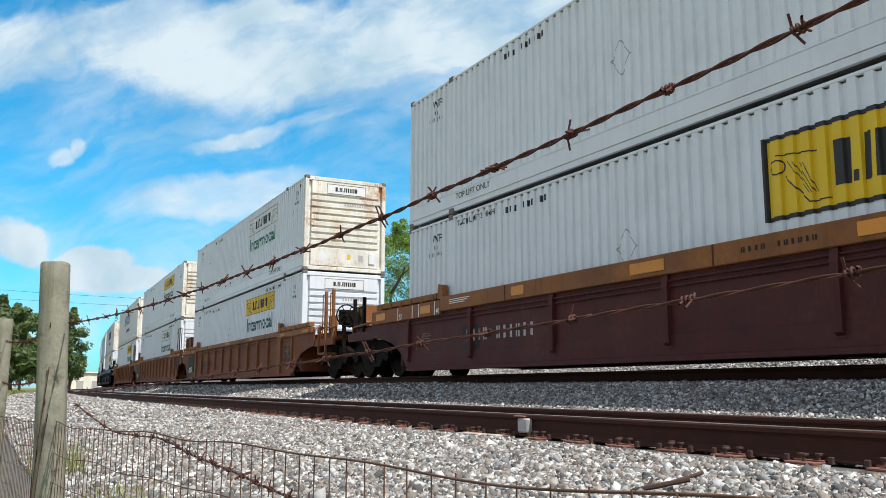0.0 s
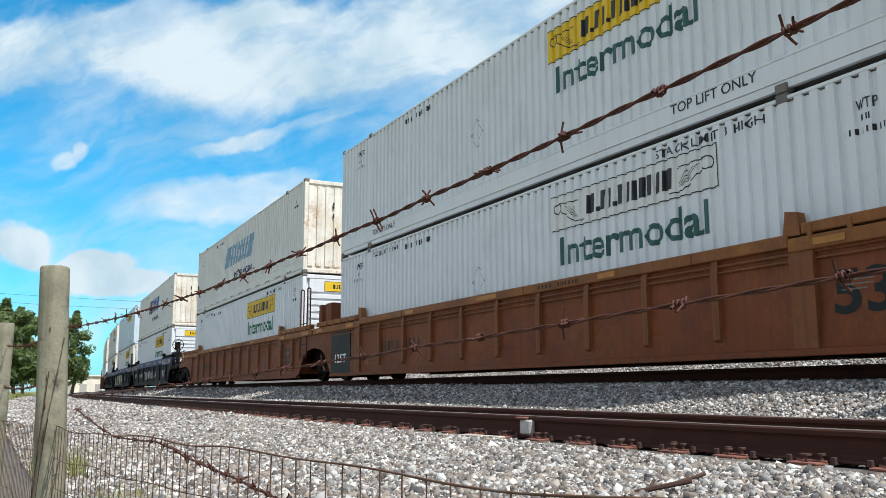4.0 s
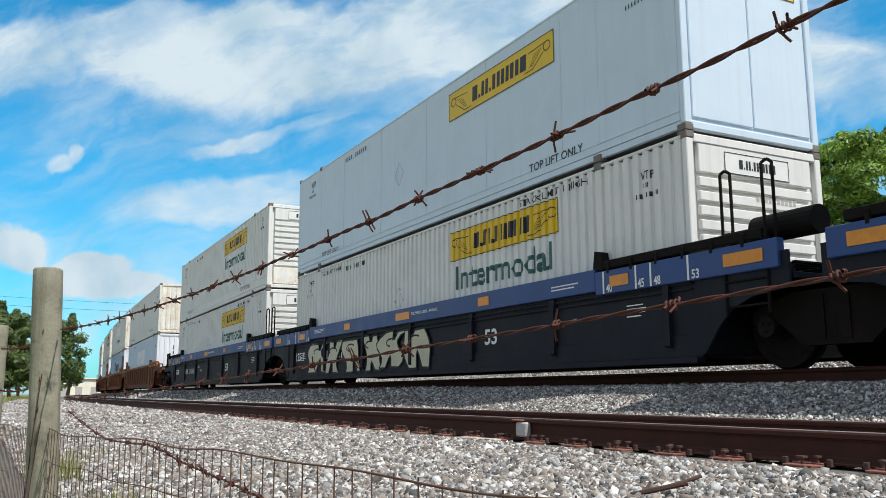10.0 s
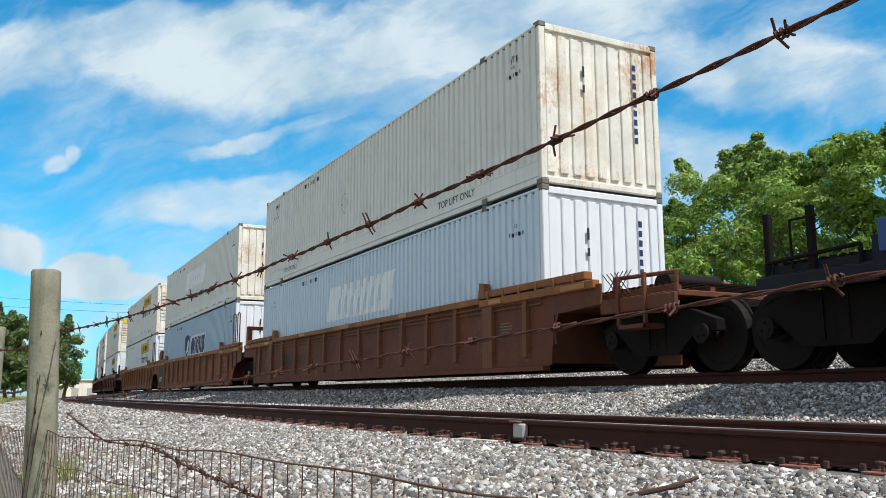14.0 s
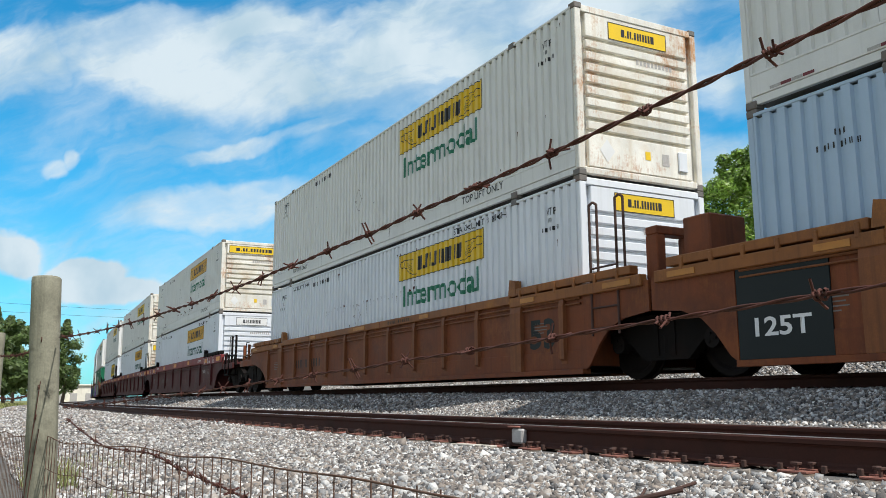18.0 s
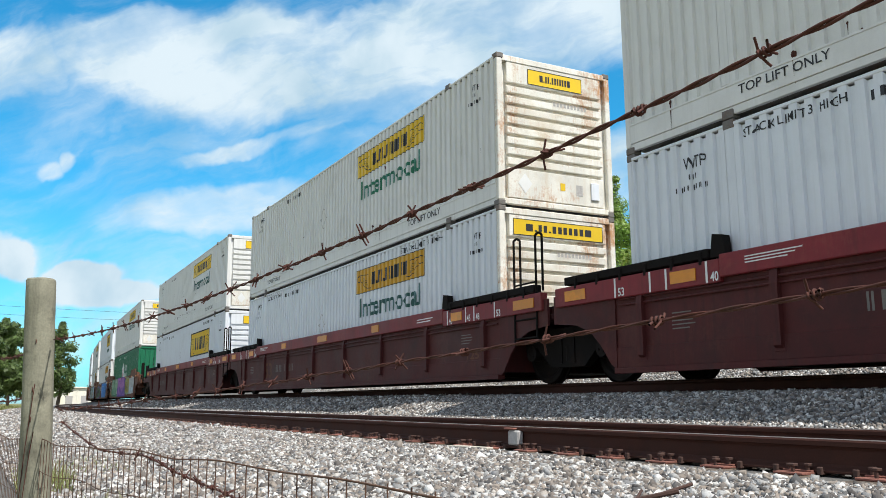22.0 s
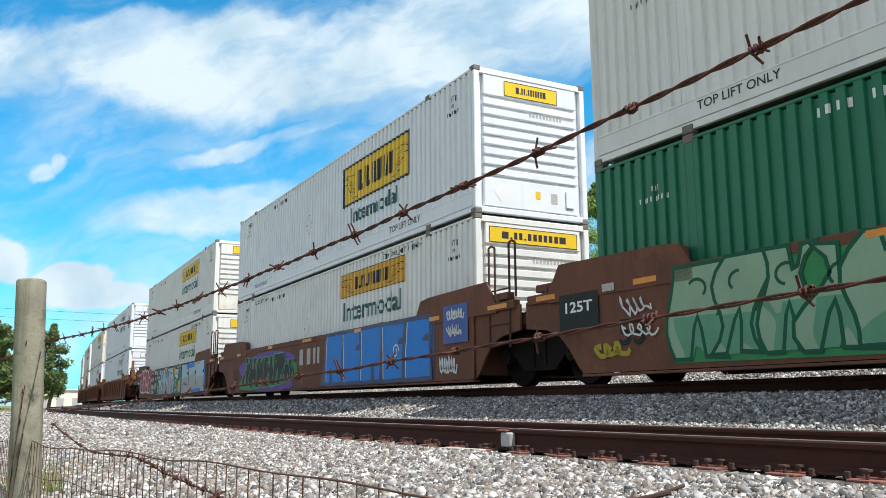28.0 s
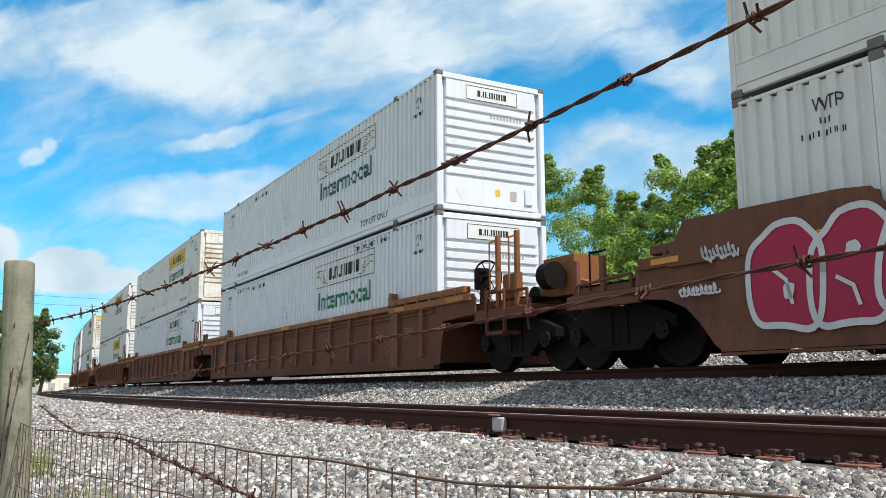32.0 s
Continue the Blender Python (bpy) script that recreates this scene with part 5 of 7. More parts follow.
    if place == "lead":
        lattice = bmesh.new()
        for k in range(-3, 8):
            for a, b in (((0.09 * k, 0.0), (0.09 * k + 0.36, 0.36)), ((0.09 * k + 0.36, 0.0), (0.09 * k, 0.36))):
                p, q = Vector((a[0], 0, a[1])), Vector((b[0], 0, b[1]))
                if 0 <= p.x <= 0.72 and 0 <= q.x <= 0.72:
                    rod(lattice, (9.72 + p.x, -1.41, 1.06 + p.z), (9.72 + q.x, -1.41, 1.06 + q.z), 0.009, 4)
        part("lattice_plate", lattice, sm, car, "diamond lattice step guard")
    if style != "tagged":
        ink = "white_decal" if style == "blue" else "concrete_tag" if style == "orange" else "container_steel" if style == "red" else "spray_black"
        part("number_mark", cached(("car_bars", style, place == "rear"), lambda: flat_side((brand_bars(-6.0, -5.1, 0.60, 0.80, 4, 0.0, 0.45, 12) + brand_bars(-4.85, -3.6, 0.60, 0.80, 6, 0.0, 0.5, 17) if place == "rear" else brand_bars(-4.45, -3.85, 0.60, 0.80, 4, 0.0, 0.45, 12) + brand_bars(-3.65, -2.75, 0.60, 0.80, 6, 0.0, 0.5, 17)) if style == 'red' else brand_bars(-5.35, -4.55, 0.60, 0.82, 4, 0.0, 0.42, 12) + brand_bars(-4.30, -3.05, 0.60, 0.82, 6, 0.0, 0.45, 17), 0.0, y_in)), ink, car, "stencilled reporting mark bars")
        big = {"lead": None, "mid": (-5.55, -4.85), "rear": (0.52, 1.22)}[place] if style == "red" else (-5.55, -4.85)
        if big:
            part("lettering", cached(("big_53", style, big), lambda: drape(letters("53", 3.0, 3.42, 0.56, 0.84) if style == "blue" else letters("53", 6.8, 7.5, 0.50, 0.98) if style == "brown" else letters("53", *big, 0.44, 0.90), y_in, False)), "white_decal" if style == "blue" else "dusty_brown" if style == "red" else "spray_black", car)
        part("stencil", cached(("side_bars", style), lambda: flat_side([rect(6.9, 6.9 + w, z, z + 0.016) for w, z in ((0.34, 0.9), (0.40, 0.85), (0.38, 0.80), (0.30, 0.75))] + [rect(-7.2, -7.2 + w, z, z + 0.016) for w, z in ((0.34, 0.82), (0.40, 0.77), (0.36, 0.72), (0.40, 0.67), (0.3, 0.62))], 0.0, y_in)), "white_decal" if style == "blue" else "container_steel", car)
        if style == "blue":
            for text, bx in (("LD LMT", (-2.35, -1.95, 0.82, 0.90)), ("PER UNIT", (-1.85, -1.35, 0.66, 0.73)), ("125-T", (-7.6, -6.9, 0.62, 0.85)), ("52,900 LBS. MAX.", (0.12, 1.32, 1.315, 1.385))):
                part("lettering", cached(("stencil", text), lambda: drape(letters(text, *bx), near - 0.0 if text[0] == "5" else y_in, False)), "white_decal", car)
        elif style == "red":
            part("lettering", cached(("stencil125", style), lambda: drape(letters("125T", 7.1, 7.75, 0.46, 0.62), y_in, False)), "dusty_brown", car)
    if style == "brown":
        for e in (() if place == "rear" else (-1,)):
            a, b = sorted((e * 7.0, e * 8.27))
            part("black_patch", cached(("black_patch", e), lambda: boxes((a, b, y_in - 0.020, y_in + 0.004, 0.166, chord - 0.01))), "spray_black", car, "black painted end panel")
            part("lettering", cached(("patch_text", e), lambda: drape(letters("125T", a + 0.25, b - 0.25, 0.42, 0.64), y_in - 0.021, False)), "white_decal", car)
    return car

# ---- the train: units from the head, with the place of each along the line at the start ----
UNIT_S = dict(A=-8.48, B=-31.91, C=-51.66, D=-71.01, E=-94.26, F=-114.06, G=-133.49, H=-157.17, I=-177.0, J=-196.43, K=-219.87, L=-239.41, M=-258.93,
              N=-282.46, O=-302.01, P=-321.75, Q=-345.19, R=-364.89, S=-384.6, T=-408.0, U=-427.6, V=-447.2)
LOW, UPP = "lower tier", "upper tier"


# paint, panel, words, end, ribbed, end paint, end logo, brand, what the label says
SPEC = {
    "A": (("white_paint", "", "green", "slat", True, None, "yellow", "", "green lettering"), ("white_paint", "bordered", "", "slat", True, None, "yellow", "", "a black-edged yellow logo panel")),
    "B": (("white_paint", "outline", "green", "slat", True, "rusty_white", "white", "", "an outlined logo panel and rust-stained nose"), ("white_paint", "yellow", "dark", "slat", True, None, "wide_white", "", "a yellow logo panel and green lettering")),
    "C": (("white_paint", "yellow", "dark", "slat", True, "rusty_white", "white", "", "a yellow logo panel and green lettering"), ("white_paint", "outline", "dark", "slat", True, None, "white", "", "an outlined logo panel and green lettering")),
    "D": (("cream_paint", "", "", "flute", True, "rusty_white", "", "faded_blue_decal:big", "faded blue slanted logo blocks"), ("white_paint", "yellow", "green", "slat", True, None, "yellow", "", "a bright yellow logo panel and green lettering")),
    "E": (("cream_paint", "", "", "flute", True, "rusty_white", "", "blue_decal:big", "dark blue slanted logo blocks"), ("white_paint", "yellow", "green", "slat", True, None, "yellow", "", "a bright yellow logo panel and green lettering")),
    "F": (("blue_white", "yellow", "", "plain", False, None, "wide", "", "smooth sides and a yellow logo panel"), ("cream_paint", "yellow", "dark", "slat", True, None, "white", "", "a pale yellow logo panel and green lettering")),
    "G": (("cream_paint", "yellow", "dark", "slat", True, None, "white", "", "a dull yellow logo panel and green lettering"), ("cream_paint", "yellow", "dark", "slat", True, None, "white", "", "a dull yellow logo panel and green lettering")),
    "H": (("cream_paint", "", "", "flute", True, "rusty_white", "", "concrete_tag:none", "plain faded sides"), ("blue_white", "", "", "flute", True, "white_paint", "", "bright_white:low", "faded white logo blocks")),
    "I": (("cream_paint", "", "", "flute", True, "rusty_white", "", "bright_white:big", "faded white slanted logo blocks"), ("blue_grey_paint", "", "", "flute", True, "white_paint", "", "navy_decal:badge", "a navy shield and logo blocks")),
    "J": (("cream_paint", "yellow", "green", "slat", True, "rusty_white", "yellow", "", "a yellow logo panel and green lettering"), ("white_paint", "yellow", "green", "slat", True, None, "yellow", "", "a yellow logo panel and green lettering")),
    "K": (("cream_paint", "ochre", "green", "slat", True, "rusty_white", "wide", "", "an ochre logo panel and green lettering"), ("white_paint", "ochre", "dark", "slat", True, None, "wide_white", "", "an ochre logo panel and dark lettering")),
    "L": (("cream_paint", "yellow", "green", "slat", True, "rusty_white", "yellow", "", "a yellow logo panel and a rust-stained nose"), ("white_paint", "ochre", "dark", "slat", True, "rusty_white", "wide", "", "an ochre logo panel and dark lettering")),
    "M": (("cream_paint", "yellow", "dark", "slat", True, None, "yellow", "", "a yellow logo panel and green lettering"), ("white_paint", "bordered", "", "slat", True, None, "yellow", "", "a black-edged yellow panel")),
    "N": (("cream_paint", "yellow", "dark", "slat", True, None, "yellow", "", "a yellow logo panel and dark lettering"), ("green_paint", "", "", "flute", True, None, "", "white_decal:hub", "a white house-shaped badge")),
    "O": (("white_paint", "bordered", "dark", "slat", True, None, "yellow", "", "a black-edged yellow panel and green lettering"), ("cream_paint", "ochre", "dark", "slat", True, None, "wide", "", "an ochre logo panel and dark lettering")),
    "P": (("cream_paint", "yellow", "dark", "slat", True, None, "yellow", "", "a yellow logo panel and dark lettering"), ("cream_paint", "yellow", "green", "slat", True, None, "yellow", "", "a yellow logo panel and green lettering")),
    "Q": (("white_paint", "outline", "dark", "slat", True, None, "white", "", "an outlined logo panel and dark lettering"), ("white_paint", "outline", "green", "slat", True, None, "white", "", "an outlined logo panel and green lettering")),
    "R": (("cream_paint", "yellow", "dark", "slat", True, "rusty_white", "white", "", "a yellow logo panel and a rust-stained nose"), ("white_paint", "outline", "dark", "slat", True, None, "white", "", "an outlined logo panel and dark lettering")),
}
for k in "STUV":
    SPEC[k] = SPEC["P" if k in "SU" else "K"]
M["blue_white"] = mat("blue_white", (0.63, 0.745, 0.85), 0.45, 0, 0.03, 1.5, 0.0008, GRIME, 0.14, 0.9, 0.14)
CARS = {"A": ("orange", "rear"), "B": ("brown", "lead"), "C": ("brown", "mid"), "D": ("brown", "rear"), "E": ("blue", "lead"), "F": ("blue", "mid"), "G": ("blue", "rear"),
        "H": ("rust", "lead"), "I": ("brown", "mid"), "J": ("brown", "rear"), "K": ("red", "lead"), "L": ("red", "mid"), "M": ("red", "rear"),
        "N": ("tagged", "lead"), "O": ("tagged", "mid"), "P": ("tagged", "rear"), "Q": ("rust", "lead"), "R": ("rust", "mid"), "S": ("rust", "rear"),
        "T": ("brown", "lead"), "U": ("brown", "mid"), "V": ("brown", "rear")}
MOVERS = []


def rust_spots(c, seed, upper=True):
    """Rust bleeding from rivets: small spots with a run under each."""
    rnd = random.Random(seed)
    polys = []
    first, row = rnd.randint(-22, -6), rnd.choice((0.52, 0.58, 0.66)) if upper else 1.72
    for i in range(52):
        rib = PITCH * (first + i + RIB_IN) - 0.016
        x = rib if i < 26 else rnd.uniform(-7.6, 7.8)
        z = (row if i < 26 else rnd.choice((0.50, 0.56, 1.2, 1.9, 2.6))) + rnd.uniform(-0.05, 0.05)
        r = rnd.uniform(0.006, 0.016) if rnd.random() < 0.85 else 0.026
        polys.append(blob(x, z, r, r * rnd.uniform(0.8, 1.6), seed + i, 0, 8))
        if rnd.random() < 0.8:
            polys.append([(x - r * 0.45, z - r * 0.8), (x - r * 0.1, z - r * rnd.uniform(6, 16)), (x + r * 0.4, z - r * 0.8)])
    s = part("rust_spots", drape(outline_faces(*polys), NEAR_Y, True, 0.005), "barb_rust", c, "scattered rust spots")
    s["kind"] = "stuff"


def build_train():
    for k in UNIT_S:
        style, place = CARS[k]
        where = {"lead": "end unit with hand brake", "mid": "middle unit", "rear": "last unit"}[place]
        car = well_unit(k, style, place, "%s steel well car, %s" % (STYLES[style]["paint"], where))
        MOVERS.append((car, UNIT_S[k], RAIL_TOP))
        for upper, sp in ((True, SPEC[k][0]), (False, SPEC[k][1])):
            paint, decal, words, end, ribbed, ep, logo, brand, what = sp
            if brand.endswith(":none"):
                brand = ""
            logo_ = "white" if logo == "wide_white" else logo
            colour = {"white_paint": "white", "cream_paint": "cream-white", "blue_white": "pale blue-white", "blue_grey_paint": "blue-grey", "green_paint": "dark green"}[paint]
            c = container(paint, decal, words, end, upper, ribbed, ep, logo_, brand, "%s %s container with %s, %s" % (colour, "ribbed" if ribbed else "smooth", what.replace("smooth sides and a ", "").replace("an ", "").replace("a ", "", 1).replace(" and a ", ", ").replace(" and ", ", "), UPP if upper else LOW))
            MOVERS.append((c, UNIT_S[k], 4.386 if upper else 1.508))
            if k in ("BJKLMR" if upper else "J"):
                rust_spots(c, ord(k) + (0 if upper else 40), upper)
        GRAFFITI(k, car)
        if style == "tagged":
            part("lettering", drape(letters("53", -7.45, -6.95, 0.48, 0.84), -SIDE + 0.004, False), "spray_black", car)


def paint_on(car, name, polys, material, level, y=None):
    part(name, flat_side(polys, 0.003 * level, (-SIDE + 0.012) if y is None else y), material, car)


def bubble_word(car, x0, x1, z0, z1, n, fill, line, shade=None, seed=1, lean=0.05, y=None):
    """A sprayed word as plain bubble shapes: a rim, a fill and shading in each."""
    w = (x1 - x0) / n
    zc, h = (z0 + z1) / 2, (z1 - z0) / 2
    for i in range(n):
        cx = x0 + w * (i + 0.5)
        shape = blob(cx, zc, w * 0.58, h, seed + i, lean, 40, 0.5)
        if fill:
            paint_on(car, "spray_fill", [shape], fill, 1 + 0.25 * i, y)
        paint_on(car, "spray_rim", stroke(shape + shape[:2], 0.075), line, 4 + 0.15 * i, y)
        hole = blob(cx + w * 0.05, zc + h * (0.34 if i % 2 else -0.25), w * 0.10, h * 0.14, seed + i + 7, lean, 10)
        marks = [hole] + stroke([(cx - w * 0.22, zc - h * (0.1 if i % 2 else -0.2)), (cx + w * 0.02, zc - h * (0.28 if i % 2 else 0.05)), (cx + w * 0.10, zc - h * (0.62 if i % 2 else 0.5))], 0.045)
        paint_on(car, "spray_mark", marks, shade or line, 6 + 0.15 * i, y)


def limb_shape(cx, w, z0, z1, seed):
    """An outline of swollen limbs: two bowed sides with a notch from below and one from above."""
    rnd = random.Random(seed)
    h = z1 - z0
    bow = [rnd.uniform(-0.24, 0.24) * w for _ in range(4)]
    skew = rnd.uniform(-0.42, 0.42) * w
    lo, hi = rnd.uniform(0.25, 0.55), rnd.uniform(0.0, 0.42)
    n0, n1 = rnd.uniform(-0.16, 0.16), rnd.uniform(-0.2, 0.2)
    left = [(-0.5 * w + bow[0] * math.sin(math.pi * f) + bow[1] * math.sin(2 * math.pi * f), f) for f in np.linspace(0, 1, 8)]
    right = [(0.5 * w + bow[2] * math.sin(math.pi * f) + bow[3] * math.sin(2 * math.pi * f), f) for f in np.linspace(1, 0, 8)]
    above = [] if hi < 0.12 else [((n1 - 0.12) * w, 1.0 + 0.03 * math.sin(seed)), (n1 * w - 0.05 * w, 1 - hi), (n1 * w + 0.05 * w, 1 - hi + 0.02), ((n1 + 0.13) * w, 0.98)]
    below = [((n0 + 0.15) * w, 0.02), ((n0 + 0.07) * w, lo * 0.7), (n0 * w, lo), ((n0 - 0.07) * w, lo * 0.75), ((n0 - 0.14) * w, 0.0)]
    return [(cx + x + skew * (f - 0.5), z0 + h * f) for x, f in left + above + right + below]


def limb_word(car, x0, x1, z0, z1, n, fill, line, seed=1, y=None, shade=None, w=0.05, overlap=1.12):
    """A sprayed piece of n swollen shapes, each filled and outlined, the later ones over the earlier."""
    rnd = random.Random(seed)
    step = (x1 - x0) / n
    for i in range(n):
        cx, dz = x0 + step * (i + 0.5), rnd.uniform(-0.05, 0.05)
        shape = limb_shape(cx, step * overlap * rnd.uniform(0.78, 1.22), z0 + max(dz, 0), z1 + min(dz, 0), seed * 13 + i)
        paint_on(car, "spray_fill", [shape], fill, 4 + 0.5 * i, y)
        if shade:
            low = limb_shape(cx, step * overlap * 0.86, z0 + 0.03, zm(z0, z1, rnd.uniform(0.38, 0.55)), seed * 13 + i + 5)
            paint_on(car, "spray_shade", [low], shade, 4.12 + 0.5 * i, y)
        marks = stroke(shape + shape[:1], w)
        a, b = zm(z0, z1, rnd.uniform(0.55, 0.7)), zm(z0, z1, rnd.uniform(0.72, 0.86))
        arc = [(cx + step * (0.22 * math.cos(q) - 0.05), zm(a, b, 0.5) + 0.10 * (z1 - z0) * math.sin(q)) for q in np.linspace(*sorted((rnd.uniform(-1, 2), rnd.uniform(2.5, 5.5))), 9)]
        marks += stroke(arc, w * 0.8)
        paint_on(car, "spray_outline", marks, line, 4.25 + 0.5 * i, y)


def slab_word(car, x0, x1, z0, z1, n, fill, line, seed=1, y=None, upper=None, shine=None, w=0.06):
    """A sprayed piece of broad upright slabs, side by side, with dark joints, notches and a lighter or bluer upper half."""
    rnd = random.Random(seed)
    step = (x1 - x0) / n
    for i in range(n):
        a, b = x0 + step * i, x0 + step * (i + 1) - w * 0.6
        k = [rnd.uniform(-0.07, 0.07) for _ in range(6)]
        shape = [(a + k[0], z0), (b + k[1], z0 + 0.02), (b + k[2] * 0.5, zm(z0, z1, 0.5)), (b + k[3], z1 + k[4] * 0.4), (a + k[5], z1), (a + k[0] * 0.5, zm(z0, z1, 0.5))]
        paint_on(car, "spray_fill", [shape], fill, 4 + 0.4 * i, y)
        if upper:
            cut = zm(z0, z1, rnd.uniform(0.50, 0.62))
            paint_on(car, "spray_upper", [[(a + k[5], z1 - 0.01), (a + k[0] * 0.5, cut - 0.05), (zm(a, b, 0.5), cut + 0.04), (b + k[2] * 0.5, cut - 0.02), (b + k[3], z1 + k[4] * 0.4 - 0.01)]], upper, 4.1 + 0.4 * i, y)
        paint_on(car, "spray_outline", stroke(shape + shape[:1], w), line, 4.2 + 0.4 * i, y)
        nx, side = zm(a, b, rnd.uniform(0.3, 0.6)), rnd.random() < 0.5
        notch = [(nx - 0.05, z0 + 0.01), (nx + 0.16, z0 + 0.01), (nx + 0.11, zm(z0, z1, 0.30)), (nx, zm(z0, z1, 0.34))] if side else [(b - 0.30, zm(z0, z1, 0.62)), (b + 0.02, zm(z0, z1, 0.60)), (b + 0.02, zm(z0, z1, 0.73)), (b - 0.22, zm(z0, z1, 0.71))]
        paint_on(car, "spray_notch", [notch], line, 4.25 + 0.4 * i, y)
        if shine:
            paint_on(car, "spray_shine", stroke([(a + k[5] + w * 0.6, z1 - 0.05), (a + k[0] * 0.5 + w * 0.6, zm(z0, z1, 0.5)), (a + k[0] + w * 0.6, z0 + 0.06)], w * 0.42), shine, 4.3 + 0.4 * i, y)


def GRAFFITI(k, car):
    y_in = -SIDE + 0.058
    if k == "E":
        for x0, x1, m, s in ((-1.75, -0.75, "spray_white", 1), (0.95, 2.2, "spray_white", 4), (2.3, 2.9, "spray_white", 5)):
            paint_on(car, "spray_tag", scribble(x0, x1, 0.36, 0.95, s, 0.035), m, 0, y_in)
        limb_word(car, -0.55, 0.78, 0.42, 0.96, 5, "spray_white", "black_side", 31, y_in, w=0.02, overlap=0.92)
        paint_on(car, "spray_tag", scribble(6.2, 6.9, 0.45, 0.9, 8, 0.04, 9), "spray_white", 0, y_in)
    elif k == "F":
        limb_word(car, -6.3, 0.9, 0.22, 1.05, 6, "cream_spray", "spray_black", 23, y_in, w=0.045, overlap=0.94)
    elif k == "G":
        paint_on(car, "spray_tag", scribble(-7.6, -7.2, 0.62, 0.80, 31, 0.02, 8), "concrete_tag", 0, y_in)
    elif k == "K":
        paint_on(car, "spray_tag", scribble(6.0, 6.6, 0.78, 0.95, 12, 0.015), "concrete_tag", 0, y_in)
    elif k == "N":
        paint_on(car, "spray_background", [[(-6.4, 0.2), (-2.2, 0.16), (-2.0, 1.2), (-2.6, 1.45), (-4.2, 1.42), (-5.0, 1.30), (-6.2, 1.10)]], "leaf_green", 1)
        limb_word(car, -6.3, -2.3, 0.24, 1.42, 6, "pale_green", "bottle_green", 3, shade="mint", w=0.05, overlap=1.25)
        paint_on(car, "spray_background", [[(-2.5, 0.16), (3.1, 0.14), (3.2, 1.40), (1.0, 1.46), (-1.8, 1.44), (-2.35, 0.9)]], "purple", 2)
        limb_word(car, -2.1, 2.9, 0.22, 1.42, 5, "lilac", "purple", 6, shade="purple", w=0.06)
        bubble_word(car, 3.2, 5.4, 0.3, 1.35, 3, "mustard", "pale_green", "spray_black", 57, 0.1)
        limb_word(car, 5.7, 7.9, 0.30, 1.28, 3, "silver_grey", "spray_white", 13, shade="pale_blue", w=0.035)
        for x0, x1, z0, z1, sd in ((-7.4, -6.8, 0.85, 1.15, 6), (-7.4, -6.7, 0.55, 0.8, 7), (-2.9, -2.3, 1.1, 1.4, 9), (-2.9, -2.2, 0.3, 0.55, 10)):
            paint_on(car, "spray_tag", scribble(x0, x1, z0, z1, sd, 0.03, 9), "spray_white", 9)
        paint_on(car, "spray_tag", scribble(-8.0, -7.3, 0.32, 0.55, 66, 0.07, 8), "mustard", 3)
        paint_on(car, "grey_patch", [rect(-7.75, -7.5, 1.25, 1.36)], "concrete_tag", 3, -SIDE - 0.006)
        paint_on(car, "stencil_panel", [rect(-8.75, -7.85, 0.75, 1.30)], "spray_black", 2, -SIDE - 0.004)
        part("lettering", drape(letters("125T", -8.6, -7.98, 1.02, 1.18), -SIDE - 0.012, False), "white_decal", car)
    elif k == "O":
        paint_on(car, "spray_background", [blob(-3.9, 0.68, 2.85, 0.52, 151)], "purple", 0)
        paint_on(car, "spray_background", [blob(-4.0, 0.62, 2.70, 0.46, 152)], "leaf_green", 1)
        limb_word(car, -6.3, -2.4, 0.22, 1.16, 5, "spray_black", "mint", 62, w=0.032, overlap=1.15)
        limb_word(car, -2.4, -1.3, 0.40, 0.96, 3, "spray_black", "mint", 65, w=0.028)
        paint_on(car, "spray_tag", brand_bars(-1.0, 0.72, 0.74, 1.15, 3, 0.0, 0.2, 2), "concrete_tag", 1)
        paint_on(car, "spray_background", [[(0.7, 0.18), (1.0, 0.8), (0.95, 1.34), (2.2, 1.40), (4.5, 1.43), (6.85, 1.42), (6.8, 0.16)]], "navy_decal", 1)
        paint_on(car, "spray_background", [[(1.1, 0.62), (1.05, 1.30), (2.2, 1.36), (4.5, 1.39), (6.75, 1.38), (6.7, 0.60), (4.0, 0.48)]], "sky_blue", 2)
        slab_word(car, 1.05, 6.7, 0.18, 1.39, 5, "sky_blue", "navy_decal", 5, shine="spray_white", w=0.085)
        curl = [(5.15 + 0.16 * (1 - f * 0.7) * math.cos(7.5 * f), 0.78 + 0.16 * (1 - f * 0.7) * math.sin(7.5 * f)) for f in np.linspace(0, 1, 16)]
        paint_on(car, "spray_curl", stroke(curl, 0.035), "spray_white", 9)
        paint_on(car, "spray_patch", [rect(7.2, 8.12, 0.80, 1.50)], "blue_decal", 1, -SIDE - 0.006)
        paint_on(car, "spray_tag", scribble(7.32, 8.0, 1.22, 1.42, 14, 0.035), "spray_white", 3, -SIDE - 0.006)
        paint_on(car, "spray_tag", scribble(7.32, 7.9, 0.92, 1.14, 15, 0.035), "spray_white", 3, -SIDE - 0.006)
        paint_on(car, "spray_tag", scribble(7.0, 7.7, 0.22, 0.60, 16, 0.04), "spray_white", 3)
    elif k == "P":
        bubble_word(car, -7.70, -4.55, 0.30, 1.50, 4, "pink", "spray_white", "spray_white", 71, 0.06, -SIDE - 0.006)
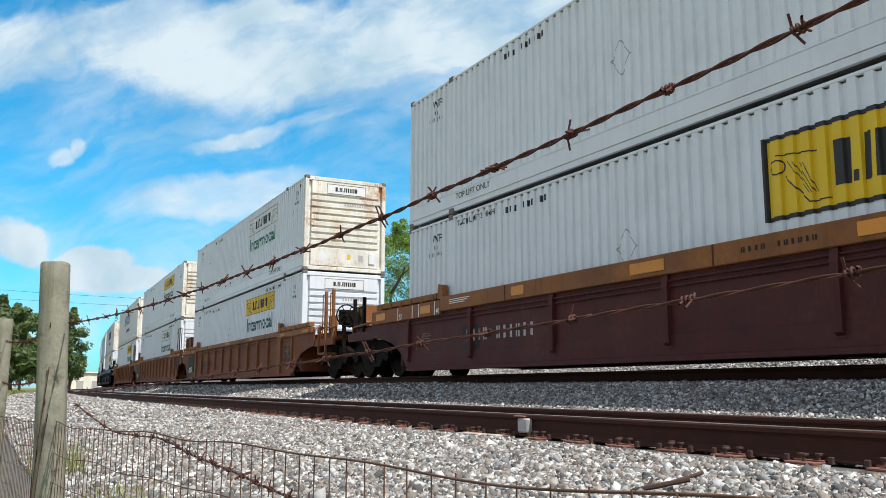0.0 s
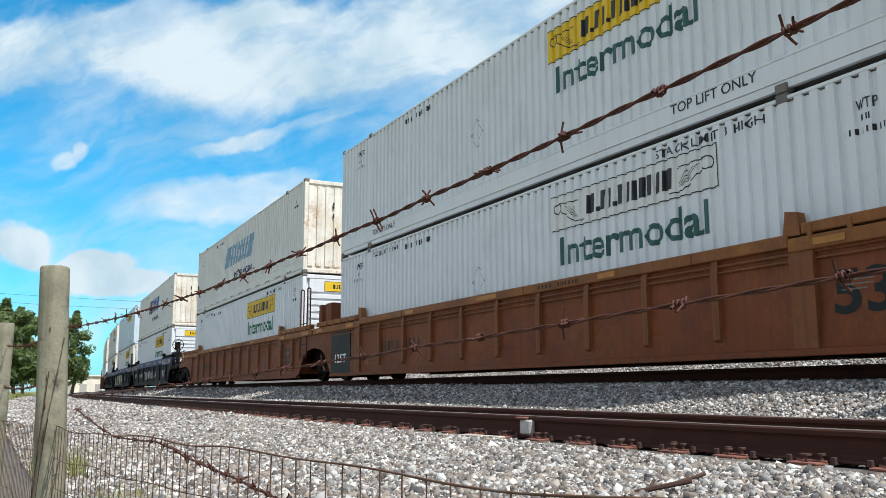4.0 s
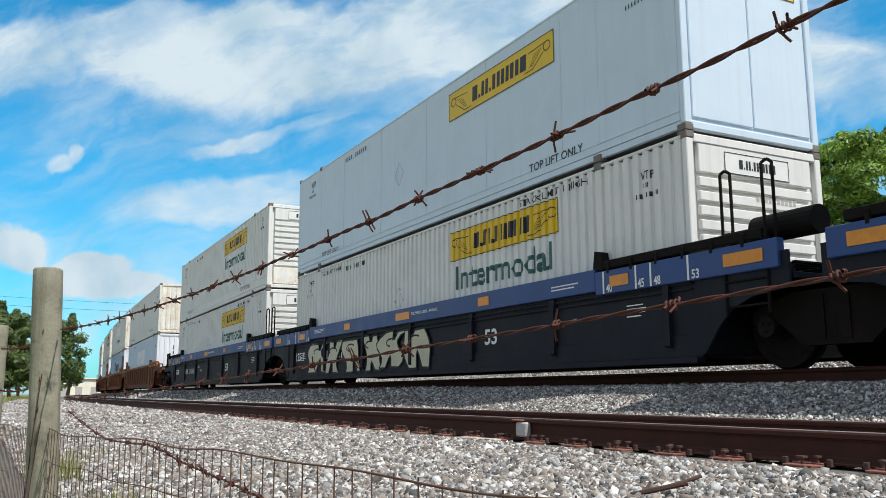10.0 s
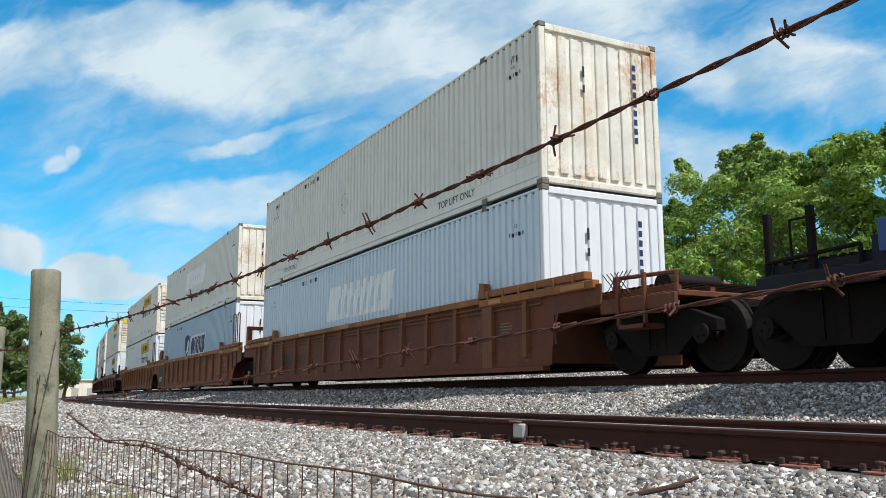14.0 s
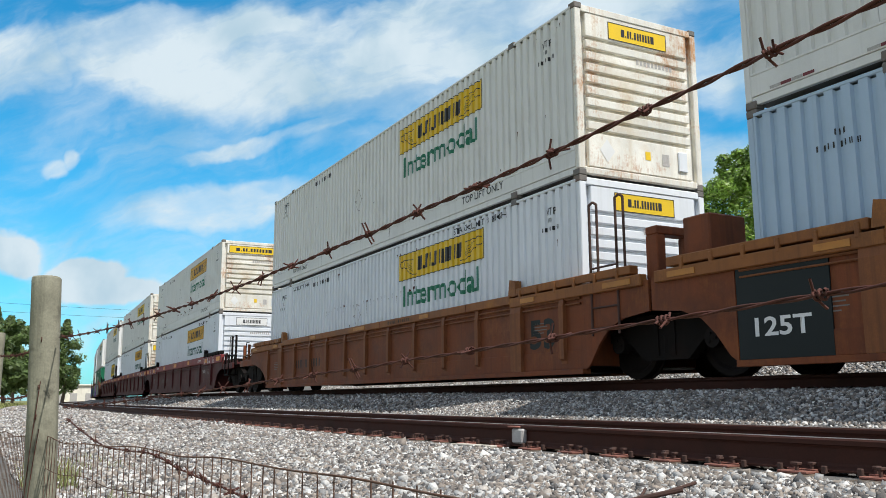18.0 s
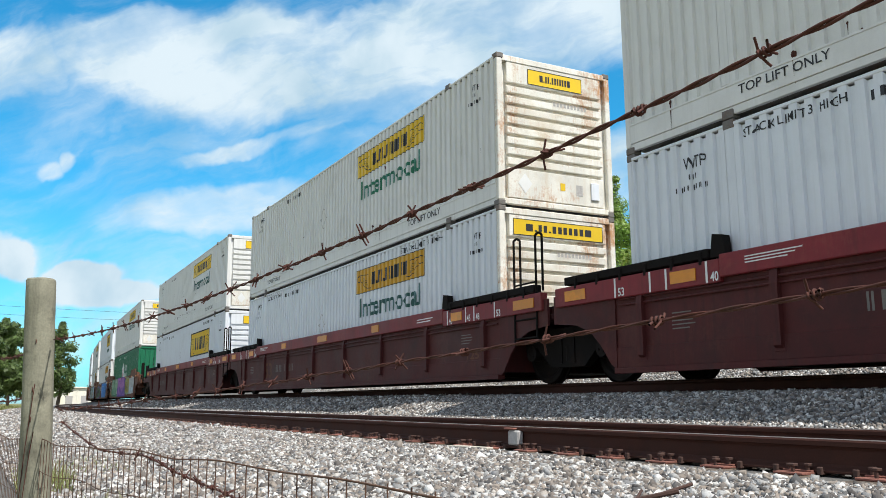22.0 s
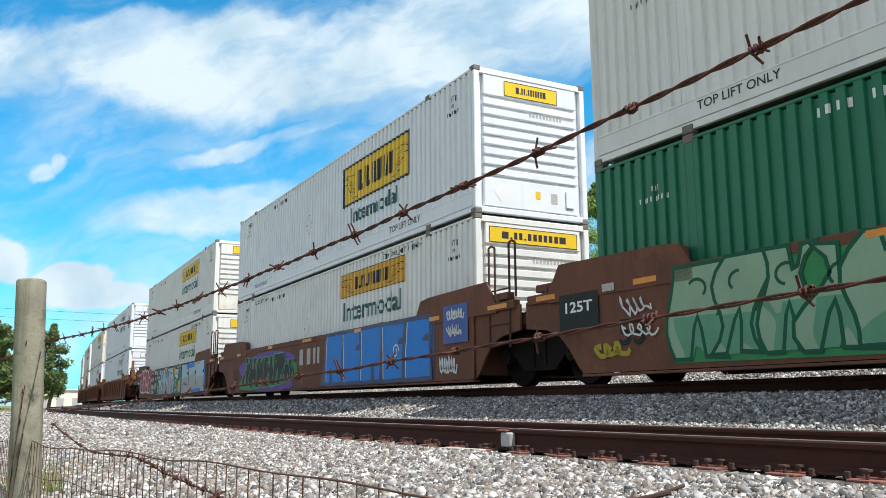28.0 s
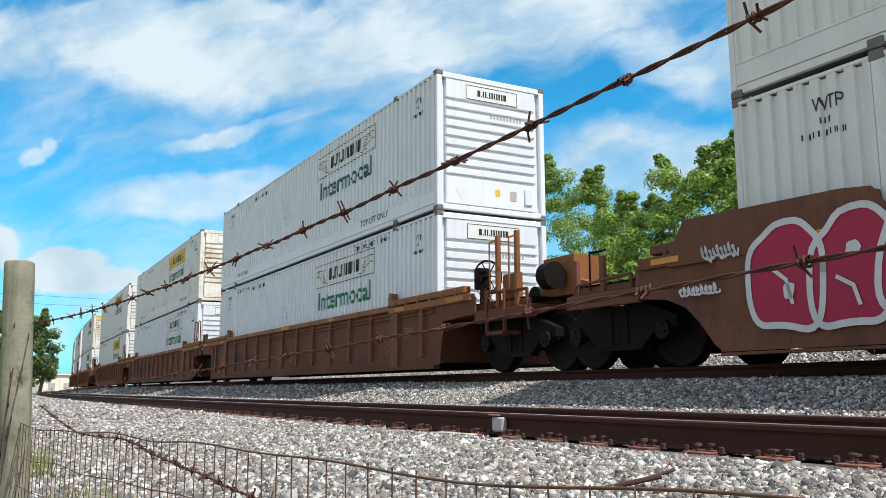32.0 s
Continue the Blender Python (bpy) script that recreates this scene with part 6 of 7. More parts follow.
        for x0, x1, z0, z1, sd in ((-4.45, -3.5, 0.24, 0.46, 24), (-4.4, -3.45, 0.46, 0.74, 25), (-4.45, -3.5, 1.20, 1.36, 23), (-4.3, -3.6, 1.38, 1.52, 29), (-3.3, -2.8, 1.16, 1.36, 31), (-8.5, -7.9, 1.2, 1.4, 27), (-8.9, -8.2, 0.8, 0.95, 28)):
            paint_on(car, "spray_tag", scribble(x0, x1, z0, z1, sd, 0.028, 22), "spray_white", 3, -SIDE - 0.006)
        paint_on(car, "number_panel", [rect(-3.45, -1.65, 0.88, 1.12)], "spray_black", 6)
        paint_on(car, "number_mark", brand_bars(-3.3, -1.8, 0.93, 1.07, 6, 0.03, 0.3, 33) + brand_bars(-4.4, -3.55, 0.86, 1.06, 4, 0.0, 0.3, 34), "spray_white", 7)
        ring = blob(-3.15, 0.62, 0.34, 0.20, 91, 0.3)
        paint_on(car, "spray_fill", [ring], "pale_green", 4)
        paint_on(car, "spray_rim", stroke(ring + ring[:2], 0.06) + stroke([(-2.62, 0.22), (-2.55, 0.7), (-2.40, 1.44)], 0.16), "bottle_green", 5)
        paint_on(car, "spray_background", [[(-2.75, 0.20), (-2.5, 0.9), (-2.45, 1.40), (1.6, 1.43), (1.6, 0.15)]], "teal", 3)
        limb_word(car, -2.45, 1.55, 0.17, 1.42, 4, "pale_blue", "spray_black", 8, shade="silver_grey", w=0.065, overlap=1.14)
        # a figure between the two words: orange and teal ground, a green swirl and a pale face
        paint_on(car, "spray_background", [[(1.5, 0.25), (1.45, 0.9), (1.62, 1.42), (3.2, 1.46), (3.42, 0.9), (3.3, 0.2)]], "teal", 4)
        paint_on(car, "spray_patch", [[(1.7, 1.02), (1.66, 1.34), (2.3, 1.36), (2.2, 1.06)], [(2.7, 0.30), (2.85, 0.72), (3.3, 0.80), (3.25, 0.26)]], "ochre_decal", 5)
        swirl = [(1.95 + 0.62 * f + 0.34 * math.sin(6.0 * f), 0.28 + 0.56 * f) for f in np.linspace(0, 1, 14)]
        paint_on(car, "spray_swirl", stroke(swirl, 0.24), "bottle_green", 6)
        paint_on(car, "spray_swirl", stroke(swirl, 0.14), "pale_green", 7)
        face = blob(2.45, 1.10, 0.40, 0.30, 97, 0.0)
        paint_on(car, "spray_fill", [face], "spray_white", 8)
        paint_on(car, "spray_outline", stroke(face + face[:2], 0.05) + [p for k in range(6) for p in stroke([(2.12 + 0.13 * k, 1.0), (2.10 + 0.14 * k, 1.16)], 0.035)] + stroke([(2.15, 1.24), (2.45, 1.30), (2.78, 1.24)], 0.06), "spray_black", 9)
        paint_on(car, "spray_background", [[(3.4, 0.2), (3.45, 1.30), (4.5, 1.42), (8.0, 1.40), (8.1, 0.15)]], "sky_blue", 3)
        slab_word(car, 3.5, 7.95, 0.17, 1.41, 3, "silver_grey", "spray_black", 12, upper="pale_blue", w=0.055)
        paint_on(car, "spray_patch", [[(4.5, 1.18), (4.6, 1.36), (6.2, 1.36), (6.1, 1.20)], [(5.4, 0.22), (5.5, 0.34), (7.4, 0.36), (7.3, 0.22)]], "sky_blue", 6)
        paint_on(car, "spray_tag", scribble(4.0, 4.7, 0.52, 0.64, 41, 0.03, 10), "spray_black", 7)


build_train()


def glide(t):
    """How far the train has rolled after t seconds."""
    return 9.6776 * t + 0.35126 * t * t / 32 + 0.06292 * t ** 3 / 1024 + float(np.interp(t, JITTER_T, JITTER))


JITTER_T = [0, 5, 6, 7, 8, 9, 10, 12, 13, 14, 22, 23, 24, 32]
JITTER = [0, 0, -0.087, 0, 0.097, -0.126, 0, -0.027, 0.102, 0, 0, 0.2, -0.03, 0]


def rolling_pose(s, z):
    xa, ya, _ = track(s - 6.5)
    xb, yb, _ = track(s + 6.5)
    return pose((xa + xb) / 2, (ya + yb) / 2, z, 0, 0, math.degrees(math.atan2(yb - ya, xb - xa)))


# ---- the fence by the line ----
EYE_Z = 0.95
UPPER = (Vector((-0.3935, 0.4992, 0.2627 + EYE_Z)), 0.0774, 0.0713, 0.0199)
LOWER = (Vector((-0.3137, 0.4293, 0.0656 + EYE_Z)), 0.0477, 0.0409, 0.0041)


def wire_point(wire, a):
    p, turn, drop, sag = wire
    d = Vector((math.cos(turn) * math.cos(drop), math.sin(turn) * math.cos(drop), math.sin(drop)))
    return p - d * a + Vector((0, 0, sag * a * a if a > 0 else 0))


def tube(points, r, n=6):
    """A mesh tube through points, from lists."""
    pts = np.array(points)
    tang = np.gradient(pts, axis=0)
    tang /= np.linalg.norm(tang, axis=1)[:, None]
    ref = np.array([0.0, 0.0, 1.0])
    side = np.cross(tang, ref)
    ln_ = np.linalg.norm(side, axis=1)
    side[ln_ < 1e-3] = (1, 0, 0)
    side /= np.linalg.norm(side, axis=1)[:, None]
    up = np.cross(side, tang)
    ang = 2 * np.pi * np.arange(n) / n
    verts = (pts[:, None, :] + r * (np.cos(ang)[None, :, None] * side[:, None, :] + np.sin(ang)[None, :, None] * up[:, None, :])).reshape(-1, 3)
    m = len(pts)
    faces = [(i * n + j, i * n + (j + 1) % n, (i + 1) * n + (j + 1) % n, (i + 1) * n + j) for i in range(m - 1) for j in range(n)]
    return verts, faces


def joined(name, pieces):
    vs, fs, k = [], [], 0
    for v, f in pieces:
        vs.append(v)
        fs += [tuple(i + k for i in q) for q in f]
        k += len(v)
    me = bpy.data.meshes.new(name)
    me.from_pydata(np.concatenate(vs).tolist(), [], fs)
    me.polygons.foreach_set("use_smooth", [True] * len(me.polygons))
    return me


def twisted(at, a0, a1, ph, thick=1.0, pitch=0.075, step=0.005):
    """One of two strands twisted round a line."""
    aa = np.arange(a0, a1, step)
    base = np.array([tuple(at(a)) for a in aa])
    base += np.array([[0, 0.0011 * noise.noise(Vector((a * 9, 1, 0))), 0.0016 * noise.noise(Vector((a * 9, 7, 0)))] for a in aa])
    out = []
    w = 2 * np.pi * aa / pitch + ph
    off = np.stack([np.zeros_like(aa), 0.0014 * thick * np.cos(w), 0.0014 * thick * np.sin(w)], 1)
    out.append(tube(base + off, 0.00135 * thick))
    return joined("strand", out)


def barb_mesh(seed):
    rnd = random.Random(seed)
    pieces = []
    turns = [(0.006 * (i / 20 - 0.5) * 2, 0.0042 * math.cos(i * 0.72), 0.0042 * math.sin(i * 0.72)) for i in range(22)]
    pieces.append(tube(turns, 0.0014, 5))
    for sx in (-0.005, 0.005):
        a = rnd.uniform(0, 6.28)
        for s in (-1, 1):
            d = Vector((rnd.uniform(-0.55, 0.55), s * math.cos(a), s * math.sin(a))).normalized() * rnd.uniform(0.014, 0.019)
            bend = Vector((rnd.uniform(-0.002, 0.002), rnd.uniform(-0.002, 0.002), rnd.uniform(-0.002, 0.002)))
            q = [Vector((sx, 0, 0)) + d * f + bend * (f * f) for f in (0, 0.35, 0.7, 1.0)]
            pieces.append(tube([tuple(v) for v in q], 0.0013, 5))
    return joined("barb", pieces)


BARBS = [barb_mesh(i) for i in range(7)]


def barbed_wire(at, a0, a1, first, label, spacing=0.127, thick=1.0):
    w = thing("barbed_wire", label, "barbed wire", "wires of the fence")
    for ph in (0, math.pi):
        part("strand", twisted(at, a0, a1, ph, thick), "barb_rust", w)
    k = math.ceil((a0 - first) / spacing)
    i = 0
    while first + k * spacing < a1 - 0.03:
        a = first + k * spacing
        p, q = at(a), at(a + 0.01)
        b = part("barb", BARBS[(k * 3 + i) % 7], "barb_rust", w)
        d = (p - q).normalized()
        b.matrix_basis = Matrix.Translation(p) @ d.to_track_quat("X", "Z").to_matrix().to_4x4() @ Matrix.Rotation(k * 1.9, 4, "X") @ Matrix.Scale(0.9 * thick ** 0.5, 4)
        k, i = k + 1, i + 1
    return w


barbed_wire(lambda a: wire_point(UPPER, a), -1.0, 2.90, 0.0, "rusty twisted barbed wire, taut, at the post's upper part")
barbed_wire(lambda a: wire_point(LOWER, a), -1.0, 2.86, 0.0, "rusty twisted barbed wire, slack, at mid height", thick=0.72)


def far_span(z0, z1):
    def at(a):
        f = a / 2.8
        return Vector((-3.36 - 2.8 * f, 0.268 - 0.088 * f, z0 + (z1 - z0) * f - 0.10 * f * (1 - f)))
    return at


barbed_wire(far_span(1.165, 1.24), 0.0, 2.8, 0.06, "rusty barbed wire running on between two posts")
barbed_wire(far_span(1.00, 0.98), 0.0, 2.8, 0.02, "slack rusty barbed wire between two posts")


def loose_line(pts):
    def at(a):
        f = a / 2.6 * (len(pts) - 1)
        i = min(int(f), len(pts) - 2)
        u = f - i
        p = [Vector(pts[min(max(j, 0), len(pts) - 1)]) for j in (i - 1, i, i + 1, i + 2)]
        return 0.5 * ((2 * p[1]) + (p[2] - p[0]) * u + (2 * p[0] - 5 * p[1] + 4 * p[2] - p[3]) * u * u + (3 * p[1] - p[0] - 3 * p[2] + p[3]) * u ** 3)
    return at


barbed_wire(loose_line([(-3.20, 0.31, 0.895), (-2.57, 0.345, 0.832), (-2.10, 0.382, 0.833), (-1.84, 0.400, 0.812), (-1.60, 0.420, 0.797), (-1.40, 0.435, 0.782), (-1.15, 0.45, 0.77), (-0.85, 0.47, 0.73)]),
            0.0, 2.58, 0.05, "loose rusty barbed wire sagging over the wire mesh")


def fence_post(x, y, top, r, lean, seed, label):
    rnd = random.Random(seed)
    foot = float(ground_height(-9.1)) - 0.35
    bm = bmesh.new()
    n, rows = 26, 40
    ph = [rnd.uniform(0, 6.28) for _ in range(4)]
    rings = []
    for i in range(rows):
        f = i / (rows - 1)
        z = foot + (top - foot) * f if i < rows - 2 else top - 0.006 * (rows - 1 - i)
        ring = []
        for j in range(n):
            a = 2 * math.pi * j / n
            rr = r * (1.10 - 0.10 * f) * (1 + 0.025 * math.sin(2 * a + ph[0]) + 0.012 * math.sin(5 * a + ph[1]) + 0.02 * noise.noise(Vector((a * 2, z * 5, seed))))
            crack = -0.010 if j in (7, 19) and f > 0.62 + 0.1 * (j == 7) else 0.0
            if i == rows - 1:
                rr *= 0.95
            dz = 0.004 * noise.noise(Vector((a * 3, seed, 5))) if i >= rows - 2 else 0
            ring.append(bm.verts.new((lean[0] * (z - top) + (rr + crack) * math.cos(a), lean[1] * (z - top) + (rr + crack) * math.sin(a), z + dz)))
        rings.append(ring)
    for i in range(rows - 1):
        for j in range(n):
            bm.faces.new((rings[i][j], rings[i][(j + 1) % n], rings[i + 1][(j + 1) % n], rings[i + 1][j]))
    bm.faces.new(rings[-1])
    for f in bm.faces:
        f.smooth = len(f.verts) == 4
    p = thing("fence_post", label, "fence post", "posts of the fence")
    body = part("post", bm, "post_wood", p)
    body.location = (x, y, 0)
    # staples and the slack wire ends hanging down the post
    for z in (1.165, 1.00, 0.90):
        st = bmesh.new()
        torus(st, Matrix.Translation((x + r * 0.95, y - r * 0.1, z)) @ Matrix.Rotation(math.pi / 2, 4, "X"), 0.008, 0.0016, 12, 5)
        part("staple", st, "barb_rust", p)
    return p


fence_post(-3.335, 0.226, 1.390, 0.0510, (0.0, -0.040), 3, "weathered round wooden fence post holding barbed wire")
fence_post(-6.22, 0.165, 1.385, 0.055, (0.0, 0.01), 8, "weathered wooden fence post farther along")


def hanging_wires():
    w = thing("wire_tail", "thin rusty wire ends hanging down the fence post", "wire", "wires of the fence")
    for k, (a, b) in enumerate((((-3.285, 0.222, 1.16), (-3.36, 0.200, 0.45)), ((-3.275, 0.226, 1.02), (-3.33, 0.198, 0.42)), ((-3.272, 0.232, 0.86), (-3.30, 0.203, 0.40)))):
        pts = [tuple(Vector(a).lerp(Vector(b), f) + Vector((0.004 * math.sin(f * 9 + k), -0.004 * math.sin(f * 3.1), 0))) for f in np.linspace(0, 1, 30)]
        part("strand", joined("strand", [tube(pts, 0.0016, 5)]), "barb_rust", w)


hanging_wires()


def mesh_fence():
    """Woven wire along the fence: uprights every 5 cm on line wires."""
    f = thing("wire_mesh_fence", "rusty woven wire mesh fence with a wavy top wire", "wire fence")
    top = lambda x: EYE_Z - 0.122 + 0.032 * (x + 3.05) / 2.4 - 0.003 * math.sin(x * 4.2) + 0.003 * math.sin(x * 11)
    yy = lambda x: 0.524 + 0.0774 * x + 0.010 * math.sin(x * 2.3)
    x0, x1 = -6.2, 0.2
    for k in range(6):
        xs = np.arange(x0, x1, 0.025)
        pts = [(x, yy(x) + 0.003 * math.sin(x * 9 + k), top(x) - 0.10 * k - 0.004 * math.sin(x * 6 + 2 * k)) for x in xs]
        part("line_wire", joined("line_wire", [tube(pts, 0.0016 if k == 0 else 0.0012, 5)]), "mesh_rust", f)
    rnd = random.Random(4)
    x = x0
    while x < x1:
        lean, bow = rnd.uniform(-0.012, 0.012), rnd.uniform(-0.004, 0.004)
        pts = [(x + lean * q + bow * math.sin(3.14 * q), yy(x), top(x) + 0.002 - 0.50 * q) for q in np.linspace(0, 1, 7)]
        part("upright_wire", joined("upright_wire", [tube(pts, 0.0011, 4)]), "mesh_rust", f)
        x += 0.052 + rnd.uniform(-0.004, 0.004)


mesh_fence()


# ---- along the near track: ties, plates, spikes, a tagged joint and a loose plank ----
def tie_mesh():
    bm = boxes((-0.115, 0.115, -1.30, 1.30, -0.18, 0.0), bevel=0.012)
    for v in bm.verts:
        v.co += Vector((noise.noise(v.co * 9) * 0.008, 0, noise.noise(v.co * 5) * 0.006))
    return bm


def spike_mesh():
    return boxes((-0.009, 0.009, -0.009, 0.009, -0.02, 0.030), (-0.016, 0.016, -0.014, 0.030, 0.026, 0.042), bevel=0.003)


def plate_mesh():
    return boxes((-0.10, 0.10, -0.18, 0.18, 0.0, 0.014), (-0.10, 0.10, -0.095, -0.074, 0.014, 0.024), (-0.10, 0.10, 0.074, 0.095, 0.014, 0.024), bevel=0.003)


def build_ties():
    rnd = random.Random(11)
    tie, plate, spike = cached("tie", tie_mesh), cached("tie_plate", plate_mesh), cached("spike", spike_mesh)
    anchor = cached("rail_anchor", lambda: boxes((-0.016, 0.016, -0.09, 0.09, -0.012, 0.0), (-0.016, 0.016, -0.10, -0.078, -0.012, 0.032), (-0.016, 0.016, 0.078, 0.10, -0.012, 0.032), bevel=0.004))
    for side, top, s0, s1, full in ((NEAR_TRACK, NEAR_RAIL_TOP, -42.0, 3.0, True), (0.0, RAIL_TOP, -30.0, 2.0, False)):
        s = s0
        while s < s1:
            x, y, a = track(s, side)
            t = part("railroad_tie", tie, "tie_wood")
            tagged(t, "weathered wooden railroad tie bedded in ballast", "railroad tie", "ties of the near track" if full else "ties under the train")
            t.matrix_basis = Matrix.Translation((x, y, top - 0.186 - 0.016)) @ Matrix.Rotation(a + rnd.uniform(-0.012, 0.012), 4, "Z")
            if full and s > -24:
                for g in (-GAUGE, GAUGE):
                    p = part("tie_plate", plate, "plate_rust", t)
                    p.location = (0, g, 0.001)
                    if g < 0:
                        for dx, dy, turn in ((-0.05, -0.082, 0), (0.055, -0.082, 0), (0.0, -0.135, 0), (-0.03, 0.082, math.pi)):
                            k = part("spike", spike, "spike_rust", p)
                            k.location, k.rotation_euler = (dx + rnd.uniform(-0.01, 0.01), dy, 0.014 + rnd.uniform(0, 0.014)), (0, 0, turn)
                for dx in (-0.15, 0.15):
                    k = part("rail_anchor", anchor, "spike_rust", t)
                    k.location = (dx, -GAUGE, 0.016)
            s += 0.535 + rnd.uniform(-0.02, 0.02)


build_ties()


def rail_tag():
    s = -6.39
    x, y, a = track(s, NEAR_TRACK - GAUGE)
    t = thing("joint_tag", "pale grey painted block clamped on the rail's web", "rail joint tag")
    t.matrix_basis = Matrix.Translation((x, y, NEAR_RAIL_TOP - 0.186)) @ Matrix.Rotation(a, 4, "Z")
    part("block", boxes((-0.085, 0.080, -0.074, -0.010, 0.022, 0.150), bevel=0.014), "concrete_tag", t)
    part("lip", boxes((-0.13, 0.02, -0.085, -0.038, 0.158, 0.172), bevel=0.005), "plate_rust", t)
    q = thing("wooden_plank", "short pale wooden plank lying on the ballast by the rail", "plank")
    q.matrix_basis = Matrix.Translation((x - 0.22, y - 0.36, 0.535)) @ Matrix.Rotation(a + 0.10, 4, "Z")
    part("board", boxes((-0.26, 0.26, -0.04, 0.04, 0.0, 0.022), (-0.34, -0.25, -0.035, 0.01, 0.0, 0.018), bevel=0.006), "pale_wood", q)


rail_tag()

# ---- loose ballast stones ----
def chip():
    """A broken stone: eight corners, twelve faces."""
    v = np.array([(a, b, c) for a in (-1, 1) for b in (-1, 1) for c in (-1, 1)], float) * 0.66
    q = [(0, 1, 3, 2), (4, 6, 7, 5), (0, 4, 5, 1), (2, 3, 7, 6), (0, 2, 6, 4), (1, 5, 7, 3)]
    return v, np.array([t for a, b, c, d in q for t in ((a, b, c), (a, c, d))])


def mesh_arrays(name, verts, faces, material, smooth=False):
    k = faces.shape[1]
    me = bpy.data.meshes.new(name)
    me.vertices.add(len(verts))
    me.vertices.foreach_set("co", verts.astype(np.float32).ravel())
    me.loops.add(faces.size)
    me.loops.foreach_set("vertex_index", faces.astype(np.int32).ravel())
    me.polygons.add(len(faces))
    me.polygons.foreach_set("loop_start", np.arange(0, faces.size, k, dtype=np.int32))
    me.polygons.foreach_set("loop_total", np.full(len(faces), k, dtype=np.int32))
    me.update(calc_edges=True)
    me.materials.append(M[material])
    return me


def stones(rng, xy, size, lift=0.0):
    n = len(xy)
    v, f = chip()
    sx = size * np.exp(rng.normal(0, 0.30, (n, 1))) * np.stack([rng.uniform(0.8, 1.5, n), rng.uniform(0.6, 1.1, n), rng.uniform(0.40, 0.9, n)], 1)
    P = v[None] * (1 + rng.uniform(-0.30, 0.30, (n, 8, 1))) + rng.uniform(-0.19, 0.19, (n, 8, 3))
    P = P * sx[:, None, :] / 2
    q = rng.normal(size=(n, 4)) * np.array([1.0, 0.8, 0.8, 1.0])
    q /= np.linalg.norm(q, axis=1)[:, None]
    w, x, y, z = q.T
    R = np.stack([np.stack([1 - 2 * (y * y + z * z), 2 * (x * y - z * w), 2 * (x * z + y * w)], 1), np.stack([2 * (x * y + z * w), 1 - 2 * (x * x + z * z), 2 * (y * z - x * w)], 1),
                  np.stack([2 * (x * z - y * w), 2 * (y * z + x * w), 1 - 2 * (x * x + y * y)], 1)], 1)
    P = np.einsum("nij,nkj->nki", R, P)
    o = xy[:, 1] - np.interp(xy[:, 0], X_TAB, Y_TAB)
    h = np.interp(xy[:, 0] * 0, [0], [0]) + ground_height(o)
    P += np.stack([xy[:, 0], xy[:, 1], h + size * rng.uniform(0.05, 0.55, n) + lift], 1)[:, None, :]
    F = f[None] + 8 * np.arange(n)[:, None, None]
    return P.reshape(-1, 3), F.reshape(-1, 3)


def build_stones():
    rng = np.random.default_rng(7)
    vs, fs, base = [], [], 0
    #       x from, to, lateral from, to, stones a square metre, size
    for x0, x1, o0, o1, dens, size in ((-6.5, 0.5, -8.95, -5.42, 2900, 0.0225), (-6.5, 0.5, -8.95, -5.42, 1150, 0.033), (-14, -6.5, -9.0, -5.42, 1900, 0.030), (-45, -14, -9.0, -5.42, 330, 0.052), (-16, -2, -5.0, -3.6, 300, 0.05),
                                       (-14, -1.5, -3.4, -0.95, 1800, 0.032), (-34, -14, -3.4, -0.95, 420, 0.052), (-90, -45, -9.0, -5.6, 40, 0.10), (-70, -34, -3.2, -1.0, 90, 0.08),
                                       (-40, -2, 1.0, 5.2, 40, 0.06), (-45, -2, 5.2, 9.0, 330, 0.055)):
        n = int((x1 - x0) * (o1 - o0) * dens)
        x = rng.uniform(x0, x1, n)
        y = np.interp(x, X_TAB, Y_TAB) + rng.uniform(o0, o1, n)
        az = np.degrees(np.arctan2(-x, np.maximum(y, 0.01)))
        keep = (az > 28) & (az < 94)
        xy = np.stack([x[keep], y[keep]], 1)
        v, f = stones(rng, xy, size)
        vs.append(v)
        fs.append(f + base)
        base += len(v)
    ob = new("ballast_stones", mesh_arrays("ballast_stones", np.concatenate(vs), np.concatenate(fs), "stone"))
    tagged(ob, "loose grey and white crushed ballast stones", "gravel", kind="stuff")


build_stones()


# ---- grass and weeds ----
def blades(rng, x, y, z, height, spread, lean=0.5):
    n = len(x)
    a = rng.uniform(0, 6.283, n)
    b = rng.uniform(0, 6.283, n)
    h = height * rng.uniform(0.5, 1.3, n)
    w = spread * rng.uniform(0.6, 1.3, n)
    base = np.stack([x, y, z], 1)
    side = np.stack([np.cos(a), np.sin(a), np.zeros(n)], 1) * w[:, None]
    tip = np.stack([np.cos(b) * h * lean, np.sin(b) * h * lean, h], 1)
    P = np.stack([base - side, base + side, base + tip * 0.55 + side * 0.7, base + tip], 1)
    F = np.arange(4 * n).reshape(n, 4)
    return P.reshape(-1, 3), F


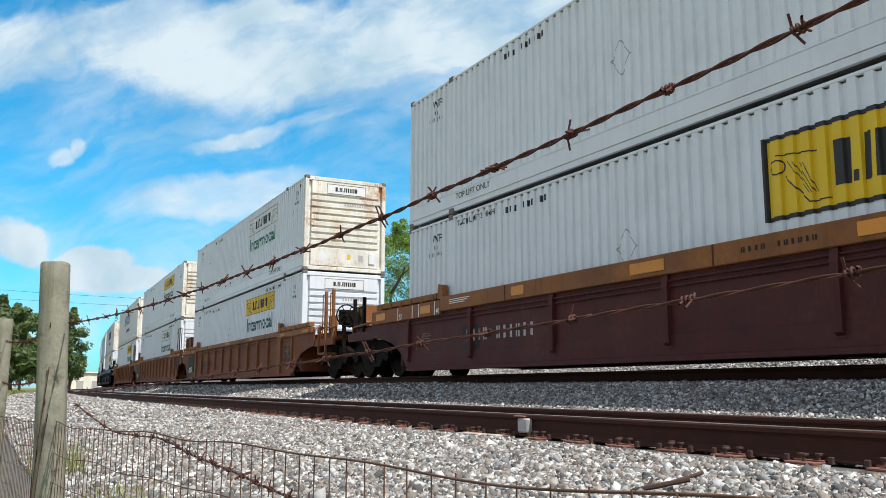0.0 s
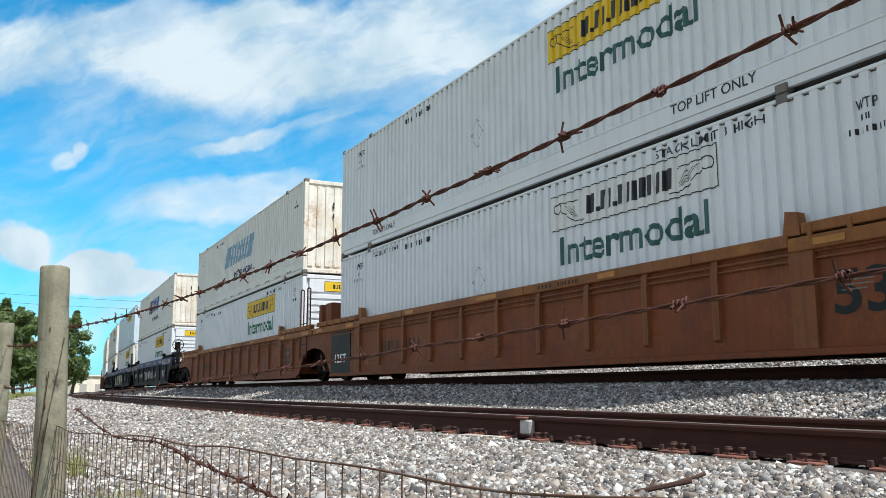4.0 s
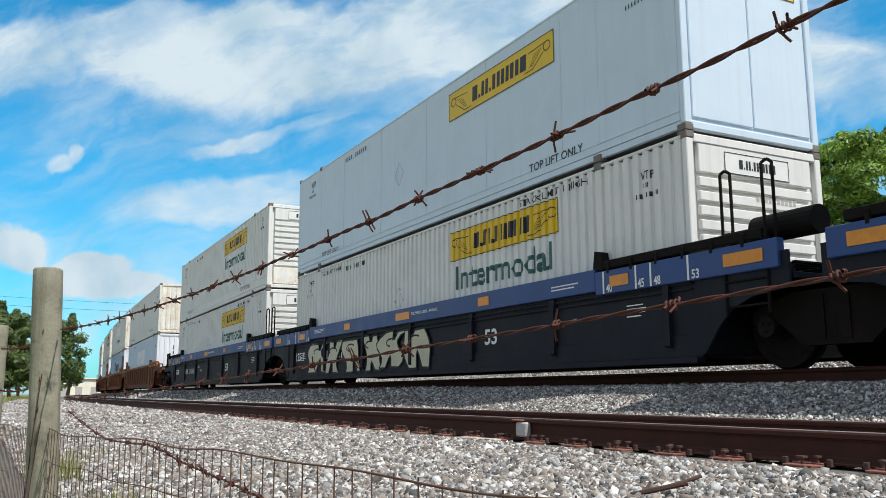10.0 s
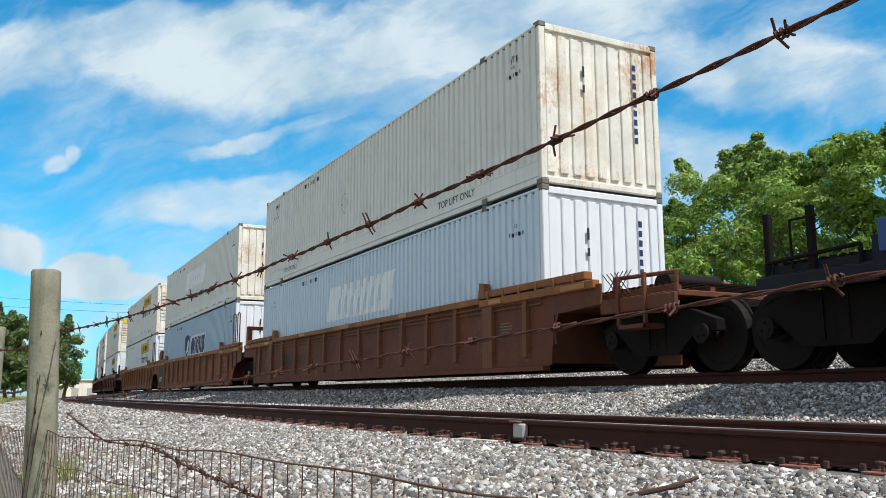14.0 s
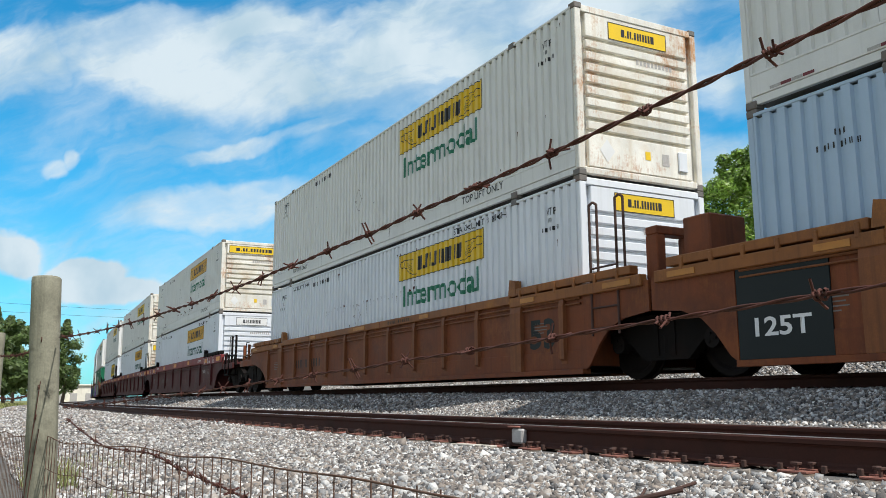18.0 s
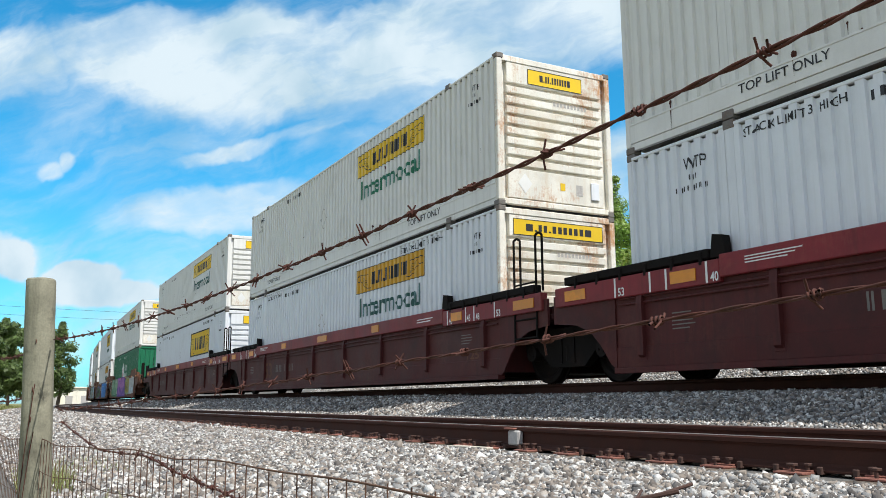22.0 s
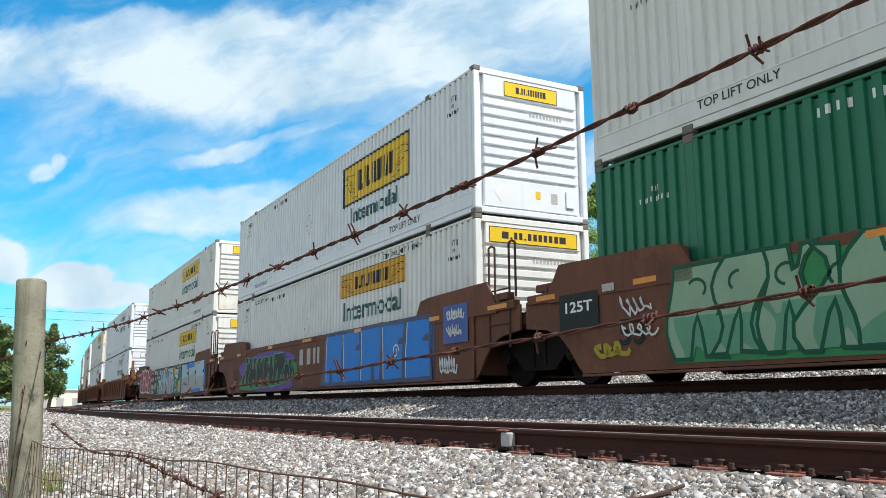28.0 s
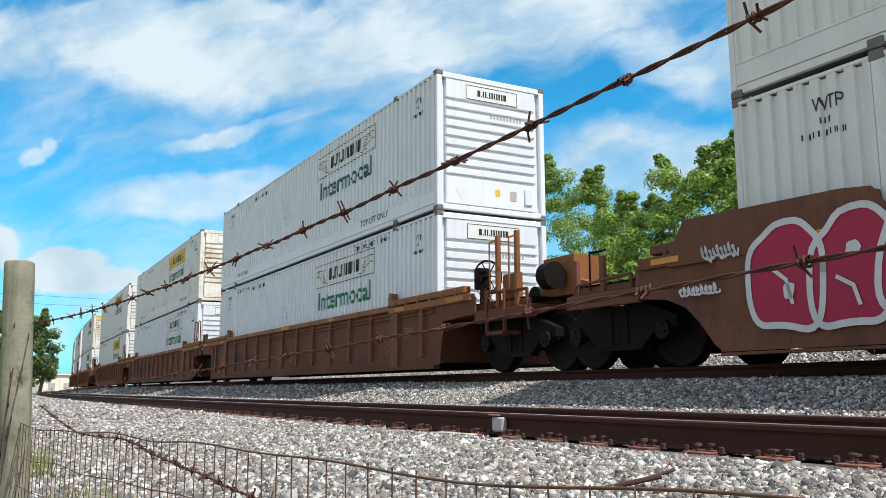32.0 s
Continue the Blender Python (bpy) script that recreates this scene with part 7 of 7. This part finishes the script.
def build_grass():
    rng = np.random.default_rng(5)
    vs, fs, base = [], [], 0
    for x0, x1, o0, o1, n, h, w in ((-60, -2, 5.5, 8.6, 2600, 0.09, 0.012), (-60, -2, 9.5, 26, 12000, 0.28, 0.03), (-9, -3.6, -9.9, -9.3, 500, 0.16, 0.004), (-60, -9, -14, -9.6, 14000, 0.28, 0.02), (-200, -60, -24, -9.4, 9000, 0.45, 0.08),
                                    (-4.9, -4.2, -8.9, -8.55, 90, 0.14, 0.005), (-8.9, -7.1, -8.75, -8.2, 240, 0.09, 0.006), (-7.0, -6.0, -9.0, -8.7, 300, 0.20, 0.005)):
        x = rng.uniform(x0, x1, n)
        o = rng.uniform(o0, o1, n)
        clump = np.array([noise.noise(Vector((a * 0.6, b * 0.6, 3))) for a, b in zip(x, o)])
        keep = clump > (0.12 if o0 == 5.5 else -0.12 if n > 800 else -0.6)
        x, o = x[keep], o[keep]
        y = np.interp(x, X_TAB, Y_TAB) + o
        v, f = blades(rng, x, y, ground_height(o) - 0.03, h, w)
        vs.append(v)
        fs.append(f + base)
        base += len(v)
    ob = new("grass", mesh_arrays("grass", np.concatenate(vs), np.concatenate(fs), "grass_blade"))
    tagged(ob, "dry yellow-green grass and weeds", "grass", kind="stuff")


build_grass()


# ---- trees ----
def tree(x, y, top, width, seed, leaf, n_leaves, size, label, ground_z=None):
    rnd, rng = random.Random(seed), np.random.default_rng(seed)
    o = y - float(np.interp(x, X_TAB, Y_TAB))
    z0 = float(ground_height(o)) - 0.3
    h = top - z0
    t = thing("tree", label, "tree", "trees behind the line")
    bm = bmesh.new()

    def limb(p, d, length, r, depth):
        q = p
        n = 4
        for i in range(n):
            d = (d + Vector((rnd.uniform(-0.2, 0.2), rnd.uniform(-0.2, 0.2), rnd.uniform(-0.05, 0.15)))).normalized()
            e = q + d * length / n
            m = Matrix.Translation((q + e) / 2) @ (e - q).to_track_quat("Z", "Y").to_matrix().to_4x4()
            bmesh.ops.create_cone(bm, cap_ends=False, segments=6, radius1=r * (1 - 0.16 * i), radius2=r * (1 - 0.16 * (i + 1)), depth=(e - q).length * 1.04, matrix=m)
            q = e
            if depth and i:
                a = rnd.uniform(0, 6.28)
                limb(q, Vector((math.cos(a), math.sin(a), 0.55)).normalized(), length * 0.42, r * 0.5, depth - 1)
        ends.append(q)

    ends = []
    limb(Vector((x, y, z0)), Vector((0, 0, 1)), h * 0.52, 0.022 * h, 2)
    part("trunk", bm, "bark", t)
    cs, rs = [], []
    for i in range(58):
        f = rnd.uniform(0.16, 0.88)
        rad = width * (0.30 + 0.75 * math.sin(math.pi * min(f * 0.92 + 0.08, 1)) ** 0.8) * 0.5
        a = rnd.uniform(0, 6.28)
        k = rad * math.sqrt(rnd.uniform(0.05, 1)) * rnd.uniform(0.75, 1.15)
        cs.append((x + k * math.cos(a), y + k * math.sin(a), z0 + h * f))
        rs.append(rnd.uniform(0.040, 0.090) * h)
    cs, rs = np.array(cs), np.array(rs)
    # a leading shoot or two on top
    for i in range(4):
        ax, lean = rnd.uniform(-0.28, 0.28) * width, rnd.uniform(-0.04, 0.04) * width
        for j, f in enumerate((0.84, 0.89, 0.935, 0.97)[:3 + i % 2]):
            cs = np.vstack([cs, [x + ax + lean * j, y, z0 + h * f]])
            rs = np.append(rs, (0.055 - 0.010 * j) * h)
    pick = rng.integers(0, len(cs), n_leaves)
    d = rng.normal(size=(n_leaves, 3))
    d /= np.linalg.norm(d, axis=1)[:, None]
    P = cs[pick] + d * (rs[pick] * rng.uniform(0.35, 1.0, n_leaves) ** 0.6)[:, None] * np.array([1.15, 1.15, 0.75])
    nrm = d * 1.0 + rng.normal(size=(n_leaves, 3)) * 0.42 + np.array([0, 0, 0.45])
    nrm /= np.linalg.norm(nrm, axis=1)[:, None]
    u = np.cross(nrm, rng.normal(size=(n_leaves, 3)))
    u /= np.linalg.norm(u, axis=1)[:, None]
    w = np.cross(nrm, u)
    s = (size * rng.uniform(0.6, 1.3, n_leaves))[:, None]
    V = np.stack([P - u * s, P + w * s * 0.42 - nrm * s * 0.15, P + u * s, P - w * s * 0.42 - nrm * s * 0.15], 1).reshape(-1, 3)
    F = np.arange(4 * n_leaves).reshape(-1, 4)
    crown = new("crown", mesh_arrays("crown", V, F, leaf))
    crown.parent = t
    crown["kind"] = "stuff"
    return t


TREES = ((-111.1, 48, 22.9), (-86.8, 42, 20.2), (-86.8, 46, 21.0), (-64.2, 38, 16.5), (-66.9, 44, 19.8), (-48.4, 36, 17.4), (-51.1, 42, 17.7), (-39.9, 36, 13.2), (-34.5, 34, 11.8), (-30.4, 33, 13.6), (-29.5, 35, 13.4), (-24.8, 32, 12.0), (-23.2, 33, 12.1), (-19.8, 31, 11.6),)
for i, (x, y, top) in enumerate(TREES):
    tree(x, y, top, (8.0, 6.5, 9.0)[i % 3], 100 + i, "leaf", 21000, 0.120, "broad green leafy tree with a ragged sunlit crown")
# lower growth under them
for i in range(9):
    tree(-70 + i * 7.2, 27.5 + (i % 3) * 1.6 + (2.5 if i < 5 else 0), 6.2 + (i * 7 % 4) * 0.6, 7.5, 300 + i, "leaf", 9000, 0.12, "young leafy tree at the wood's edge")
# far down the line on the fence's side
for i, (x, y, top, w) in enumerate(((-95, -0.5, 10.2, 9), (-118, 3.2, 12.0, 10), (-150, 6.2, 14.0, 11), (-105, -6, 11, 9), (-185, 9.0, 15.5, 11), (-215, 20.6, 19.5, 7), (-240, 18.5, 15, 9))):
    tree(x, y, top, w, 500 + i, "far_leaf", 6000, 0.42, "dark green tree far down the line")


def twig():
    k = thing("dead_twig", "dark dead twig lying on the ballast", "twig")
    for p, q, r in (((-3.05, 2.62, 0.50), (-2.86, 2.78, 0.56), 0.012), ((-2.93, 2.72, 0.54), (-2.90, 2.90, 0.58), 0.008), ((-3.0, 2.66, 0.52), (-3.12, 2.80, 0.54), 0.007)):
        part("stem", rod(bmesh.new(), p, q, r, 7), "spike_rust", k)


twig()


def far_building():
    b = thing("low_building", "long low cream-white building far down the line", "building")
    x, y0, y1, z0 = -262.0, 20.5, 36.0, 0.0
    part("wall", boxes((x - 12, x, y0, y1, z0, 5.0)), "building_paint", b)
    part("roof", boxes((x - 12.4, x + 0.5, y0 - 0.4, y1 + 0.4, 5.0, 5.35), bevel=0.05), "building_paint", b)
    for i in range(4):
        part("pilaster", boxes((x, x + 0.15, y0 + 1.5 + 4 * i, y0 + 1.8 + 4 * i, z0, 5.0)), "building_paint", b)
        part("door", boxes((x, x + 0.08, y0 + 2.6 + 4 * i, y0 + 4.4 + 4 * i, z0, 2.9)), "concrete_tag", b)


far_building()


def power_line():
    for y in (-22.0, 75.0):
        p = thing("utility_pole", "wooden utility pole carrying cables over the line", "utility pole", "utility poles")
        part("pole", rod(bmesh.new(), (-150, y, -0.2), (-150, y, 17.6), 0.16, 10), "bark", p)
        part("crossarm", boxes((-150.06, -149.94, y - 1.2, y + 1.2, 16.9, 17.05)), "bark", p)
    for z, sag in ((17.0, 1.3), (15.6, 1.2)):
        pts = [(-150, -22 + 97 * f, z - sag * 4 * f * (1 - f)) for f in np.linspace(0, 1, 40)]
        c = part("power_cable", joined("power_cable", [tube(pts, 0.02, 5)]), "dark_steel")
        tagged(c, "thin dark power cable strung across the line", "cable", "power cables")


power_line()


# ---- what moves: the train rolls past ----
def motions():
    steps = [i * 1.0 for i in range(33)]
    for ob, s0, z in MOVERS:
        walk(ob, [(t, rolling_pose(s0 + glide(t), z)) for t in steps])
    ticks = [i / 15 for i in range(481)]
    turn = [glide(t) / 0.483 for t in ticks]
    for w, a in WHEELS:
        walk(w, [(t, Matrix.LocRotScale((a, 0, 0.483), Euler((0, r % (2 * math.pi), 0)), None)) for t, r in zip(ticks, turn)])


motions()
